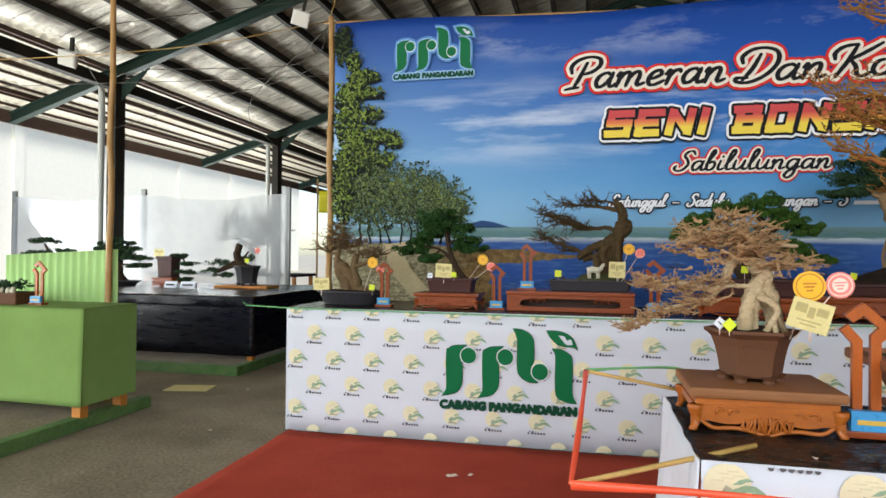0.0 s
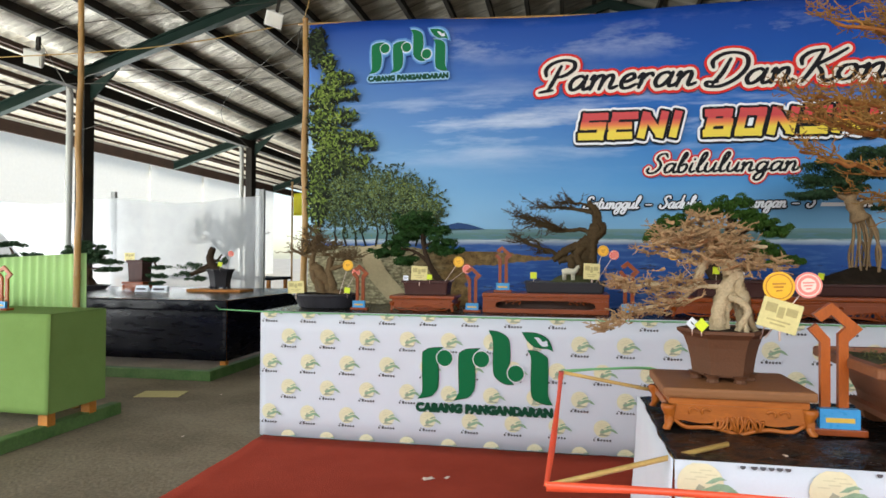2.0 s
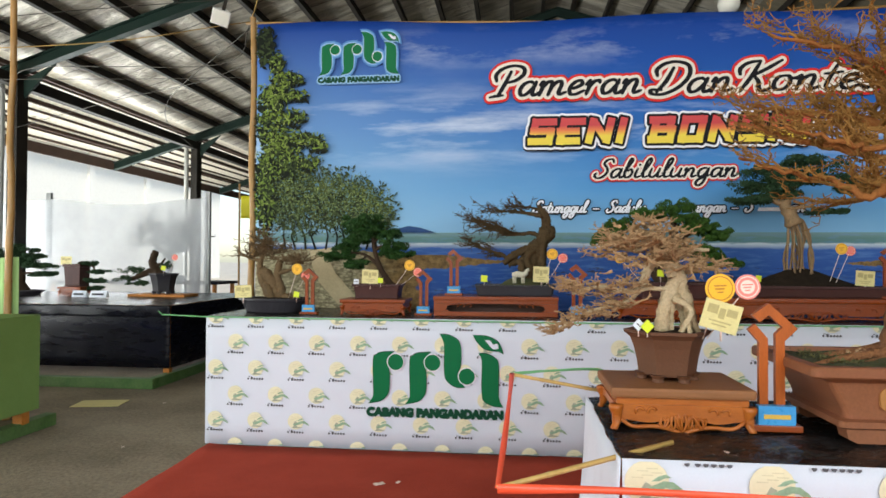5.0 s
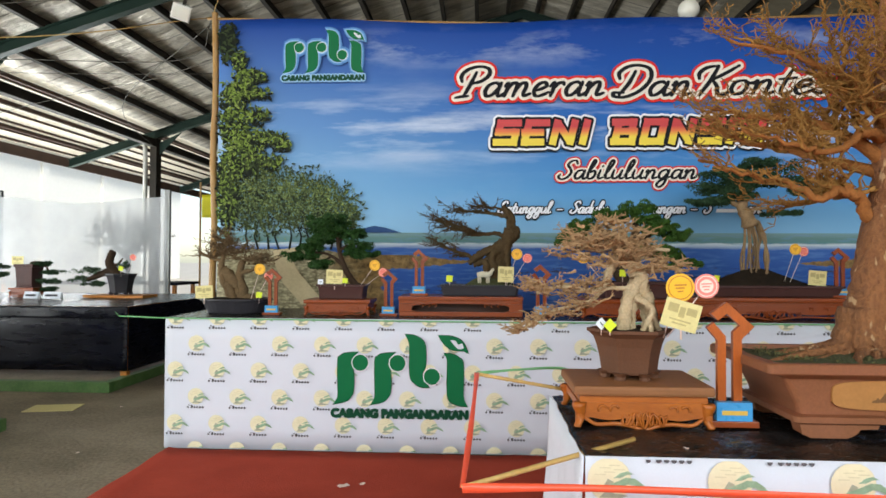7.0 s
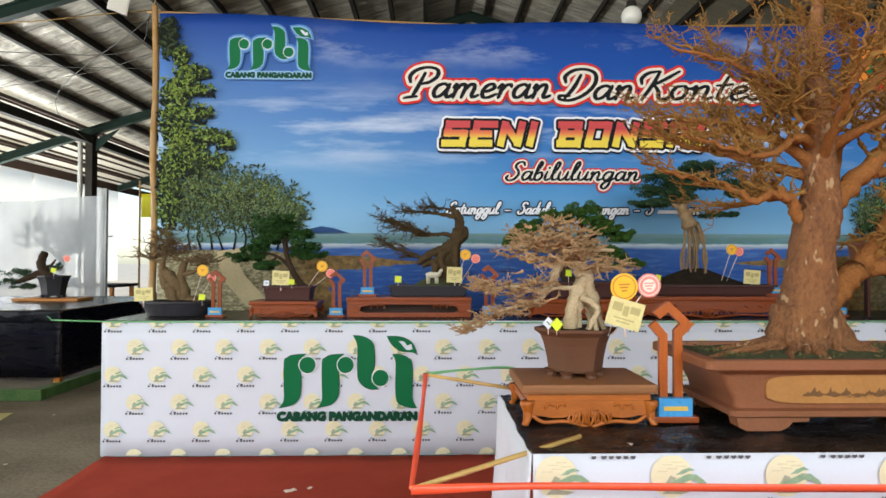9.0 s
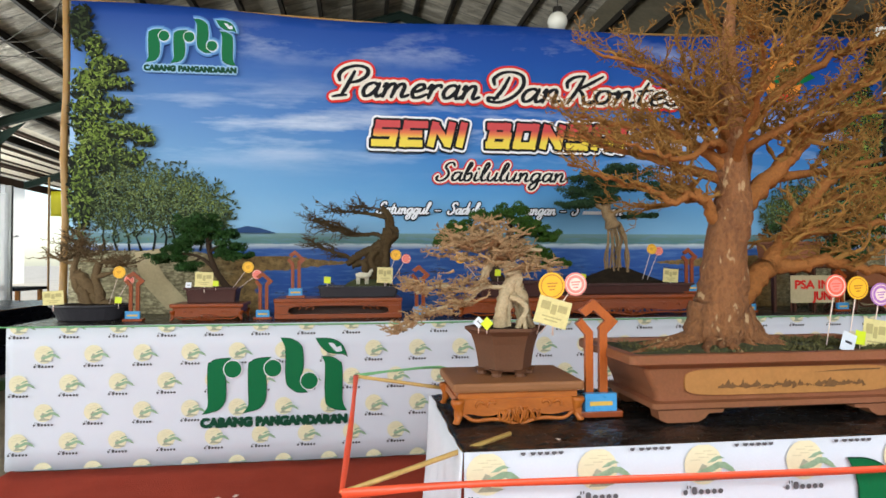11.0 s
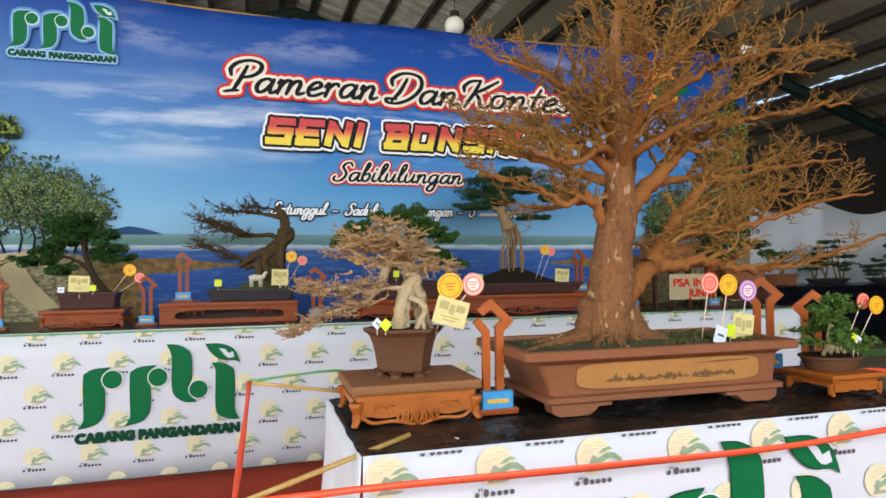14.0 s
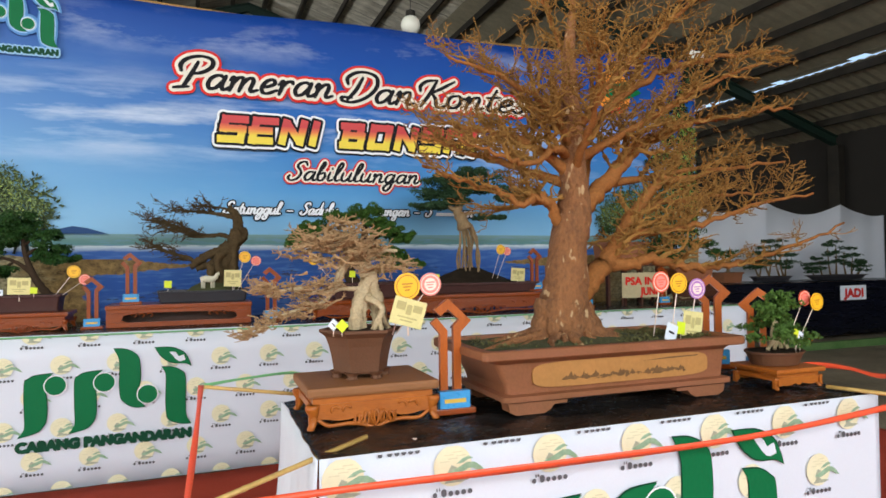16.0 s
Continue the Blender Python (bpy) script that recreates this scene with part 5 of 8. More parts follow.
def trophy(x, y, z, h, material="wood_orange", turn=0.0, label="orange wooden award trophy of two angular strips with a blue plate", flip=1):
    ob = thing("award_trophy", x, y, z, label, "trophy", "wooden trophies", turn)
    f = lambda pts: [(flip * a * h, b * h) for a, b in pts]
    part("base", box(-0.19 * h, 0.19 * h, -0.1 * h, 0.1 * h, 0, 0.05 * h, 0.006 * h), "wood_red" if material == "wood_orange" else material, ob)
    part("strip", slab(f([(-0.1, 0.05), (-0.033, 0.05), (-0.033, 0.72), (-0.13, 0.835), (-0.185, 0.79), (-0.1, 0.69)]), 0.0, 0.05 * h), material, ob)
    part("strip", slab(f([(0.03, 0.05), (0.1, 0.05), (0.1, 0.70), (0.2, 0.80), (-0.02, 1.0), (-0.15, 0.905), (-0.09, 0.85), (-0.02, 0.905), (0.085, 0.81), (0.03, 0.755)]), 0.012 * h, 0.062 * h), material, ob)
    bm = bmesh.new()
    loft([[(a * h, b * h, c * h) for a, b, c in ((-0.14, -0.09, q), (0.14, -0.09, q), (0.14, r, q), (-0.14, r, q))] for q, r in ((0.052, -0.03), (0.2, -0.02))], bm)
    plate = part("plate", bm, "card_blue", ob, "blue acrylic name plate")
    part("lettering_bar", box(-0.1 * h, 0.1 * h, -0.096 * h, -0.091 * h, 0.1 * h, 0.135 * h), "card_gold_ink", plate)
    return ob


def stand(x, y, z, w, d, h, material, label, top=None, group="display stands", carved=True, turn=0.0):
    """A low carved display stand: slab top, waist, scalloped apron, cabriole legs."""
    ob = thing("display_stand", x, y, z, label, "display stand", group, turn)
    th = min(0.035, h * 0.24)
    part("top", box(-w / 2, w / 2, -d / 2, d / 2, h - th, h, th * 0.3), top or material, ob)
    part("waist", box(-w / 2 + 0.02, w / 2 - 0.02, -d / 2 + 0.02, d / 2 - 0.02, h - th * 1.7, h - th * 0.98), material, ob)
    za = h - th * 1.7
    n = 24

    def apron_line(s):
        u = abs(s)
        return za - h * (0.3 + 0.12 * (1 - math.cos(u * math.pi * 2.0)) * 0.5 + (0.1 if u < 0.12 else 0.0) + (0.22 * max(0.0, u - 0.8) / 0.2))

    for yy in (-1, 1):
        pts = [(w / 2 * 0.97 * s, apron_line(s)) for s in np.linspace(-1, 1, n)]
        outline = pts + [(w / 2 * 0.97, za), (-w / 2 * 0.97, za)]
        y0 = yy * (d / 2 - 0.022)
        part("apron", slab(outline, y0 - 0.007, y0 + 0.007), material, ob)
        if carved and yy < 0:
            rng = np.random.default_rng(int(w * 1000))
            for side in (-1, 1):
                t = Tubes()
                t.add(spline([(side * w * q, y0 - 0.006, za - h * e) for q, e in ((0.42, 0.36), (0.34, 0.52), (0.2, 0.5), (0.1, 0.55), (0.0, 0.66))], 4), [0.05 * h] * 17, 6)
                t.part("carved_rail", material, ob)
            t = Tubes()
            scroll = [(w * (u * 0.15 + 0.022 * math.cos(40 * u)), y0 - 0.01 - 0.004 * math.cos(31 * u), za - h * (0.4 - 0.2 * math.sin(47 * u) * (1 - 0.5 * abs(u)))) for u in np.linspace(-1, 1, 110)]
            t.add(scroll, [0.03 * h] * 110, 5)
            t.part("carving", material, ob)
            for s in (-0.62, -0.45, 0.45, 0.62):
                t = Tubes()
                a = np.linspace(0, 3.4, 9)
                k = h * 0.1
                t.add([(s * w / 2 + (1 if s < 0 else -1) * k * (1.6 - 0.4 * q) * math.cos(q) * 0.9, y0 - 0.009, za - h * 0.13 + k * 0.6 * math.sin(q * 1.4)) for q in a], [0.0045 * h / 0.12] * 9, 5)
                t.part("carving", material, ob)
    for xx in (-1, 1):
        pts = [(d / 2 * 0.95 * s, za - h * (0.18 + 0.2 * max(0.0, abs(s) - 0.75) / 0.25)) for s in np.linspace(-1, 1, 14)]
        bm = slab(pts + [(d / 2 * 0.95, za), (-d / 2 * 0.95, za)], -0.007, 0.007)
        bmesh.ops.rotate(bm, verts=bm.verts, matrix=Matrix.Rotation(math.pi / 2, 3, "Z"))
        bmesh.ops.translate(bm, verts=bm.verts, vec=(xx * (w / 2 - 0.022), 0, 0))
        part("apron", bm, material, ob)
        for yy in (-1, 1):
            cx, cy = xx * (w / 2 - 0.025), yy * (d / 2 - 0.025)
            r = max(0.013, h * 0.165)
            prof = ((0.0, 0.5, 0.5), (0.04, 0.62, 0.62), (0.12, 0.5, 0.66), (0.24, 0.16, 0.6), (0.42, 0.02, 0.68), (0.62, 0.14, 0.92), (0.8, 0.3, 1.12), (0.93, 0.3, 1.2), (1.0, 0.15, 1.15))
            rings = [[(cx + xx * q * r + k * r * math.cos(a) * 0.9, cy + yy * q * r + k * r * math.sin(a) * 0.9, za * hh) for a in np.linspace(0, 2 * math.pi, 8, False)] for hh, q, k in prof]
            part("leg", loft(rings), material, ob, smooth=True)
    return ob


def rect_pot(ob, w, d, h, material, feet=True, panel=False, flare=0.9):
    """A rectangular training pot with rim, rounded corners and cloud feet, at the thing's base."""
    hx, hy = w / 2, d / 2
    f = h * 0.16 if feet else 0.0
    prof = [(flare * 0.97, f), (flare * 0.985, f + h * 0.05), (flare * 0.95, f + h * 0.07), (flare * 0.97, f + h * 0.35), (flare * 1.02, h * 0.8), (flare * 1.03, h * 0.86), (1.0, h * 0.88), (1.0, h), (0.945, h), (0.935, h * 0.9)]
    rings = [round_rect(hx - (1 - k) * min(hx, hy) * 1.4, hy - (1 - k) * min(hx, hy) * 1.4, z, 0.03 * w) for k, z in prof]
    part("pot", loft(rings), material, ob, smooth=False)
    part("soil", loft([round_rect(hx * 0.93, hy * 0.9, h * 0.9, 0.03), round_rect(hx * 0.9, hy * 0.86, h * 0.965, 0.03), round_rect(hx * 0.5, hy * 0.5, h * 1.0, 0.03)]), "soil", ob)
    if feet:
        for xx in (-1, 1):
            for yy in (-1, 1):
                c = hx * 0.80 * flare
                L = min(0.17 * w, 0.2)
                pts = [(-L, f), (-L * 0.92, f * 0.55), (-L * 0.6, f * 0.4), (-L * 0.5, 0.0), (L * 0.35, 0.0), (L * 0.5, f * 0.35), (L * 0.62, f)]
                bm = slab([(xx * a, b) for a, b in pts], -0.02, 0.02)
                bmesh.ops.translate(bm, verts=bm.verts, vec=(xx * (c - 0.0), yy * (hy * flare - 0.05), 0))
                part("foot", bm, material, ob)
    return ob


def oval_pot(ob, rx, ry, h, material):
    prof = [(0.74, 0.0), (0.8, 0.02 * h), (0.9, 0.5 * h), (0.97, 0.82 * h), (1.03, 0.88 * h), (1.03, h), (0.95, h), (0.94, 0.9 * h)]
    part("pot", loft([[(rx * k * math.cos(a), ry * k * math.sin(a), z) for a in np.linspace(0, 2 * math.pi, 32, False)] for k, z in prof]), material, ob, smooth=False)
    part("soil", loft([[(rx * k * math.cos(a), ry * k * math.sin(a), z) for a in np.linspace(0, 2 * math.pi, 24, False)] for k, z in ((0.93, 0.9 * h), (0.9, 0.97 * h), (0.4, 1.06 * h))]), "soil", ob)


def hex_pot(ob, r, h, material, n=6, turn=math.pi / 6, low=0.68):
    prof = [(low, h * 0.1), (low + 0.015, h * 0.13), (low + 0.06, h * 0.4), (low + 0.13, h * 0.66), (low + 0.21, h * 0.84), (0.96, h * 0.92), (1.0, h * 0.94), (1.0, h), (0.9, h), (0.88, h * 0.9)]
    part("pot", loft([ngon(r * k, z, n, turn) for k, z in prof]), material, ob)
    part("soil", loft([ngon(r * 0.87, h * 0.9, n, turn), ngon(r * 0.8, h * 0.97, n, turn), ngon(r * 0.3, h * 1.02, n, turn)]), "soil", ob)
    for i in range(n):
        a = 2 * math.pi * i / n + turn
        bm = bmesh.new()
        s = r * 0.16
        loft([[(r * k * math.cos(a) + s * q * math.cos(b), r * k * math.sin(a) + s * q * math.sin(b), z) for b in np.linspace(0, 2 * math.pi, 8, False)] for k, q, z in ((low * 0.9, 0.9, 0), (low * 0.88, 0.75, h * 0.06), (low * 0.86, 1.3, h * 0.14))], bm)
        part("foot", bm, material, ob)


def trunk_part(ob, strands, material, sides=12, rng=None, wob=0.1, name="trunk"):
    t = Tubes()
    for pts, r0, r1 in strands:
        path = spline(pts, 5)
        n = len(path)
        t.add(path, [r0 + (r1 - r0) * (i / (n - 1)) ** 0.8 for i in range(n)], sides, wob, rng or np.random.default_rng(1))
    return t.part(name, material, ob)


def crown_part(ob, pads, per, size, material, seed):
    vs, fs = leaf_cloud(pads, per, size, seed)
    o = part_data("foliage", vs, fs, material, ob)
    return o


# ---- the great bare tree in its tray ----
big = thing("bonsai_tree", 1.46, 2.25, FZ, "large leafless bonsai with orange-brown twigs in a clay tray", "bonsai")


def big_pot():
    L, R, F, B, H = -0.54, 0.53, -0.25, 0.25, 0.235
    hx, hy = (R - L) / 2, (B - F) / 2
    prof = [(0.045, 0.045), (0.035, 0.05), (0.035, 0.068), (0.06, 0.072), (0.058, 0.1), (0.05, 0.18), (0.035, 0.195), (0.0, 0.2), (-0.004, 0.205), (-0.004, 0.228), (0.0, 0.233), (0.03, 0.233), (0.034, 0.215)]
    def ring(k, z):
        # the left wall flares wider than the right towards the rim
        out = 0.055 * max(0.0, (z - 0.06) / 0.14) ** 1.6 if z < 0.2 else 0.055
        return [(x - out * max(0.0, -x / hx), y, h) for x, y, h in round_rect(hx - k, hy - k, z, 0.022, 4)]

    part("pot", loft([ring(k, z) for k, z in prof]), "pot_red", big, "reddish unglazed clay tray")
    bm = bmesh.new()
    nx, ny = 60, 26
    g = [[bm.verts.new((-(hx + 0.02) + (2 * hx - 0.012) * i / nx, -(hy - 0.032) + 2 * (hy - 0.032) * j / ny, 0.216 + 0.012 * noise.noise(Vector((i * 0.25, j * 0.25, 1))) + 0.035 * math.exp(-(((i / nx - 0.42) * 4) ** 2 + ((j / ny - 0.5) * 3) ** 2)))) for j in range(ny + 1)] for i in range(nx + 1)]
    for i in range(nx):
        for j in range(ny):
            bm.faces.new((g[i][j], g[i + 1][j], g[i + 1][j + 1], g[i][j + 1]))
    part("soil", bm, "moss", big, "dark soil with green moss", True)
    for xx in (-1, 1):
        for yy in (-1, 1):
            pts = [(-0.16, 0.055), (-0.15, 0.03), (-0.1, 0.028), (-0.085, 0.012), (-0.06, 0.0), (0.05, 0.0), (0.075, 0.012), (0.085, 0.055)]
            bm = slab([(xx * a, b) for a, b in pts], -0.03, 0.03)
            bmesh.ops.translate(bm, verts=bm.verts, vec=(xx * (hx - 0.14), yy * (hy - 0.085), 0))
            part("foot", bm, "pot_red", big, "")
    pts = []
    for a in np.linspace(0, 2 * math.pi, 40, False):
        c, s = math.cos(a), math.sin(a)
        pts.append((0.385 * math.copysign(abs(c) ** 0.3, c), 0.134 + 0.045 * math.copysign(abs(s) ** 0.45, s)))
    panel = part("panel", slab(pts, -hy + 0.046, -hy + 0.075), "pot_panel", big, "ochre relief panel with a painted landscape")
    rng = np.random.default_rng(5)
    x = -0.27
    for k in range(46):
        w, h = rng.uniform(0.008, 0.05), rng.uniform(0.004, 0.04) * (1.0 if k % 3 else 0.5)
        zc = 0.108 + 0.012 * rng.uniform(0, 1)
        low = [(x + w * q, zc + rng.uniform(-0.003, 0.003)) for q in (0, 0.35, 0.7, 1.0)]
        top = [(x + w * q, zc + h * e * rng.uniform(0.6, 1.0)) for q, e in ((0.95, 0.3), (0.75, 0.6), (0.6, 0.45), (0.45, 1.0), (0.3, 0.6), (0.1, 0.35))]
        part("painted_mark", slab(low + top, -hy + 0.0445 - 0.0003 * (k % 6), -hy + 0.0455 - 0.0003 * (k % 6)), "pot_ink", panel)
        x += rng.uniform(0.004, 0.02)
    part("painted_mark", slab([(0.08, 0.158), (0.33, 0.162), (0.34, 0.167), (0.2, 0.166)], -hy + 0.0445, -hy + 0.0455), "pot_ink", panel)

    rng = np.random.default_rng(15)
    pads = [((rng.uniform(L + 0.07, R - 0.07), rng.uniform(F + 0.07, B - 0.07), 0.226), (0.035, 0.03, 0.006)) for _ in range(110)]
    vs, fs = leaf_cloud(pads, 60, 0.011, 16)
    part_data("moss_tuft", vs, fs, "moss_tuft", big, "green moss tufts")["kind"] = "stuff"


big_pot()


def big_tree():
    rng = np.random.default_rng(11)
    ox, oz = 1.46, FZ
    P = lambda x, z, y=0.0: (x - ox, y + 0.03, z - oz)
    t = Tubes()
    trunk = spline([P(1.345, 1.07), P(1.34, 1.18), P(1.355, 1.3), P(1.369, 1.457), P(1.396, 1.564), P(1.401, 1.671), P(1.397, 1.778), P(1.398, 1.886), P(1.39, 2.0), P(1.39, 2.25), P(1.42, 2.5)], 5)
    rad = list(np.interp([p[2] + oz for p in trunk], (1.07, 1.18, 1.3, 1.457, 1.56, 1.67, 1.78, 1.89, 2.0, 2.25, 2.5), (0.105, 0.098, 0.088, 0.074, 0.072, 0.06, 0.051, 0.048, 0.04, 0.024, 0.009)))
    t.add(trunk, rad, 22, 0.085, rng)
    for k in range(24):
        a = 2 * math.pi * k / 24 + rng.uniform(-0.15, 0.15)
        L = rng.uniform(0.16, 0.4) * (1.0 if math.cos(a) < 0.3 else 0.7)
        c, s = math.cos(a), math.sin(a) * 0.6
        b = 0.09
        pts = [P(1.345 + b * 0.7 * c, 1.2 + rng.uniform(-0.02, 0.04), b * 0.7 * s), P(1.355 + b * 1.3 * c, 1.122, b * 1.3 * s), P(1.355 + (b + L * 0.5) * c + rng.uniform(-0.03, 0.03), 1.093, (b + L * 0.5) * s), P(1.355 + (b + L) * c, 1.07, (b + L) * s + rng.uniform(-0.04, 0.04))]
        path = spline(pts, 4)
        t.add(path, [(0.03 if k % 3 else 0.056) * (1 - 0.8 * i / (len(path) - 1)) for i in range(len(path))], 9, 0.16, rng)
    t.part("trunk", "bark_flecked", big, "thick flaking reddish trunk with surface roots")
    limbs = [
        ([P(1.385, 1.22), P(1.45, 1.296), P(1.54, 1.381), P(1.606, 1.468), P(1.633, 1.523), P(1.71, 1.62), P(1.854, 1.729, 0.02), P(1.982, 1.756, 0.04), P(2.27, 1.814, 0.06), P(2.62, 1.86, 0.08)], 0.06, 0.005, 15),
        ([P(1.61, 1.49), P(1.673, 1.503, -0.02), P(1.849, 1.524, -0.05), P(2.05, 1.561, -0.07), P(2.28, 1.635, -0.08), P(2.62, 1.7, -0.08)], 0.027, 0.005, 10),
        ([P(1.55, 1.38), P(1.64, 1.375, -0.03), P(1.737, 1.4, -0.05), P(1.9, 1.366, -0.06), P(2.07, 1.364, -0.06), P(2.27, 1.386, -0.05), P(2.55, 1.46, -0.05), P(2.85, 1.55, -0.05)], 0.034, 0.005, 11),
        ([P(1.64, 1.53), P(1.7, 1.55, 0.03), P(1.85, 1.626, 0.07), P(2.05, 1.665, 0.1), P(2.28, 1.695, 0.12), P(2.6, 1.72, 0.12)], 0.026, 0.005, 10),
        ([P(1.4, 1.57), P(1.456, 1.629), P(1.546, 1.708), P(1.64, 1.8), P(1.68, 1.846), P(1.776, 1.907), P(1.916, 1.972), P(2.06, 2.005), P(2.35, 2.07), P(2.6, 2.1)], 0.05, 0.006, 16),
        ([P(1.37, 1.52), P(1.32, 1.565), P(1.273, 1.625, -0.02), P(1.214, 1.645, -0.03), P(1.144, 1.615, -0.05), P(1.02, 1.66, -0.05), P(0.88, 1.7, -0.05), P(0.74, 1.75, -0.03)], 0.03, 0.005, 13),
        ([P(1.38, 1.82), P(1.3, 1.825, -0.06), P(1.24, 1.814, -0.1), P(1.146, 1.76, -0.12), P(1.0, 1.78, -0.14), P(0.85, 1.83, -0.14)], 0.024, 0.005, 10),
        ([P(1.41, 1.72), P(1.2, 1.86), P(1.0, 1.9, 0.03), P(0.8, 1.94, 0.02)], 0.028, 0.005, 13),
        ([P(1.41, 1.8), P(1.28, 1.98, -0.04), P(1.08, 2.08, -0.06), P(0.84, 2.15, -0.04)], 0.024, 0.005, 13),
        ([P(1.38, 2.0), P(1.42, 2.2, 0.06), P(1.36, 2.42, 0.1), P(1.3, 2.6, 0.1)], 0.021, 0.005, 11),
        ([P(1.42, 1.84), P(1.6, 2.05), P(1.85, 2.2, -0.03), P(2.18, 2.3, -0.04), P(2.55, 2.36)], 0.027, 0.005, 14),
        ([P(1.6, 1.72, 0.02), P(1.85, 1.76, 0.08), P(2.15, 1.82, 0.1), P(2.5, 1.9, 0.12)], 0.021, 0.005, 10),
        ([P(1.40, 1.9), P(1.55, 2.15, -0.12), P(1.75, 2.35, -0.18), P(1.95, 2.5, -0.15)], 0.021, 0.005, 12),
        ([P(1.40, 1.75), P(1.35, 1.9, -0.2), P(1.3, 2.02, -0.35), P(1.2, 2.12, -0.42)], 0.021, 0.005, 10),
        ([P(1.41, 1.8), P(1.5, 1.98, 0.2), P(1.58, 2.1, 0.36), P(1.7, 2.2, 0.42)], 0.021, 0.005, 10),
        ([P(1.44, 1.62), P(1.6, 1.86, 0.16), P(1.9, 2.02, 0.26), P(2.2, 2.16, 0.3)], 0.022, 0.005, 11),
        ([P(1.38, 1.7), P(1.2, 1.8, 0.18), P(1.04, 1.86, 0.28), P(0.92, 1.92, 0.3)], 0.025, 0.005, 9),
        ([P(1.41, 1.8), P(1.62, 1.93, -0.12), P(1.9, 2.1, -0.2), P(2.2, 2.22, -0.2)], 0.022, 0.005, 12),
    ]
    fine = Tubes()
    for pts, r0, r1, count in limbs:
        path = spline(pts, 6)
        m = len(path)
        path = [p + rng.normal(0, 0.006, 3) * min(1.0, i / 8) for i, p in enumerate(path)]
        radii = [r0 + (r1 - r0) * (i / (m - 1)) ** 0.7 for i in range(m)]
        limb = Tubes()
        limb.add(path, radii, 9, 0.07, rng)
        limb.part("limb", "bark_red", big)
        count = round(count * (1.1 if pts[0][2] > 0.8 else 0.95))
        for k in range(count):
            u = 0.22 + 0.78 * (k + rng.uniform(0.1, 0.9)) / count
            i = min(int(u * (m - 1)), m - 2)
            d = unit(path[i + 1] - path[i])
            out = unit(np.array((path[i][0] + 0.05, path[i][1], 0.25 * path[i][2])))
            side = unit(rng.normal(0, 1, 3) * (0.8, 1.0, 0.5))
            w = unit(d * 0.8 + out * 0.5 + side * 0.75 + np.array((0, 0, 0.04)))
            L = (0.29 if pts[0][2] > 0.6 else 0.27) * rng.uniform(0.6, 1.25) * (1.15 - 0.5 * u)
            crook(fine, rng, path[i], w, L, min(0.0125, radii[i] * 0.62), 2)
    tw = fine.part("twig_mass", "twig_red", big, "dense fine bare twigs", False)
    tw["kind"] = "stuff"


big_tree()
for x, z, col, name in ((1.755, 1.305, "medal_red", "salmon red round award card on a stick in the tray"), (1.845, 1.297, "medal_gold", "yellow round award card on a stick in the tray"), (1.94, 1.272, "medal_violet", "violet round award card on a stick in the tray")):
    medal(x, 2.2, z, 0.043, (x - 0.035, 2.21, FZ + 0.21), col, name)
certificate(1.895, 2.18, 1.12, 0.1, 0.12, 8, FZ + 0.2)
note(1.745, 2.13, 1.105, 0.068, "card_white", FZ + 0.21, 20)
note(1.81, 2.15, 1.118, 0.05, "card_neon", FZ + 0.21, 10)

# ---- small twiggy tree on its carved stand ----
stand(0.533, 2.3, FZ, 0.45, 0.35, 0.135, "wood_honey", "low carved honey-coloured teak stand with cabriole legs", "wood_worn")
small = thing("bonsai_tree", 0.525, 2.31, FZ + 0.136, "small gnarled bonsai with pale twisted trunk in a hexagonal brown pot", "bonsai")
hex_pot(small, 0.146, 0.17, "pot_brown", turn=-0.06, low=0.64)


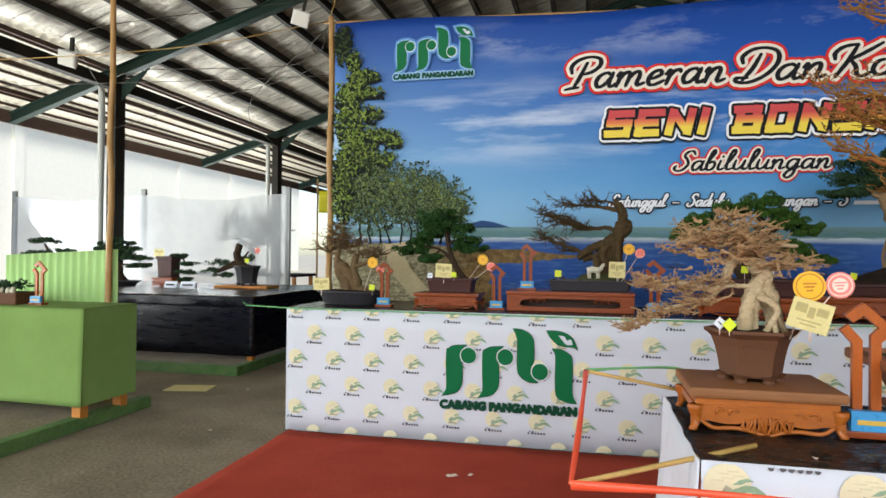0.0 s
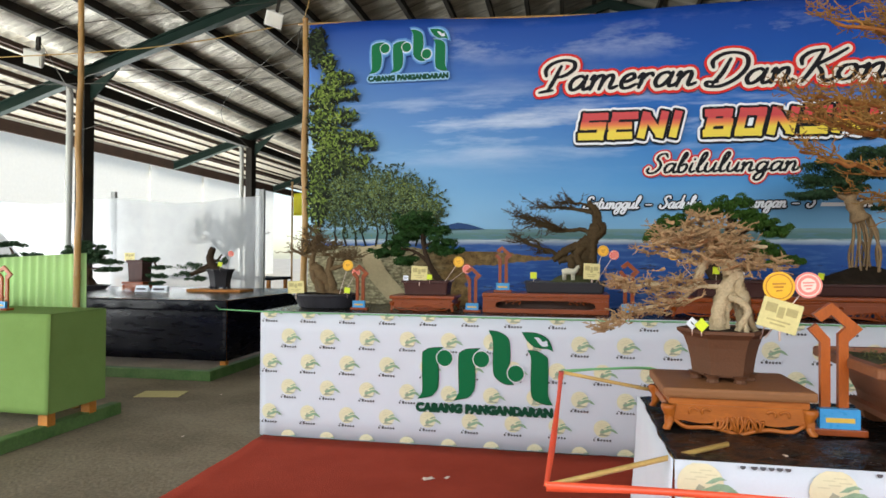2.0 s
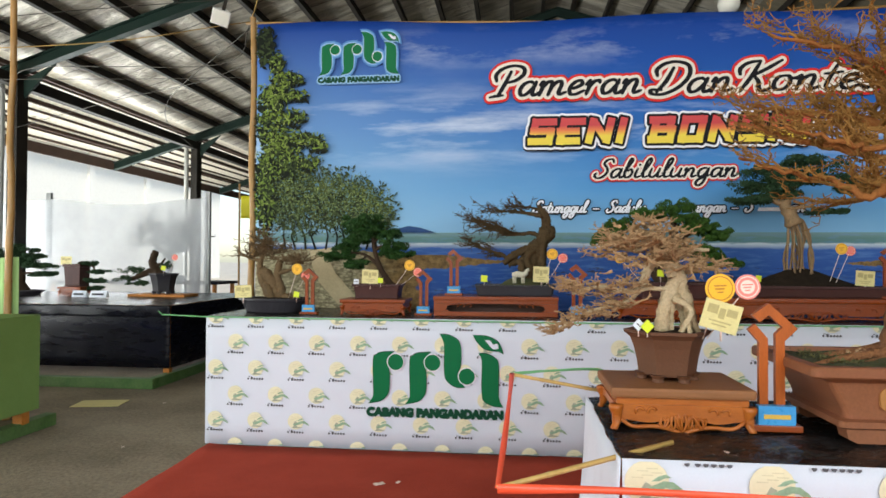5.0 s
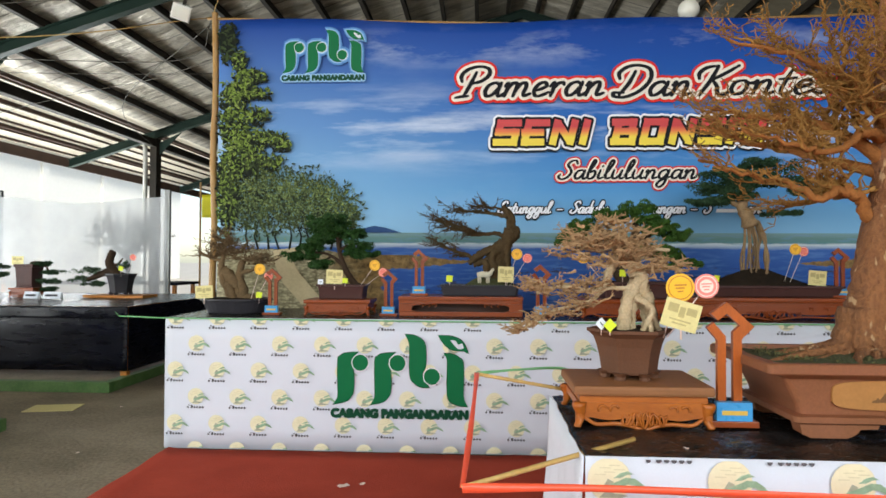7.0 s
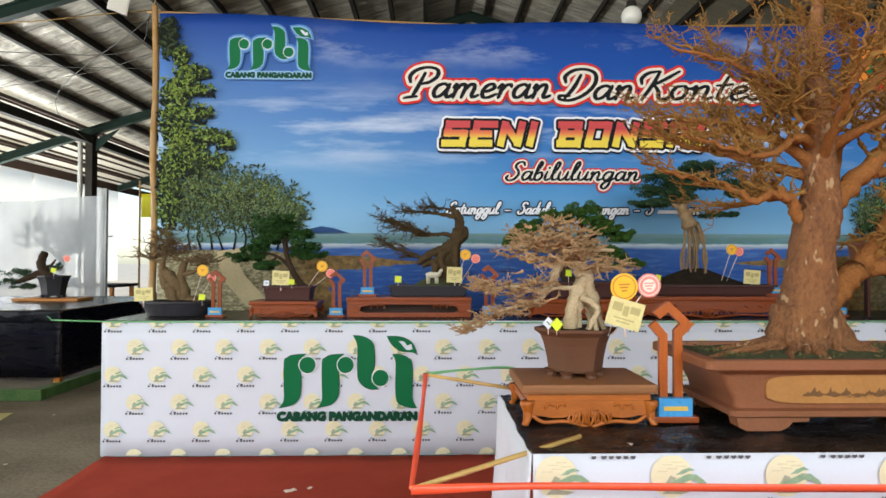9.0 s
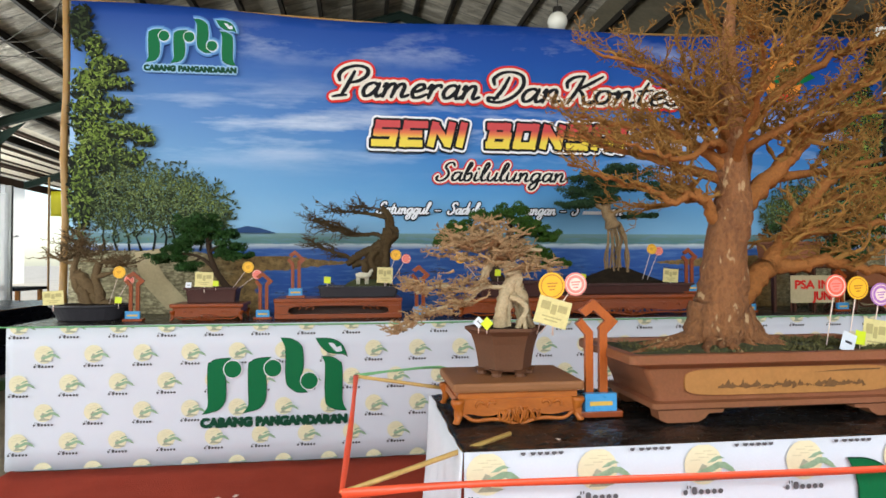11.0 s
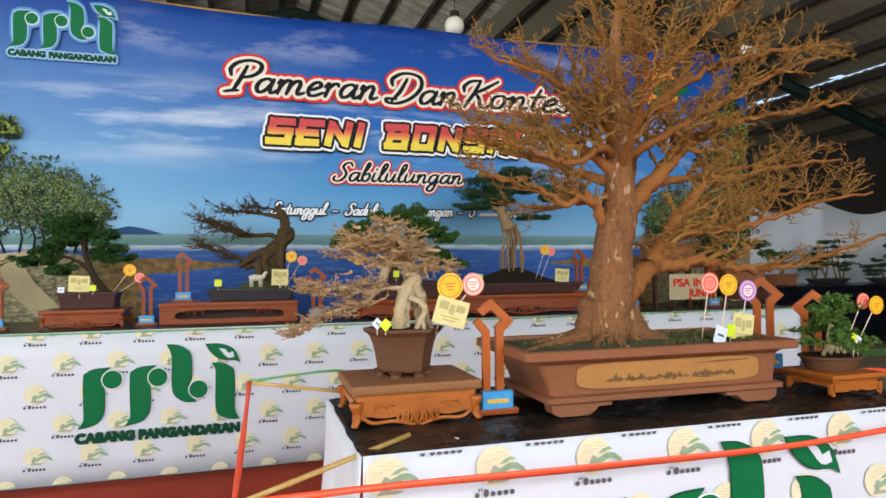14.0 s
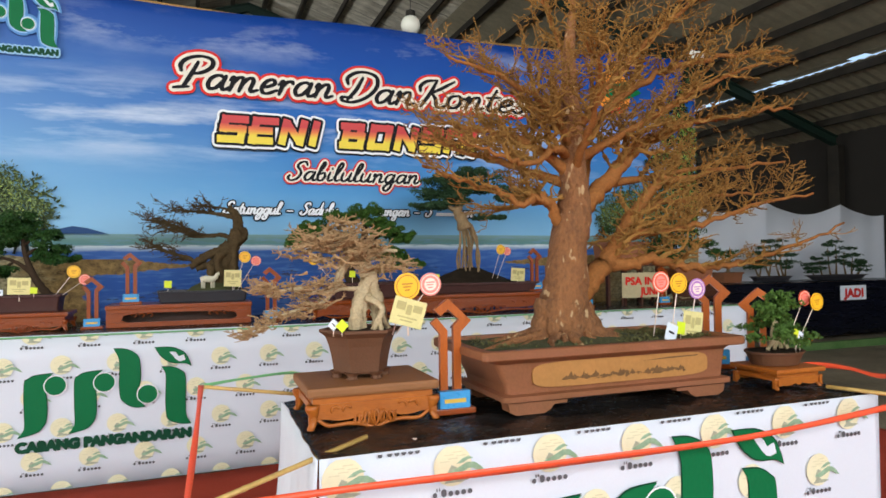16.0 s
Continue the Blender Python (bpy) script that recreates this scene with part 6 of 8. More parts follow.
def small_tree():
    rng = np.random.default_rng(4)
    ox, oz = 0.525, FZ + 0.136
    P = lambda x, z, y=0.0: (x - ox, y - 0.02, z - oz)
    trunk_part(small, [
        ([P(0.5, 1.14, -0.01), P(0.498, 1.19, -0.03), P(0.506, 1.25, -0.02), P(0.535, 1.3), P(0.555, 1.345), P(0.55, 1.375)], 0.024, 0.024),
        ([P(0.53, 1.14, 0.0), P(0.522, 1.19, -0.01), P(0.525, 1.24, -0.01), P(0.545, 1.29)], 0.017, 0.022),
        ([P(0.607, 1.14), P(0.602, 1.2, 0.01), P(0.585, 1.265, 0.0), P(0.568, 1.31), P(0.56, 1.36)], 0.014, 0.026),
        ([P(0.55, 1.145, -0.04), P(0.567, 1.188, -0.055), P(0.588, 1.23, -0.05), P(0.567, 1.259, -0.04), P(0.531, 1.274, -0.03)], 0.011, 0.011),
        ([P(0.58, 1.145, 0.03), P(0.585, 1.2, 0.03), P(0.57, 1.26, 0.02), P(0.56, 1.32)], 0.012, 0.02),
        ([P(0.625, 1.145, -0.01), P(0.612, 1.17, -0.03), P(0.59, 1.21, -0.045)], 0.012, 0.009),
        ([P(0.575, 1.15, -0.05), P(0.58, 1.165, -0.06), P(0.575, 1.2, -0.055)], 0.01, 0.008),
        ([P(0.552, 1.355), P(0.535, 1.385), P(0.5, 1.41), P(0.475, 1.445), P(0.44, 1.475)], 0.033, 0.012),
        ([P(0.53, 1.39), P(0.56, 1.42), P(0.6, 1.44), P(0.66, 1.44)], 0.02, 0.005),
        ([P(0.54, 1.385), P(0.59, 1.368), P(0.634, 1.368)], 0.017, 0.005),
        ([P(0.49, 1.41), P(0.455, 1.375), P(0.441, 1.33), P(0.42, 1.305), P(0.374, 1.297), P(0.29, 1.312), P(0.2, 1.286)], 0.019, 0.005),
        ([P(0.53, 1.31, -0.01), P(0.488, 1.306, -0.01), P(0.44, 1.305), P(0.4, 1.27), P(0.359, 1.25), P(0.282, 1.233), P(0.214, 1.203), P(0.14, 1.15)], 0.009, 0.004),
        ([P(0.47, 1.45), P(0.4, 1.44), P(0.33, 1.455)], 0.012, 0.004),
        ([P(0.45, 1.47), P(0.47, 1.51), P(0.45, 1.53)], 0.011, 0.004),
    ], "bark_pale", 10, rng, 0.26)
    fine = Tubes()
    for x0, z0, n, L in ((0.5, 1.44, 16, 0.11), (0.42, 1.455, 22, 0.12), (0.34, 1.45, 18, 0.09), (0.57, 1.42, 18, 0.11), (0.64, 1.385, 12, 0.08), (0.45, 1.49, 18, 0.1), (0.52, 1.48, 12, 0.09), (0.38, 1.4, 8, 0.08), (0.47, 1.525, 12, 0.08), (0.55, 1.475, 10, 0.08), (0.39, 1.495, 12, 0.08)):
        for _ in range(n):
            a = rng.uniform(0, 2 * math.pi)
            w = (math.cos(a), 0.8 * math.sin(a), rng.uniform(-0.35, 0.4))
            crook(fine, rng, P(x0 + rng.uniform(-0.05, 0.05), z0 + rng.uniform(-0.04, 0.03), rng.uniform(-0.06, 0.06)), w, L * rng.uniform(0.5, 1.15), 0.0064, 2, 0.016, 0.4, 0.06, 0.0013)
    for _ in range(46):
        a = rng.uniform(0, 2 * math.pi)
        x = rng.uniform(0.2, 0.42)
        crook(fine, rng, P(x, 1.3 + rng.uniform(-0.015, 0.025), rng.uniform(-0.05, 0.05)), (math.cos(a) - 0.3, 0.8 * math.sin(a), rng.uniform(-0.1, 0.2)), rng.uniform(0.05, 0.1), 0.0046, 2, 0.015, 0.4, 0.05, 0.0013)
    for u in np.linspace(0, 1, 64):
        x, z = 0.42 - 0.3 * u, 1.25 - 0.11 * u ** 1.6
        a = rng.uniform(0, 2 * math.pi)
        crook(fine, rng, P(x, z + rng.uniform(-0.01, 0.02), rng.uniform(-0.02, 0.02)), (math.cos(a) - 0.3, 0.8 * math.sin(a), rng.uniform(-0.1, 0.35)), rng.uniform(0.04, 0.08), 0.0046, 2, 0.015, 0.45, 0.06, 0.0013)
    tw = fine.part("twig_mass", "twig_tan", small, "tangle of fine tan twigs", False)
    tw["kind"] = "stuff"


small_tree()
PS = FZ + 0.136 + 0.165
medal(0.668, 2.2, 1.313, 0.047, (0.625, 2.24, PS), "medal_gold", "yellow round award card on a stick in a brown pot")
medal(0.757, 2.21, 1.318, 0.041, (0.64, 2.25, PS), "medal_pink", "pink round award card on a stick in a brown pot")
certificate(0.668, 2.19, 1.222, 0.12, 0.095, 16, PS - 0.01)
note(0.408, 2.2, 1.19, 0.03, "card_white", PS)
note(0.435, 2.19, 1.186, 0.033, "card_neon", PS)
trophy(0.83, 2.2, FZ, 0.405)

# ---- small leafy tree at the table's end, and trophies behind ----
stand(2.29, 2.125, FZ, 0.27, 0.25, 0.085, "wood_honey", "small orange teak stand with turned legs", carved=False)
leafy = thing("bonsai_tree", 2.285, 2.13, FZ + 0.086, "small leafy green bonsai in a shallow brown pot", "bonsai")
oval_pot(leafy, 0.13, 0.1, 0.058, "pot_brown")
trunk_part(leafy, [([(0.026 * q, -0.02 * (q % 2), 0.065), (0.014 * q + 0.01, -0.01, 0.1), (0.006 * q + 0.01, 0, 0.15), (0.012 - 0.008 * q, 0, 0.23)], 0.008, 0.007) for q in (-2.6, -1.7, -0.9, 0, 0.8, 1.6, 2.5)], "bark_pale", 8)
rng = np.random.default_rng(33)
pads = []
for k in range(26):
    h = rng.uniform(0.0, 1.0)
    wide = 0.14 * (1.05 - h) + 0.03
    pads.append(((0.02 + rng.uniform(-1.1, 0.9) * wide - 0.02 * (1 - h), rng.uniform(-0.8, 0.8) * wide, 0.105 + 0.19 * h), (0.038, 0.036, 0.011)))
crown_part(leafy, pads, 210, 0.018, "leaf_moss", 3)
medal(2.49, 2.09, 1.205, 0.038, (2.365, 2.1, FZ + 0.15), "medal_gold", "yellow round award card on a stick by the leafy tree")
medal(2.455, 2.12, 1.22, 0.034, (2.355, 2.14, FZ + 0.15), "medal_red", "salmon red round award card behind the yellow one")
note(2.355, 2.06, 1.065, 0.038, "card_white", FZ + 0.15, 30)
note(2.32, 2.05, 1.08, 0.033, "card_neon", FZ + 0.15, 20)
trophy(2.36, 2.56, FZ, 0.46, turn=-25)
trophy(2.42, 2.345, FZ, 0.4, turn=-30, flip=-1)


# ---- sticks and barrier tape ----
def rod(name, a, b, r, material, label):
    ob = thing(name, *a, label, "stick")
    t = Tubes()
    d = np.array(b) - np.array(a)
    t.add([d * k for k in (0, 0.3, 0.32, 0.34, 0.7, 0.72, 0.74, 1)], [r, r, r * 1.2, r, r, r * 1.2, r, r], 8)
    t.part("culm", material, ob)


rod("bamboo_stick", (0.46, 1.96, FZ + 0.012), (-0.045, 1.75, 0.79), 0.0075, "bamboo_rod", "split bamboo stick poking out from the table's front corner")
rod("bamboo_stick", (0.42, 2.61, FZ + 0.015), (-0.01, 2.58, 0.95), 0.007, "bamboo_rod", "thin bamboo stick poking out from the table's back corner")
rod("bamboo_stick", (2.36, 1.95, FZ + 0.014), (2.475, 1.735, FZ + 0.008), 0.008, "bamboo_rod", "thin bamboo stick poking out from the table's far end")


def tape(points, w, material, label, twist=0.0):
    """A flat plastic ribbon, standing on edge, with slight sag and flutter."""
    path = spline(points, 10)
    bm = bmesh.new()
    prev = None
    for i, p in enumerate(path):
        a = twist * i / len(path) + 0.35 * math.sin(i * 0.23)
        k = w * (0.85 + 0.15 * math.cos(i * 0.31)) / 2
        o = np.array((0.0, math.sin(a) * k, math.cos(a) * k))
        d = unit(path[min(i + 1, len(path) - 1)] - path[max(i - 1, 0)])
        if abs(d[1]) > 0.8:
            o = np.array((math.cos(a) * k, 0.0, math.sin(a) * k * 0.4))
        row = [bm.verts.new(p + o), bm.verts.new(p + o * 0.1 + np.array((0, -0.002, 0))), bm.verts.new(p - o)]
        if prev:
            bm.faces.new((prev[0], row[0], row[1], prev[1]))
            bm.faces.new((prev[1], row[1], row[2], prev[2]))
        prev = row
    ob = part("barrier_tape", bm, material, None, "", True)
    return tagged(solidify(ob, 0.0008), label, "tape")


tape([(-0.01, 2.58, 0.955), (-0.018, 2.3, 0.91), (-0.032, 2.0, 0.84), (-0.045, 1.75, 0.79)], 0.02, "tape_red", "orange-red barrier tape stretched between two bamboo stick ends")
tape([(-0.045, 1.745, 0.79), (0.3, 1.735, 0.802), (1.0, 1.725, 0.795), (1.8, 1.72, 0.8), (2.85, 1.74, 0.86)], 0.026, "tape_red", "orange-red barrier tape running along the table's front")
tape([(2.47, 2.42, FZ + 0.012), (2.62, 2.38, 0.874), (2.86, 2.4, 0.862), (3.3, 2.56, 0.79), (3.9, 2.8, 0.665), (5.2, 3.5, 0.5)], 0.03, "tape_red", "orange-red barrier tape running back from the table's end")
tape([(-0.0, 2.6, 0.95), (0.15, 2.66, 0.955), (0.35, 2.7, 0.955), (0.42, 2.68, 0.9)], 0.013, "tape_green", "green plastic tape tied to the bamboo stick")


# ---- trees and trophies on the long back table ----
def bare_tree():
    ob = thing("bonsai_tree", -1.965, 5.1, BZ + 0.004, "bare bonsai with thick grey trunk in a dark oval pot", "bonsai")
    oval_pot(ob, 0.285, 0.2, 0.115, "pot_dark")
    rng = np.random.default_rng(21)
    trunk_part(ob, [
        ([(0.03, 0, 0.09), (0.01, 0, 0.18), (-0.05, 0, 0.28), (-0.12, 0, 0.34)], 0.075, 0.045),
        ([(0.05, -0.02, 0.1), (0.06, -0.02, 0.2), (0.02, 0, 0.3), (0.05, 0, 0.42)], 0.05, 0.024),
        ([(-0.05, 0, 0.1), (-0.06, 0, 0.18), (-0.1, -0.02, 0.26), (-0.13, 0, 0.36), (-0.11, 0, 0.46), (-0.13, 0, 0.56)], 0.045, 0.016),
        ([(0.08, -0.03, 0.1), (0.15, -0.04, 0.12), (0.2, -0.02, 0.09)], 0.05, 0.02),
        ([(0.0, -0.06, 0.09), (-0.02, -0.06, 0.17), (-0.06, -0.03, 0.24)], 0.035, 0.03),
        ([(0.04, 0, 0.32), (0.14, 0, 0.35), (0.26, 0, 0.42)], 0.022, 0.007),
        ([(-0.12, 0, 0.42), (-0.22, 0, 0.44), (-0.32, 0, 0.5)], 0.016, 0.006),
    ], "bark_grey", 10, rng, 0.24)
    fine = Tubes()
    for x, z, n in ((-0.12, 0.5, 12), (-0.2, 0.45, 10), (0.06, 0.42, 11), (0.2, 0.4, 9), (-0.05, 0.55, 10), (0.0, 0.48, 9)):
        for _ in range(n):
            a = rng.uniform(0, 2 * math.pi)
            crook(fine, rng, (x, rng.uniform(-0.05, 0.05), z), (1.2 * math.cos(a), 0.6 * math.sin(a), rng.uniform(0.0, 0.5)), rng.uniform(0.12, 0.24), 0.008, 2, 0.034, 0.5, 0.1, 0.002)
    fine.part("twig_mass", "bark_grey", ob, "bare twigs", False)["kind"] = "stuff"
    s = BZ + 0.1
    medal(-1.74, 5.0, 1.33, 0.044, (-1.83, 5.02, s), "medal_gold", "yellow round award card by the bare grey tree")
    medal(-1.67, 5.0, 1.275, 0.036, (-1.8, 5.02, s), "medal_red", "salmon red round award card by the bare grey tree")
    certificate(-2.16, 4.93, 1.15, 0.14, 0.1, -3, s - 0.01)
    note(-1.72, 4.93, 1.13, 0.045, "card_neon", s, 8)


bare_tree()
trophy(-1.61, 4.92, BZ + 0.004, 0.36, "wood_red", label="reddish wooden award trophy with a pale blue plate")
trophy(-0.70, 4.92, BZ + 0.004, 0.35, "wood_red", label="reddish wooden award trophy with a pale blue plate")
stand(-1.1, 5.06, BZ + 0.004, 0.52, 0.34, 0.12, "wood_red", "low carved reddish wooden stand on the long table")


def cloud_tree():
    ob = thing("bonsai_tree", -1.085, 5.07, BZ + 0.125, "cloud-pruned deep green bonsai leaning over a brown pot", "bonsai")
    rect_pot(ob, 0.39, 0.24, 0.115, "pot_maroon", False, flare=0.9)
    trunk_part(ob, [([(0.1, 0, 0.09), (0.085, 0, 0.12), (0.023, 0, 0.22), (-0.02, 0, 0.327), (-0.049, 0, 0.447), (-0.043, 0, 0.57)], 0.036, 0.01), ([(0.0, 0, 0.26), (-0.07, 0, 0.32), (-0.146, 0, 0.357), (-0.28, 0, 0.37)], 0.018, 0.006), ([(-0.03, 0, 0.38), (0.03, 0, 0.42), (0.12, 0, 0.39)], 0.014, 0.005), ([(-0.05, 0, 0.44), (0.0, 0, 0.48), (0.06, 0, 0.5)], 0.01, 0.004), ([(-0.1, 0, 0.34), (-0.16, 0, 0.29), (-0.2, 0, 0.27)], 0.01, 0.004), ([(0.11, 0, 0.1), (0.16, -0.03, 0.1)], 0.03, 0.01)], "bark_dark")
    crown_part(ob, [((-0.12, 0, 0.605), (0.13, 0.12, 0.06)), ((-0.161, 0, 0.548), (0.12, 0.12, 0.055)), ((-0.05, 0, 0.56), (0.09, 0.1, 0.05)), ((-0.12, 0, 0.5), (0.09, 0.1, 0.045)), ((-0.21, 0, 0.455), (0.1, 0.1, 0.04)), ((-0.285, 0, 0.41), (0.11, 0.1, 0.045)), ((-0.37, 0, 0.325), (0.09, 0.09, 0.04)), ((-0.29, 0, 0.345), (0.09, 0.09, 0.035)), ((-0.19, 0, 0.265), (0.11, 0.09, 0.04)), ((0.05, 0, 0.505), (0.1, 0.1, 0.045)), ((0.11, 0, 0.415), (0.1, 0.1, 0.05)), ((0.17, 0, 0.345), (0.1, 0.09, 0.04)), ((0.08, 0, 0.36), (0.07, 0.08, 0.035))], 2800, 0.0145, "leaf_deep", 8)
    s = BZ + 0.23
    medal(-0.82, 4.98, 1.365, 0.042, (-0.95, 5.0, s), "medal_gold", "yellow round award card by the cloud-pruned tree")
    medal(-0.755, 4.98, 1.31, 0.036, (-0.92, 5.0, s), "medal_red", "salmon red round award card by the cloud-pruned tree")
    certificate(-1.13, 4.95, 1.275, 0.13, 0.11, 2, s - 0.02)
    note(-1.24, 4.95, 1.235, 0.04, "card_white", s, 4)
    note(-1.045, 4.94, 1.245, 0.04, "card_neon", s, 6)


cloud_tree()


def altar_stand():
    """A long low table with upturned shoulders and an open slot along its front."""
    ob = thing("display_stand", -0.147, 5.08, BZ + 0.004, "long carved reddish altar stand with a slotted front", "display stand", "display stands")
    w, d, h = 0.95, 0.4, 0.152
    part("top", box(-w / 2, w / 2, -d / 2, d / 2, h - 0.03, h, 0.006), "wood_red", ob)
    for yy in (-1, 1):
        y = yy * (d / 2 - 0.02)
        part("front_rail", box(-w / 2 + 0.01, w / 2 - 0.01, y - 0.012, y + 0.012, 0.0, 0.035, 0.004), "wood_red", ob)
        part("upper_rail", box(-w / 2 + 0.01, w / 2 - 0.01, y - 0.01, y + 0.01, h - 0.055, h - 0.0302), "wood_red", ob)
        for xx in (-1, 1):
            bm = slab([(xx * a, b) for a, b in ((w / 2 - 0.01, 0.036), (w / 2 - 0.01, h - 0.056), (w / 2 - 0.17, h - 0.056), (w / 2 - 0.11, h - 0.075), (w / 2 - 0.1, 0.05), (w / 2 - 0.13, 0.036))], y - 0.011, y + 0.011)
            part("shoulder", bm, "wood_red", ob)
            if yy < 0:
                for k in range(3):
                    t = Tubes()
                    t.add([(xx * (0.2 + 0.05 * k + 0.018 * math.cos(q)), y - 0.004, h - 0.07 + 0.012 * math.sin(q)) for q in np.linspace(0, 4.5, 9)], [0.005] * 9, 5)
                    t.part("carving", "wood_red", ob)
    part("back_panel", box(-w / 2 + 0.02, w / 2 - 0.02, -0.02, 0.0, 0.01, h - 0.04), "wood_dark", ob)
    for xx in (-1, 1):
        part("end_panel", box(xx * (w / 2 - 0.012) - 0.01, xx * (w / 2 - 0.012) + 0.01, -d / 2 + 0.035, d / 2 - 0.035, 0.0, h - 0.031), "wood_red", ob)


altar_stand()
trophy(-0.47, 4.98, BZ + 0.157, 0.36, "wood_red", label="reddish wooden award trophy with a blue plate on an altar stand")


def driftwood_tree():
    z0 = BZ + 0.157
    ob = thing("bonsai_tree", 0.0, 5.1, z0, "windswept bonsai with driftwood trunk in a shallow black tray", "bonsai")
    part("pot", loft([round_rect(0.3 * k, 0.16 * k, z, 0.02) for k, z in ((0.93, 0), (0.96, 0.01), (1.0, 0.07), (1.02, 0.075), (1.02, 0.085), (0.95, 0.085), (0.94, 0.075))]), "pot_dark", ob)
    bm = bmesh.new()
    loft([[(0.08 + 0.2 * k * math.cos(a), 0.13 * k * math.sin(a), z) for a in np.linspace(0, 2 * math.pi, 20, False)] for k, z in ((1.0, 0.078), (0.8, 0.11), (0.4, 0.15), (0.1, 0.165))], bm)
    part("moss_mound", bm, "moss", ob, "mossy mound", True)
    rng = np.random.default_rng(31)
    trunk_part(ob, [
        ([(0.15, 0, 0.09), (0.19, 0, 0.27), (0.19, 0, 0.42), (0.235, 0, 0.54), (0.222, 0, 0.645), (0.18, 0, 0.71)], 0.046, 0.014),
        ([(0.1, 0, 0.1), (0.13, 0.01, 0.25), (0.2, 0.01, 0.38), (0.25, 0, 0.52)], 0.075, 0.05),
        ([(0.21, -0.02, 0.1), (0.215, -0.03, 0.24), (0.22, -0.02, 0.4), (0.25, 0, 0.5)], 0.024, 0.028),
        ([(0.2, 0, 0.46), (0.27, -0.01, 0.46), (0.29, 0, 0.505), (0.25, 0, 0.55), (0.22, 0, 0.58)], 0.03, 0.026),
        ([(0.24, 0, 0.52), (0.26, 0, 0.6), (0.22, 0, 0.68)], 0.026, 0.015),
        ([(0.1, -0.04, 0.09), (0.12, -0.05, 0.2), (0.1, -0.04, 0.3), (0.16, -0.02, 0.38)], 0.03, 0.03),
        ([(-0.09, 0, 0.255), (-0.04, -0.01, 0.29), (0.02, 0, 0.33), (0.11, 0, 0.37), (0.18, 0, 0.42)], 0.022, 0.034),
        ([(-0.05, 0.01, 0.24), (0.03, 0, 0.27), (0.1, 0, 0.3), (0.16, 0, 0.32)], 0.022, 0.036),
        ([(0.05, -0.05, 0.09), (0.06, -0.05, 0.18), (0.04, -0.03, 0.27)], 0.022, 0.03),
        ([(0.19, 0, 0.47), (0.12, 0, 0.49), (0.05, 0, 0.483), (-0.09, 0, 0.482), (-0.16, 0, 0.57), (-0.3, 0, 0.59)], 0.019, 0.005),
        ([(0.21, 0, 0.62), (0.112, 0, 0.644), (-0.013, 0, 0.658), (-0.184, 0, 0.672)], 0.02, 0.005),
        ([(0.05, 0, 0.483), (-0.1, 0, 0.5), (-0.23, 0, 0.529), (-0.3, 0, 0.57)], 0.014, 0.005),
        ([(-0.06, 0, 0.29), (-0.12, 0, 0.33), (-0.229, 0, 0.355), (-0.351, 0, 0.418)], 0.016, 0.005),
        ([(0.2, 0, 0.66), (0.14, 0, 0.69), (0.02, 0, 0.7)], 0.012, 0.004),
    ], "bark_drift", 10, rng, 0.4)
    fine = Tubes()
    for (x0, z_0), (x1, z1), n in (((0.05, 0.483), (-0.3, 0.59), 20), ((0.1, 0.644), (-0.184, 0.672), 16), ((-0.05, 0.49), (-0.3, 0.57), 14), ((-0.08, 0.3), (-0.35, 0.418), 16), ((0.14, 0.69), (0.0, 0.7), 8)):
        for k in range(n):
            u = (k + rng.uniform(0, 1)) / n
            crook(fine, rng, (x0 + (x1 - x0) * u, 0, z_0 + (z1 - z_0) * u), (-0.8, rng.normal(0, 0.5), rng.uniform(-0.2, 0.55)), rng.uniform(0.1, 0.2), 0.0065, 2, 0.026, 0.6, 0.08, 0.002)
    fine.part("twig_mass", "bark_drift", ob, "dark windswept bare twigs", False)["kind"] = "stuff"
    # pale carved animal figurine, one plain shape
    t = Tubes()
    t.add([(-0.055, 0, 0.06), (-0.02, 0, 0.068), (0.03, 0, 0.064), (0.05, 0, 0.075), (0.06, 0, 0.1), (0.075, 0, 0.105)], [0.02, 0.026, 0.024, 0.018, 0.012, 0.014], 8)
    for x in (-0.045, -0.03, 0.02, 0.035):
        t.add([(x, 0.008 if x in (-0.03, 0.035) else -0.008, 0.055), (x, 0.0, 0.0)], [0.009, 0.007], 6)
    f = t.part("figurine", "stone_white", None)
    f.matrix_world = pose(0.035, 4.99, z0 + 0.1, 0, 0, 0)
    tagged(f, "small pale stone figurine of a grazing animal on moss", "figurine")
    medal(0.285, 4.97, 1.455, 0.042, (0.2, 4.99, z0 + 0.08), "medal_gold", "yellow round award card by the driftwood tree")
    medal(0.365, 4.98, 1.425, 0.036, (0.22, 4.99, z0 + 0.08), "medal_red", "salmon red round award card by the driftwood tree")
    certificate(0.2, 4.96, 1.3, 0.12, 0.12, 2, z0 + 0.08)
    note(-0.235, 4.97, 1.265, 0.05, "card_neon", z0 + 0.08, 3)


driftwood_tree()
trophy(0.47, 4.95, BZ + 0.004, 0.4, "wood_red", label="reddish wooden award trophy behind the twiggy tree")
stand(1.27, 5.08, BZ + 0.004, 1.02, 0.42, 0.14, "wood_red", "wide carved reddish wooden stand on the long table")


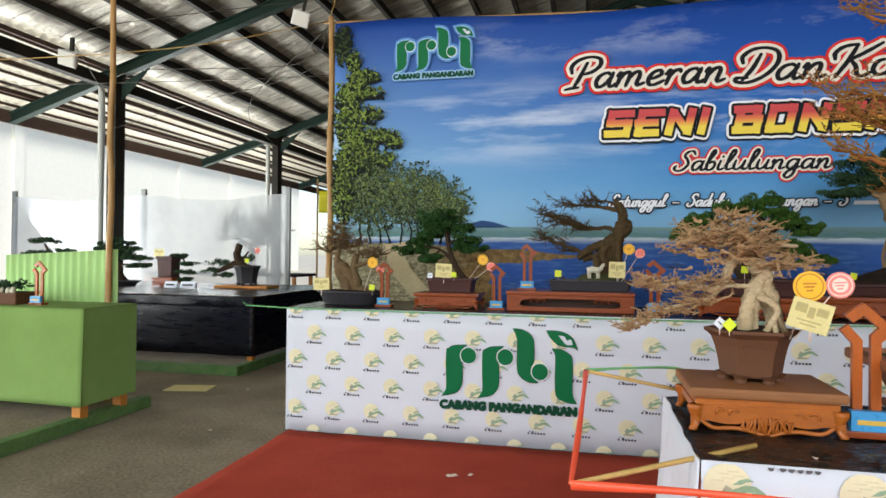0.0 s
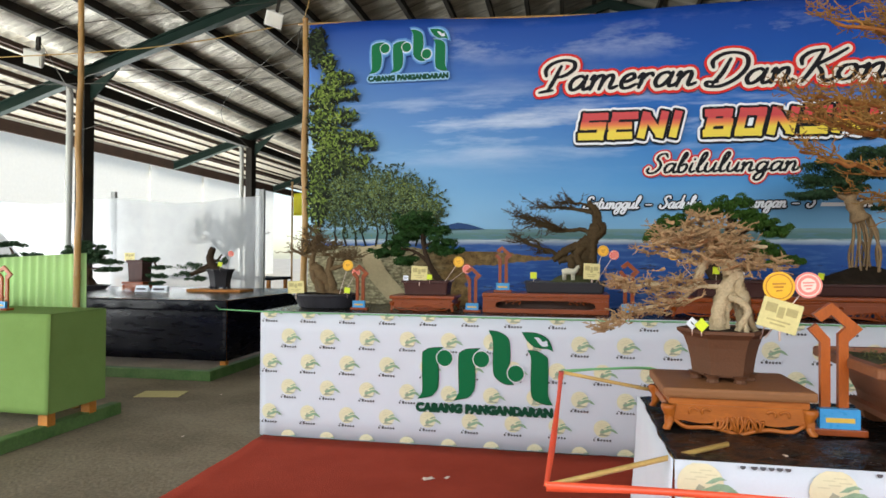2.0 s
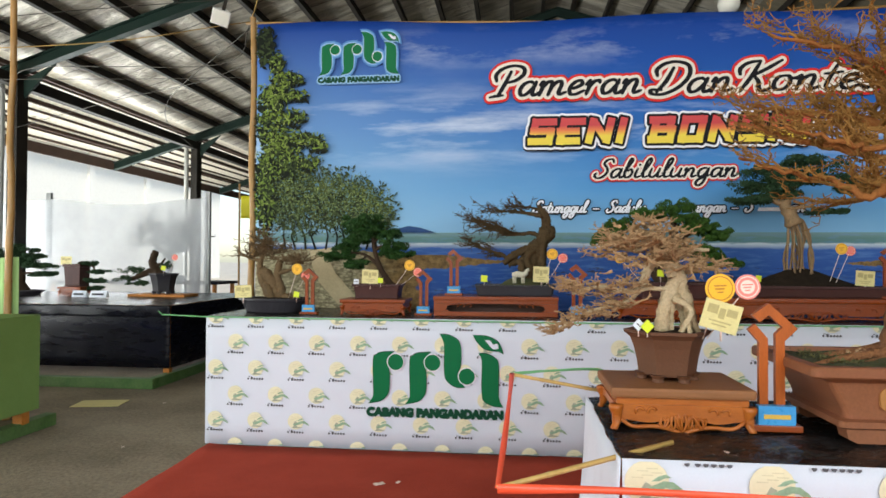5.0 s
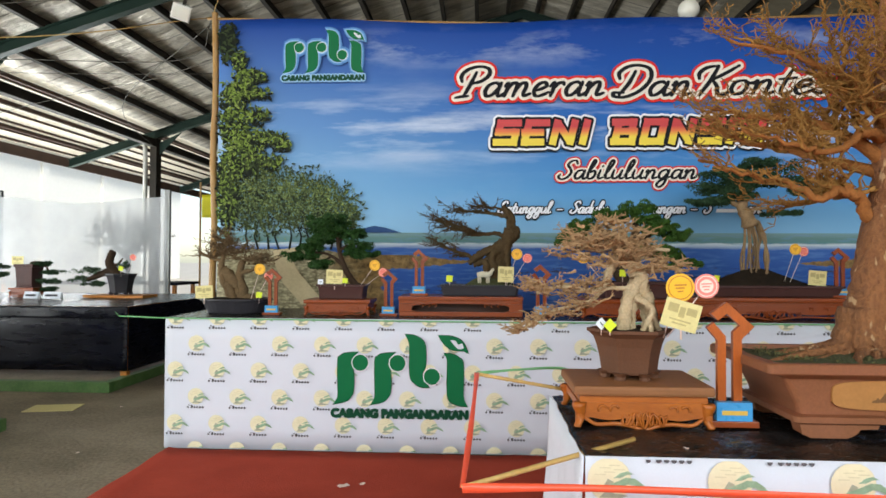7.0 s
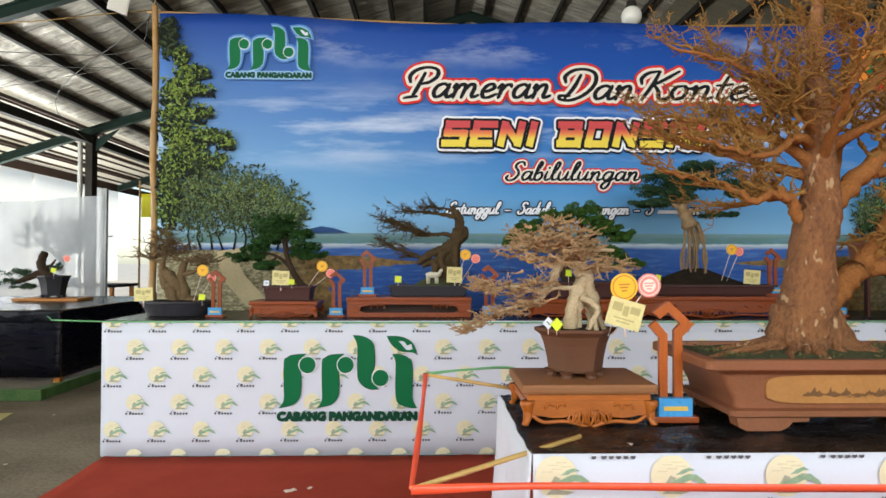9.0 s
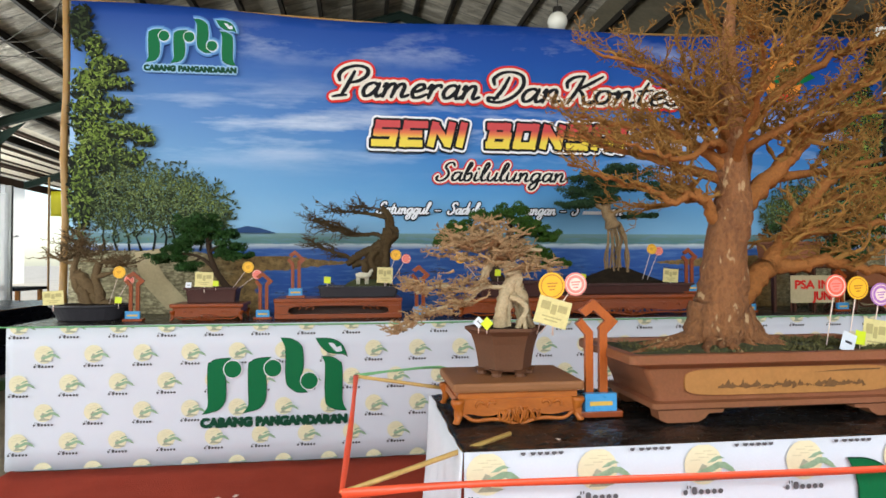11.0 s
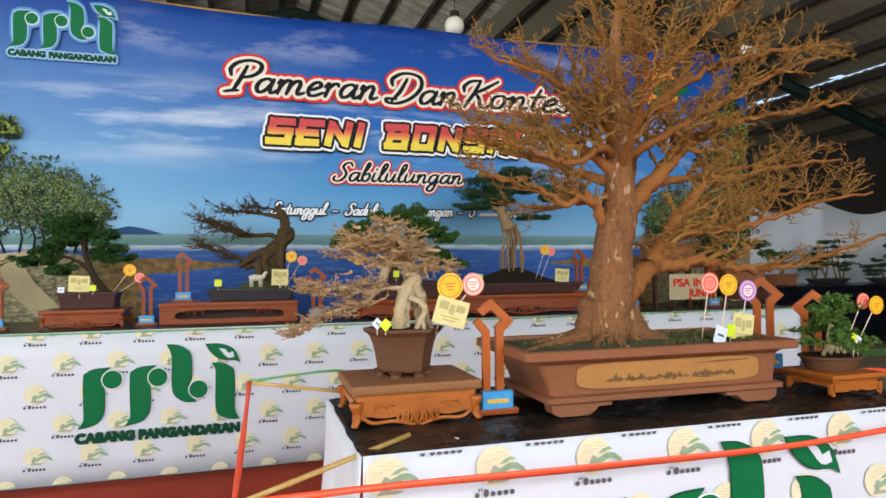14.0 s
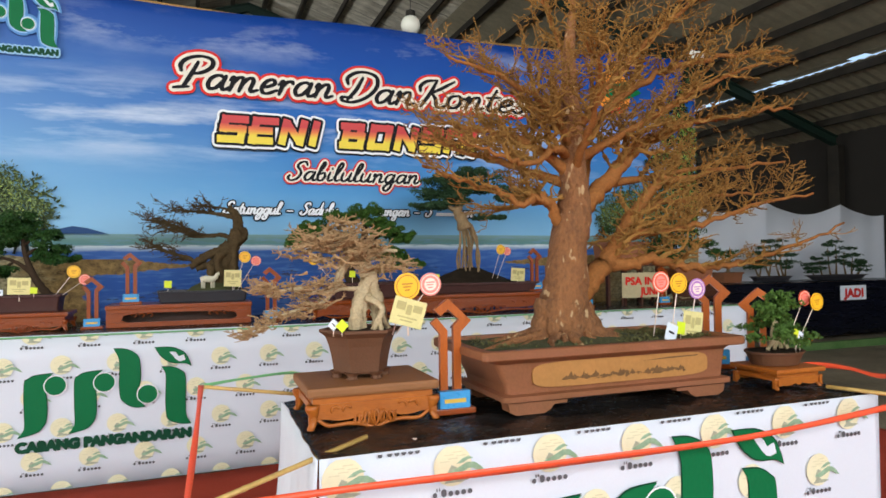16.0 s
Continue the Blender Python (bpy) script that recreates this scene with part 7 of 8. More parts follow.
def pine_tree():
    z0 = BZ + 0.146
    ob = thing("bonsai_tree", 1.2, 5.1, z0, "broad bonsai with bright green foliage in a dark pot", "bonsai")
    rect_pot(ob, 0.56, 0.34, 0.125, "pot_maroon", False)
    trunk_part(ob, [([(-0.05, 0, 0.1), (-0.12, 0, 0.22), (0.0, 0, 0.36), (0.02, 0, 0.5), (0.0, 0, 0.68)], 0.055, 0.02), ([(-0.05, 0, 0.4), (-0.2, 0, 0.5), (-0.38, 0, 0.52)], 0.022, 0.008), ([(0.02, 0, 0.42), (0.18, 0, 0.52), (0.34, 0, 0.52)], 0.022, 0.008), ([(0.0, 0, 0.36), (0.2, 0, 0.34), (0.42, 0, 0.3)], 0.02, 0.007)], "bark_dark")
    crown_part(ob, [((0.034, 0, 0.69), (0.12, 0.12, 0.07)), ((-0.19, 0, 0.648), (0.095, 0.11, 0.06)), ((-0.08, 0, 0.63), (0.1, 0.11, 0.05)), ((-0.4, 0, 0.56), (0.12, 0.11, 0.06)), ((-0.545, 0, 0.435), (0.06, 0.1, 0.05)), ((-0.46, 0, 0.5), (0.09, 0.1, 0.05)), ((0.13, 0, 0.6), (0.13, 0.12, 0.045)), ((0.12, 0, 0.525), (0.11, 0.11, 0.045)), ((0.25, 0, 0.525), (0.1, 0.11, 0.05)), ((0.335, 0, 0.478), (0.095, 0.11, 0.055)), ((0.29, 0, 0.335), (0.1, 0.11, 0.06)), ((0.385, 0, 0.27), (0.13, 0.11, 0.045)), ((0.18, 0, 0.36), (0.12, 0.1, 0.05))], 4600, 0.0125, "leaf_bright", 12)
    medal(0.79, 4.98, 1.43, 0.042, (0.98, 5.0, z0 + 0.11), "medal_gold", "yellow round award card by the bright green tree")
    note(1.08, 4.94, 1.315, 0.05, "card_neon", z0 + 0.11, 4)
    note(1.25, 4.94, 1.31, 0.05, "card_white", z0 + 0.11, 4)


pine_tree()
stand(2.155, 5.08, BZ + 0.004, 1.26, 0.44, 0.16, "wood_red", "wide carved reddish wooden stand on the long table")


def root_tree():
    z0 = BZ + 0.166
    ob = thing("bonsai_tree", 2.19, 5.1, z0, "bonsai on tall aerial roots over dark heaped soil", "bonsai")
    part("pot", loft([round_rect(0.51 * k, 0.2 * k, z, 0.03) for k, z in ((0.9, 0), (0.93, 0.012), (0.97, 0.065), (1.01, 0.07), (1.01, 0.085), (0.96, 0.085), (0.95, 0.075))]), "pot_maroon", ob)
    part("soil_mound", loft([[((-0.06) + 0.46 * k * math.cos(a), 0.17 * k * math.sin(a), z) for a in np.linspace(0, 2 * math.pi, 28, False)] for k, z in ((1.0, 0.078), (0.75, 0.11), (0.45, 0.16), (0.22, 0.2), (0.08, 0.215))]), "soil", ob, "dark heaped soil", True)
    rng = np.random.default_rng(41)
    roots = []
    for k in range(15):
        x, y = -0.16 + 0.014 * k + rng.uniform(-0.012, 0.012), rng.uniform(-0.07, 0.07)
        roots.append(([(x, y, 0.17), (x * 0.85 - 0.01 + rng.uniform(-0.03, 0.03), y * 0.8, 0.3), (x * 0.85 - 0.02 + rng.uniform(-0.025, 0.025), y * 0.6, 0.44), (-0.05 + 0.62 * x, y * 0.4, 0.58)], rng.uniform(0.005, 0.010), rng.uniform(0.006, 0.011)))
    trunk_part(ob, roots + [([(-0.09, 0, 0.54), (-0.13, 0, 0.63), (-0.16, 0, 0.7), (-0.12, 0, 0.8)], 0.065, 0.03), ([(-0.15, 0, 0.68), (-0.28, 0, 0.74), (-0.4, 0, 0.76)], 0.025, 0.008), ([(-0.12, 0, 0.66), (0.02, 0, 0.68), (0.14, 0, 0.64)], 0.016, 0.005), ([(-0.13, 0, 0.76), (-0.05, 0, 0.9), (0.05, 0, 0.98)], 0.022, 0.006)], "bark_root", 8, rng, 0.2)
    crown_part(ob, [((-0.08, 0, 0.92), (0.26, 0.18, 0.06)), ((0.04, 0, 1.02), (0.2, 0.15, 0.055)), ((-0.36, 0, 0.82), (0.2, 0.15, 0.055)), ((-0.43, 0, 0.73), (0.16, 0.12, 0.04)), ((0.18, 0, 0.88), (0.22, 0.14, 0.05)), ((-0.22, 0, 0.87), (0.2, 0.15, 0.06)), ((0.16, 0, 0.64), (0.13, 0.08, 0.025)), ((-0.2, 0, 0.76), (0.15, 0.12, 0.045)), ((-0.3, 0, 0.95), (0.16, 0.12, 0.045)), ((0.3, 0, 0.8), (0.12, 0.1, 0.035))], 2600, 0.016, "leaf_dark", 17)
    medal(2.37, 4.98, 1.5, 0.042, (2.28, 5.0, z0 + 0.08), "medal_gold", "yellow round award card by the rooted tree")
    medal(2.435, 4.99, 1.485, 0.036, (2.32, 5.0, z0 + 0.08), "medal_red", "salmon red round award card by the rooted tree")
    certificate(2.52, 4.96, 1.285, 0.13, 0.11, 4, z0 + 0.07)
    note(1.72, 4.95, 1.27, 0.05, "card_white", z0 + 0.08, 10)
    note(1.78, 4.95, 1.28, 0.045, "card_neon", z0 + 0.08, 10)


root_tree()
trophy(2.68, 4.95, BZ + 0.166, 0.37, "wood_red", label="reddish wooden award trophy with a blue plate on a wide stand")


def tall_rack_tree():
    """A clay tub on a rack of thin legs, with a cascade of foliage, and the red lettered notice hung on the rack."""
    st = thing("plant_rack", 3.72, 5.12, BZ + 0.004, "tall dark wooden plant rack of thin legs", "rack")
    part("shelf", box(-0.3, 0.3, -0.17, 0.17, 0.36, 0.385, 0.004), "wood_dark", st)
    for x in (-0.27, -0.09, 0.09, 0.27):
        for y in (-0.14, 0.14):
            part("leg", box(x - 0.011, x + 0.011, y - 0.011, y + 0.011, 0, 0.36), "wood_dark", st)
    ob = thing("bonsai_tree", 3.68, 5.12, BZ + 0.39, "bonsai with cascading green foliage in a brown clay tub", "bonsai")
    rect_pot(ob, 0.46, 0.3, 0.2, "pot_red", False)
    trunk_part(ob, [([(0, 0, 0.15), (0.06, 0, 0.3), (0.2, 0, 0.34), (0.42, 0, 0.2)], 0.04, 0.014)], "bark_dark")
    crown_part(ob, [((0.1, 0, 0.36), (0.18, 0.14, 0.06)), ((0.3, 0, 0.3), (0.18, 0.12, 0.06)), ((0.48, 0, 0.18), (0.16, 0.12, 0.05)), ((0.55, 0, 0.05), (0.14, 0.1, 0.04))], 800, 0.02, "leaf_deep", 19)
    sg = thing("notice_banner", 3.72, 4.96, BZ + 0.075, "small pale printed notice with bold red capitals", "sign")
    part("sheet", slab([(-0.14, 0.0), (0.36, 0.0), (0.36, 0.23), (-0.14, 0.23)], 0.0, 0.003), "print_sand", sg)
    lettering("red_words", "PSA IND", 0.4, 0.07, "ink_red", sg, -0.1, -0.004, 0.12, 0, 0.004)
    lettering("red_words", "JUNI 2", 0.26, 0.07, "ink_red", sg, 0.06, -0.004, 0.025, 0, 0.004)
    for x in (-0.13, 0.35):
        part("post", box(x - 0.006, x + 0.006, 0.004, 0.012, -0.07, 0.23), "wood_dark", sg)
    stand(4.42, 5.1, BZ + 0.004, 0.56, 0.36, 0.2, "wood_dark", "carved dark rootwood stand on the long table")
    ob = thing("bonsai_tree", 4.42, 5.1, BZ + 0.206, "bonsai with deep green foliage pads in a red clay pot", "bonsai")
    rect_pot(ob, 0.48, 0.32, 0.13, "pot_red", False)
    trunk_part(ob, [([(0, 0, 0.1), (-0.06, 0, 0.22), (0.02, 0, 0.34), (-0.02, 0, 0.46)], 0.05, 0.014), ([(0, 0, 0.3), (0.2, 0, 0.34), (0.36, 0, 0.3)], 0.018, 0.006), ([(-0.04, 0, 0.24), (-0.2, 0, 0.28), (-0.34, 0, 0.26)], 0.018, 0.006)], "bark_grey")
    crown_part(ob, [((0, 0, 0.5), (0.17, 0.14, 0.055)), ((0.28, 0, 0.36), (0.18, 0.12, 0.05)), ((-0.28, 0, 0.3), (0.18, 0.12, 0.045)), ((0.42, 0, 0.28), (0.12, 0.1, 0.04)), ((-0.12, 0, 0.4), (0.14, 0.12, 0.045))], 800, 0.02, "leaf_deep", 23)
    trophy(3.18, 4.94, BZ + 0.004, 0.36, "wood_red", label="reddish wooden award trophy with a blue plate")
    trophy(4.02, 4.94, BZ + 0.004, 0.36, "wood_red", label="reddish wooden award trophy with a blue plate")


tall_rack_tree()

# ---- trees on the black table behind the platform ----
TZ = 0.885


def cascade_tree(x, y, z):
    ob = thing("bonsai_tree", x, y, z, "broad dark green bonsai on a rock in a shallow tray", "bonsai", "trees on the black tables")
    oval_pot(ob, 0.4, 0.24, 0.07, "pot_dark")
    trunk_part(ob, [([(-0.1, 0, 0.05), (0.0, 0, 0.16), (0.06, 0, 0.26), (-0.02, 0, 0.4)], 0.11, 0.03), ([(0.1, 0, 0.05), (0.06, 0, 0.14), (0.03, 0, 0.26)], 0.09, 0.04), ([(0.04, 0, 0.3), (0.2, 0, 0.32), (0.38, 0, 0.28)], 0.02, 0.008)], "bark_dark")
    crown_part(ob, [((0.0, 0, 0.66), (0.18, 0.16, 0.07)), ((-0.16, 0, 0.56), (0.2, 0.16, 0.06)), ((0.18, 0, 0.54), (0.2, 0.16, 0.06)), ((-0.3, 0, 0.46), (0.16, 0.14, 0.05)), ((0.32, 0, 0.42), (0.18, 0.14, 0.05)), ((0.4, 0, 0.3), (0.16, 0.1, 0.035)), ((0.0, 0, 0.48), (0.22, 0.16, 0.06))], 2600, 0.022, "leaf_dark", 29)
    return ob


cascade_tree(-7.2, 8.6, TZ)
certificate(-7.1, 8.4, 1.06, 0.1, 0.16, 0, TZ + 0.05)


def urn_tree(x, y, z):
    s = stand(x, y, z, 0.36, 0.34, 0.13, "wood_red", "small square wooden stand on the black table")
    ob = thing("bonsai_tree", x, y, z + 0.132, "semi-cascade bonsai in a tall dark red clay pot", "bonsai", "trees on the black tables")
    rect_pot(ob, 0.28, 0.26, 0.32, "pot_maroon", False)
    trunk_part(ob, [([(0, 0, 0.25), (0.05, 0, 0.34), (0.2, 0, 0.32), (0.3, 0, 0.2)], 0.03, 0.01)], "bark_dark")
    crown_part(ob, [((0.22, 0, 0.32), (0.12, 0.1, 0.035)), ((0.3, 0, 0.2), (0.13, 0.1, 0.035)), ((0.3, 0, 0.08), (0.13, 0.1, 0.035)), ((0.3, 0, -0.03), (0.12, 0.1, 0.03))], 800, 0.022, "leaf_dark", 31)
    certificate(x - 0.1, y - 0.1, z + 0.5, 0.17, 0.12, 0, z + 0.4)


urn_tree(-6.27, 8.6, TZ)


def stump_tree(x, y, z):
    tagged(part("plank_board", box(-0.42, 0.42, -0.2, 0.2, 0, 0.035, 0.006), "plank"), "orange wooden board under a dark pot", "board").matrix_world = pose(x, y, z)
    ob = thing("bonsai_tree", x, y, z + 0.037, "bonsai with a twisted dead stump trunk in a dark hexagonal pot", "bonsai", "trees on the black tables")
    hex_pot(ob, 0.2, 0.29, "pot_dark")
    rng = np.random.default_rng(51)
    trunk_part(ob, [([(-0.02, 0, 0.25), (-0.12, 0, 0.34), (-0.17, 0, 0.46), (-0.12, 0, 0.6)], 0.07, 0.05), ([(-0.12, 0, 0.34), (-0.3, 0, 0.28), (-0.48, 0, 0.2)], 0.06, 0.03), ([(-0.14, 0, 0.4), (-0.05, 0, 0.42), (0.02, 0, 0.5)], 0.03, 0.01)], "bark_dark", 10, rng, 0.16)
    crown_part(ob, [((-0.45, 0, 0.32), (0.16, 0.12, 0.06)), ((-0.56, 0, 0.2), (0.14, 0.1, 0.05)), ((0.03, 0, 0.4), (0.06, 0.06, 0.06)), ((-0.4, 0, 0.14), (0.14, 0.1, 0.04))], 700, 0.02, "leaf_dark", 37)
    medal(x + 0.22, y - 0.1, z + 0.55, 0.045, (x + 0.1, y - 0.05, z + 0.31), "medal_red", "salmon red round award card by the stump tree")
    note(x + 0.08, y - 0.15, z + 0.4, 0.06, "card_neon", z + 0.3, 12)


stump_tree(-4.95, 8.6, TZ)
for x, w in ((-5.86, 0.2), (-5.58, 0.24)):
    ob = thing("name_card", x, 8.1, TZ + 0.006, "small white folded name card with dark print", "card", "name cards")
    bm = bmesh.new()
    loft([[(-w / 2, -0.04, 0), (w / 2, -0.04, 0), (w / 2, 0.04, 0), (-w / 2, 0.04, 0)], [(-w / 2, -0.002, 0.09), (w / 2, -0.002, 0.09), (w / 2, 0.002, 0.09), (-w / 2, 0.002, 0.09)]], bm)
    part("card", bm, "card_white", ob)
    part("ink_bar", slab([(-w * 0.35, 0.03), (w * 0.35, 0.03), (w * 0.35, 0.055), (-w * 0.35, 0.055)], -0.034, -0.03), "ink_grey", ob)
ob = thing("bonsai_tree", -3.4, 9.4, 0.955, "low dark tray with a small tree on the farther black table", "bonsai", "trees on the black tables")
rect_pot(ob, 0.7, 0.4, 0.12, "pot_dark", False)
crown_part(ob, [((0, 0, 0.3), (0.3, 0.16, 0.08))], 200, 0.03, "leaf_dark", 77)
trunk_part(ob, [([(0, 0, 0.1), (0.03, 0, 0.2), (0, 0, 0.3)], 0.03, 0.015)], "bark_dark")


# ---- on the green table ----
trophy(-4.43, 4.4, 0.956, 0.36, "wood_orange", label="two-strip wooden award trophy with a blue plate on green cloth", flip=1)
ob = thing("bonsai_tree", -4.72, 4.42, 0.956, "low dark-leaved bonsai with pale stones in a brown pot", "bonsai")
rect_pot(ob, 0.36, 0.26, 0.1, "pot_brown", False)
trunk_part(ob, [([(0, 0, 0.09), (0.03, 0, 0.13), (0.05, 0, 0.17)], 0.02, 0.008)], "bark_dark")
crown_part(ob, [((0.0, 0, 0.15), (0.13, 0.1, 0.04)), ((-0.1, 0, 0.13), (0.08, 0.08, 0.03))], 160, 0.035, "leaf_dark", 41)
for k, x in enumerate((-0.08, -0.02, 0.05, 0.1)):
    bm = bmesh.new()
    bmesh.ops.create_icosphere(bm, subdivisions=2, radius=0.03)
    for v in bm.verts:
        v.co = Vector((v.co.x * 0.7, v.co.y * 0.7, v.co.z * 1.1)) * (1 + 0.3 * noise.noise(v.co * 40 + Vector((k, 0, 0))))
        v.co += Vector((x, -0.08, 0.115))
    part("stone", bm, "stone_white", ob, "", True)
ob = thing("bonsai_tree", -6.35, 6.45, 0.1, "slim bonsai with sparse dark foliage on a tall wooden pedestal", "bonsai")
part("pedestal", box(-0.14, 0.14, -0.14, 0.14, 0, 0.98, 0.01), "wood_dark", ob)
part("pot", loft([ngon(0.16, 0.981, 12), ngon(0.2, 1.06, 12), ngon(0.17, 1.06, 12)]), "pot_dark", ob)
trunk_part(ob, [([(0, 0, 1.05), (0.08, 0, 1.16), (0.02, 0, 1.26), (-0.06, 0, 1.38)], 0.03, 0.012), ([(0.04, 0, 1.2), (0.2, 0, 1.24), (0.34, 0, 1.2)], 0.014, 0.005), ([(0.0, 0, 1.27), (-0.18, 0, 1.24), (-0.3, 0, 1.18)], 0.012, 0.005)], "bark_dark")
crown_part(ob, [((-0.04, 0, 1.42), (0.15, 0.12, 0.04)), ((-0.22, 0, 1.27), (0.14, 0.1, 0.03)), ((0.18, 0, 1.3), (0.14, 0.1, 0.03)), ((0.34, 0, 1.21), (0.09, 0.07, 0.02)), ((-0.32, 0, 1.17), (0.08, 0.07, 0.02))], 900, 0.022, "leaf_dark", 43)


# ---- sheer partitions on posts, left of the stage ----
def partition(x0, x1, y0, y1, h, panels):
    ob = thing("sheer_partition", x0, y0, 0.0, "sheer white plastic screen stretched between pale metal posts", "screen", "sheer screens")
    for k in range(panels + 1):
        u = k / panels
        x, y = (x1 - x0) * u, (y1 - y0) * u
        part("post", box(x - 0.045, x + 0.045, y - 0.03, y + 0.03, 0, h, 0.006), "post_grey", ob)
    n = 40 * panels
    bm = bmesh.new()
    prev = None
    for i in range(n + 1):
        u = i / n
        sag = 0.1 * math.sin(math.pi * ((u * panels) % 1.0)) ** 2
        x, y = (x1 - x0) * u, (y1 - y0) * u - 0.04 + 0.025 * noise.noise(Vector((u * 9, 0, 0)))
        row = [bm.verts.new((x, y + 0.03 * noise.noise(Vector((u * 14, z, 1))), z)) for z in (0.5, 1.0, 1.5, 2.0, h - 0.12 - sag)]
        if prev:
            for a in range(4):
                bm.faces.new((prev[a], row[a], row[a + 1], prev[a + 1]))
        prev = row
    part("sheet", bm, "sheer", ob, "see-through white plastic sheet", True)
    return ob


partition(-10.95, -5.15, 10.3, 10.3, 2.56, 2)
partition(-5.0, -2.0, 13.0, 13.0, 2.4, 1)
# a bare tree on a table behind the sheer screen
ob = thing("display_table", -7.0, 11.2, 0.0, "table with a dark cover behind the sheer screen", "table")
part("tabletop", box(-1.8, 1.6, 0, 0.9, 0.95, 1.0), "cloth_black", ob)
for x in (-1.7, 1.5):
    for y in (0.08, 0.82):
        part("leg", box(x - 0.03, x + 0.03, y - 0.03, y + 0.03, 0, 0.95), "plank", ob)
ob = thing("bonsai_tree", -6.6, 11.6, 1.001, "spreading bare bonsai seen through the sheer screen", "bonsai")
oval_pot(ob, 0.35, 0.2, 0.1, "pot_dark")
trunk_part(ob, [([(0, 0, 0.08), (0.06, 0, 0.3), (0.0, 0, 0.6)], 0.06, 0.03), ([(0.0, 0, 0.45), (-0.3, 0, 0.7), (-0.5, 0, 0.85)], 0.03, 0.01), ([(0.0, 0, 0.5), (0.3, 0, 0.75), (0.5, 0, 0.9)], 0.03, 0.01)], "bark_dark")
fine = Tubes()
rng = np.random.default_rng(61)
for _ in range(90):
    a = rng.uniform(0, math.pi)
    sprout(fine, rng, (rng.uniform(-0.6, 0.45), 0, rng.uniform(0.5, 1.0)), (math.cos(a), rng.normal(0, 0.3), 0.8 * math.sin(a)), rng.uniform(0.25, 0.45), 0.016, 1, 0.7, 0.1, (6, 3), 0.35, 0.8, 0.006)
fine.part("twig_mass", "bark_dark", ob, "", False)["kind"] = "stuff"
fl = thing("yellow_flag", -5.36, 12.0, 0.0, "bright yellow flag hanging on a thin pole", "flag")
part("pole", loft([ngon(0.02, 0, 8), ngon(0.02, 2.9, 8)]), "bamboo", fl)
solidify(part("cloth", hanging(0.03, 0.26, 0, 2.22, 2.66, 0.05, 20, 4), "yellow_flag", fl, "", True))


# ---- far side: white curtain, black table, trees ----
def far_curtain():
    bm = bmesh.new()
    prev = None
    for i in range(161):
        x = 5.6 + 6.6 * i / 160
        sag = 0.2 * math.sin(math.pi * ((i / 44.0) % 1.0))
        row = [bm.verts.new((x, 8.55 + 0.016 * math.sin(i * 0.42) * (0.6 + 0.4 * noise.noise(Vector((x, 0, 0)))), z)) for z in (0.15, 0.9, 1.6, 2.38 - sag)]
        if prev:
            for a in range(3):
                bm.faces.new((prev[a], row[a], row[a + 1], prev[a + 1]))
        prev = row
    ob = part("white_curtain", bm, "cloth_white", None, "", True)
    tagged(solidify(ob), "white cloth curtain hung in swags behind the far table", "curtain")


far_curtain()


def grove(x, y, z, seed, w, label):
    ob = thing("bonsai_tree", x, y, z, label, "bonsai", "trees on the far table")
    oval_pot(ob, w * 0.5, 0.2, 0.08, "pot_dark")
    rng = np.random.default_rng(seed)
    strands, pads = [], []
    for k in range(7):
        a = -w * 0.36 + w * 0.12 * k
        h = 0.62 - 1.6 * abs(a) * 0.5 + rng.uniform(-0.06, 0.06)
        strands.append(([(a, rng.uniform(-0.08, 0.08), 0.06), (a * 1.1, 0, h * 0.5), (a * 1.2, 0, h)], 0.018, 0.006))
        for q in (0.45, 0.7, 1.0):
            pads.append(((a * 1.25 + rng.uniform(-0.06, 0.06), 0, h * q + 0.05), (0.11, 0.1, 0.03)))
    trunk_part(ob, strands, "bark_grey", 7)
    crown_part(ob, pads, 330, 0.024, "leaf_dark", seed)


grove(9.95, 7.8, 1.03, 71, 1.35, "forest-style bonsai group of slim green trees in a tray")
grove(8.55, 7.85, 1.03, 73, 0.8, "green bonsai group in a low dark pot on the far table")
ob = thing("bonsai_tree", 7.6, 7.8, 1.03, "small bonsai in a red pot on the far table", "bonsai", "trees on the far table")
rect_pot(ob, 0.4, 0.3, 0.16, "pot_red", False)
trunk_part(ob, [([(0, 0, 0.14), (0.04, 0, 0.25), (0, 0, 0.36)], 0.03, 0.01)], "bark_grey")
crown_part(ob, [((0, 0, 0.42), (0.22, 0.16, 0.08)), ((0.16, 0, 0.3), (0.14, 0.1, 0.04))], 300, 0.03, "leaf_deep", 79)
sg = thing("table_sign", 9.72, 7.34, 0.72, "white paper sign with bold red capitals pinned to black cloth", "sign")
part("paper", slab([(-0.29, 0.0), (0.29, 0.0), (0.29, 0.23), (-0.29, 0.23)], -0.002, 0.002), "card_white", sg)
lettering("red_words", "JADI", 0.42, 0.13, "ink_red", sg, -0.21, -0.006, 0.05, 0, 0.012)


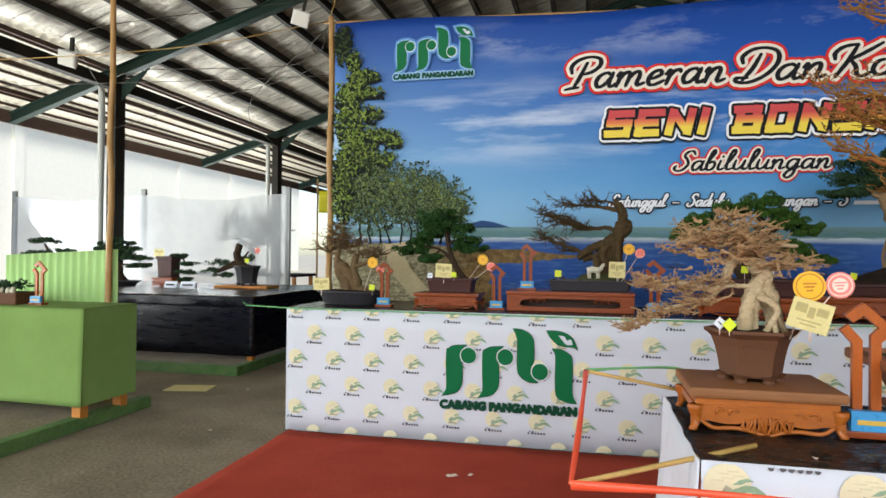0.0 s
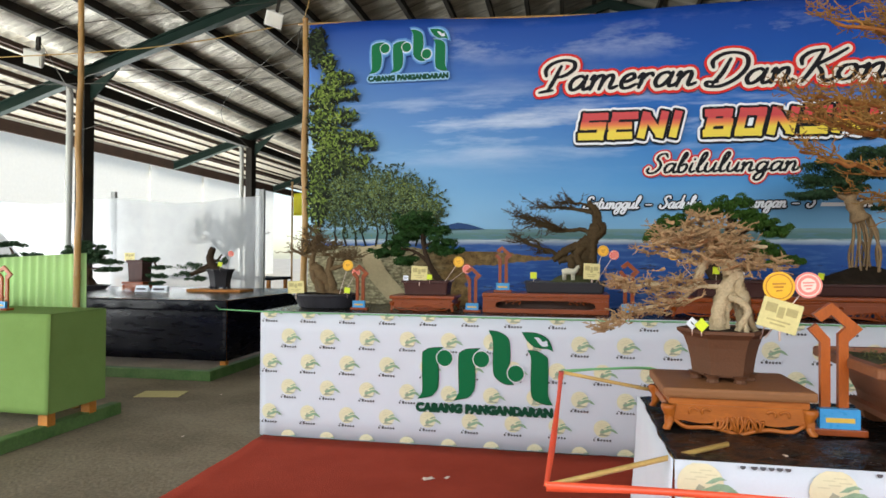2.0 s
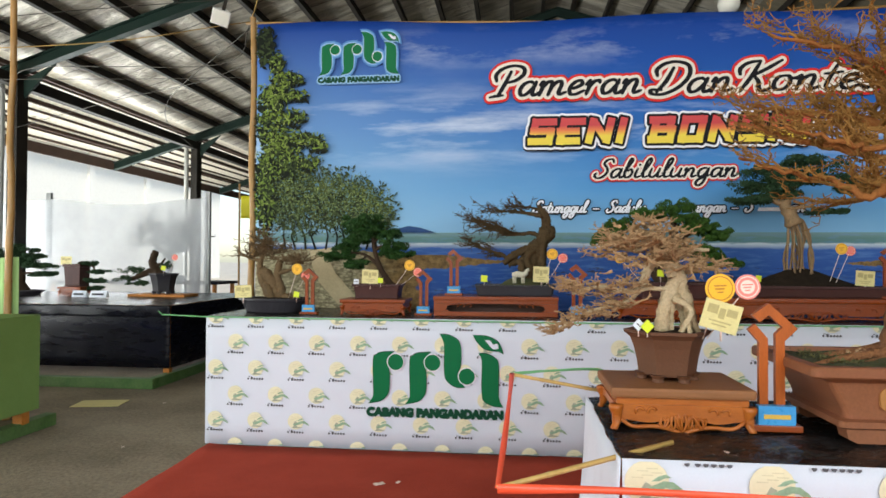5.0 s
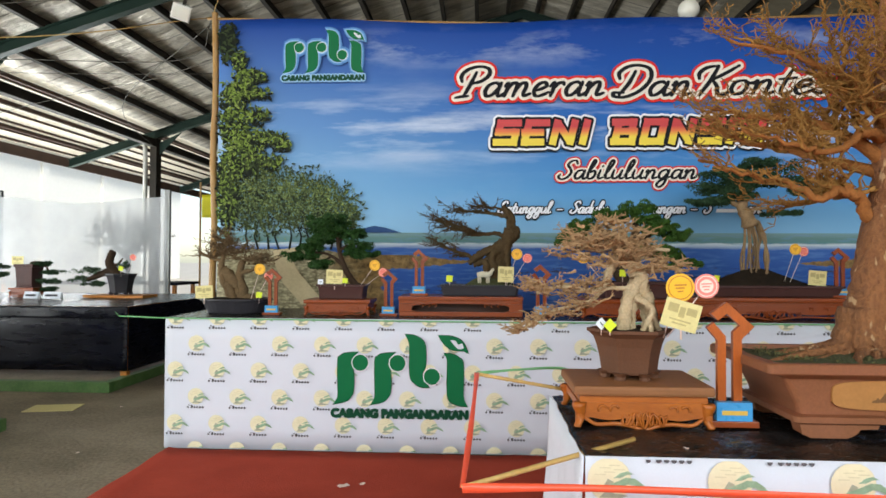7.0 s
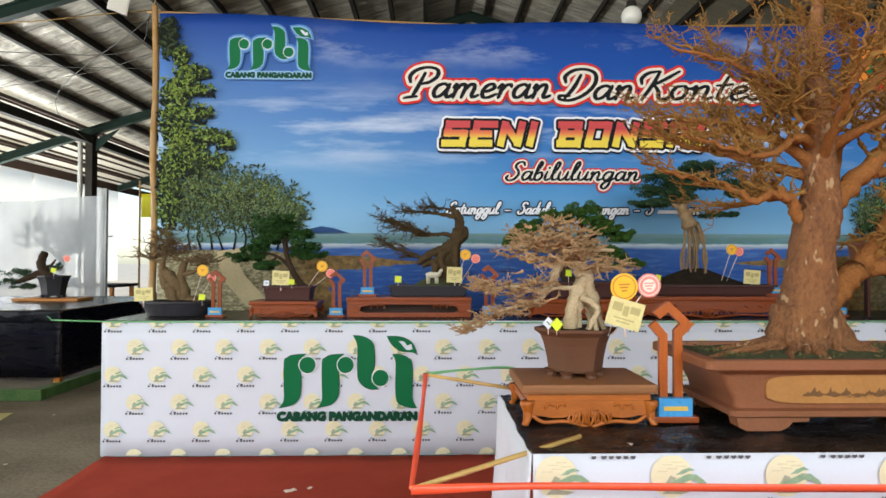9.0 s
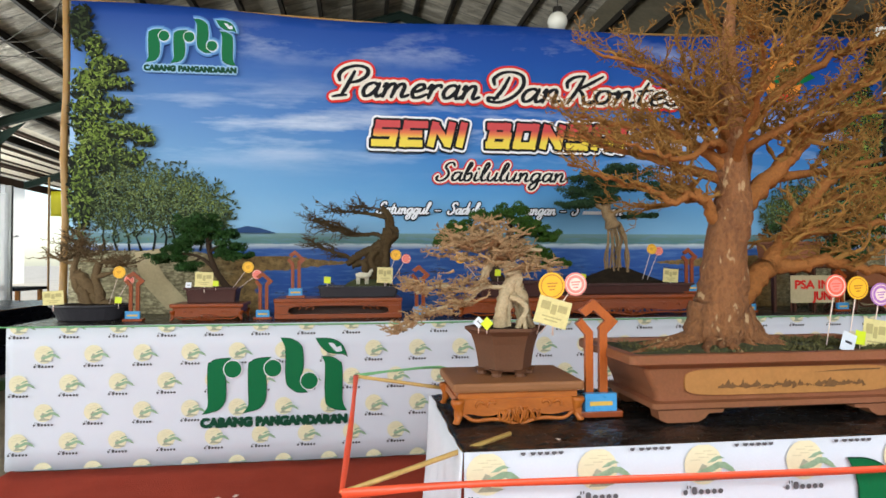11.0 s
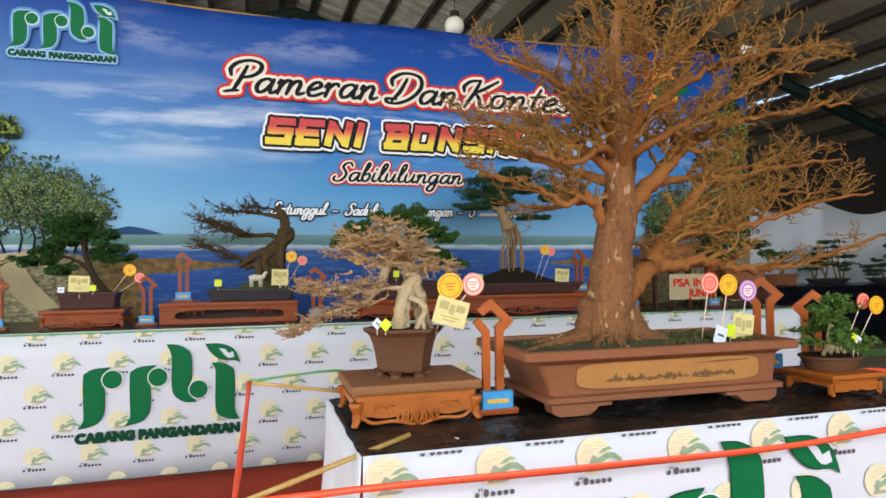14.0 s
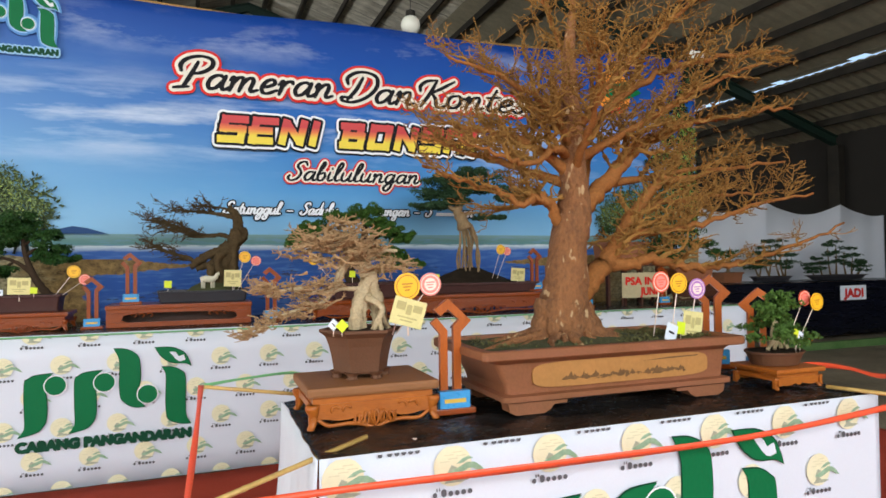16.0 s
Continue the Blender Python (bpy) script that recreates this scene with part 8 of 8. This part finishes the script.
# ---- lamps, wires and strings under the roof ----
def floodlight(x, y, z, turn, label="white plastic floodlight tilted down on a bracket"):
    ob = thing("floodlight", x, y, z, label, "floodlight", "floodlights", turn)
    rings = [[(a, b, c) for a, b, c in ((-s, -d, q - t), (s, -d, q - t), (s, -d, q + t), (-s, -d, q + t))] for s, t, d, q in ((0.075, 0.062, 0.1, -0.1), (0.082, 0.07, 0.085, -0.1), (0.07, 0.055, 0.03, -0.095), (0.03, 0.028, -0.06, -0.06))]
    ob.matrix_world = pose(x, y, z, 28, 14, turn)
    part("housing", loft(rings), "white_paint", ob)
    part("glass", box(-0.065, 0.065, -0.106, -0.1, -0.15, -0.05), "plastic_lamp", ob)
    part("bracket", box(-0.014, 0.014, -0.02, 0.02, -0.06, 0.08), "steel_dark", ob)
    return ob


floodlight(-2.66, 5.6, 3.74, 25)
floodlight(5.22, 5.74, 3.78, -20)
floodlight(-4.7, 5.0, 3.3, 20, "grey floodlight hanging on the wires by the columns")
ob = thing("globe_lamp", 1.9, 5.95, 3.62, "round frosted globe lamp hung above the banner", "lamp")
bm = bmesh.new()
bmesh.ops.create_uvsphere(bm, u_segments=20, v_segments=14, radius=0.095)
bmesh.ops.translate(bm, verts=bm.verts, vec=(0, 0, 0.09))
part("globe", bm, "plastic_lamp", ob, "", True)
part("cap", loft([ngon(0.05, 0.175, 12), ngon(0.045, 0.23, 12)]), "steel_dark", ob)
t = Tubes()
t.add([(0, 0, 0.22), (0.02, 0, 1.2), (0.0, 0, roof_z(1.9) - 3.49)], [0.006] * 3, 5)
t.part("cord", "cable", ob)


def wire(points, r, label, material="cable"):
    t = Tubes()
    path = spline(points, 6)
    t.add(path, [r * 0.62] * len(path), 5)
    tagged(t.part("overhead_wire", material, None), label, "wire", "overhead wires")


wire([(-8.0, 9.4, 4.15), (-5.7, 7.0, 3.68), (-3.2, 6.6, 3.52), (-2.5, 5.83, 3.68)], 0.008, "slack cable strung from column to banner pole")
wire([(-8.0, 15.2, 4.2), (-5.2, 9.0, 3.62), (-2.5, 5.85, 3.64)], 0.008, "slack cable strung from column to banner pole")
wire([(-12.0, 8.0, 4.0), (-7.0, 7.6, 3.75), (-2.5, 7.4, 3.62), (2.0, 7.2, 3.8)], 0.007, "thin wire strung across the hall")
wire([(-8.0, 9.4, 3.5), (-5.1, 7.6, 3.42), (-3.4, 6.5, 3.3), (-2.47, 5.85, 3.3)], 0.006, "thin wire strung across the hall")
wire([(-9.0, 4.0, 3.0), (-4.1, 4.84, 3.15), (-2.5, 5.8, 3.66)], 0.007, "pale cord from the bamboo pole to the banner pole", "bamboo_rod")
wire([(-4.7, 5.0, 3.38), (-4.1, 4.86, 3.42), (-2.66, 5.6, 3.8)], 0.006, "lamp cable slung between floodlights")
wire([(-8.0, 9.5, 3.9), (-6.5, 7.6, 3.45), (-4.7, 5.0, 3.36)], 0.006, "lamp cable slung between floodlights")
wire([(-2.5, 5.83, 3.7), (-2.3, 6.2, 4.6), (-2.0, 9.4, 6.2)], 0.007, "cord tying the banner pole to the roof", "bamboo_rod")
wire([(5.2, 5.83, 3.8), (5.8, 7.0, 5.0), (6.2, 9.4, 5.7)], 0.007, "cord tying the banner pole to the roof", "bamboo_rod")
wire([(6.0, 7.5, roof_z(6.0) + 0.14), (6.1, 7.5, 3.0), (6.1, 7.5, 1.4)], 0.006, "thin cord hanging from the roof by the stage")


# ---- scraps lying about ----
def scrap(x, y, z, size, seed, label):
    """A crumpled scrap of paper."""
    bm = bmesh.new()
    bmesh.ops.create_grid(bm, x_segments=5, y_segments=4, size=size)
    for v in bm.verts:
        v.co.z = 0.003 + abs(noise.noise(Vector((v.co.x * 60, v.co.y * 60, seed)))) * size * 0.5
        v.co.y *= 0.6
    ob = tagged(solidify(part("paper_scrap", bm, "card_pale"), 0.0006), label, "scrap", "paper scraps")
    ob.matrix_world = pose(x, y, z, 0, 0, seed * 37)


scrap(-0.83, 3.93, 0.016, 0.035, 1, "crumpled pale paper scrap on the red carpet")
scrap(-0.72, 3.97, 0.016, 0.02, 2, "crumpled pale paper scrap on the red carpet")
rng = np.random.default_rng(90)
for k in range(9):
    scrap(0.62 + 1.75 * k / 9 + rng.uniform(-0.05, 0.05), FY0 + rng.uniform(0.03, 0.13), FZ - 0.012, 0.008, 3 + k, "tiny pale paper scrap on black plastic")
for k in range(5):
    scrap(-3.4 + 0.5 * k, 5.2 + rng.uniform(-0.9, 0.9), 0.0, 0.012, 20 + k, "small pale scrap on the concrete floor")
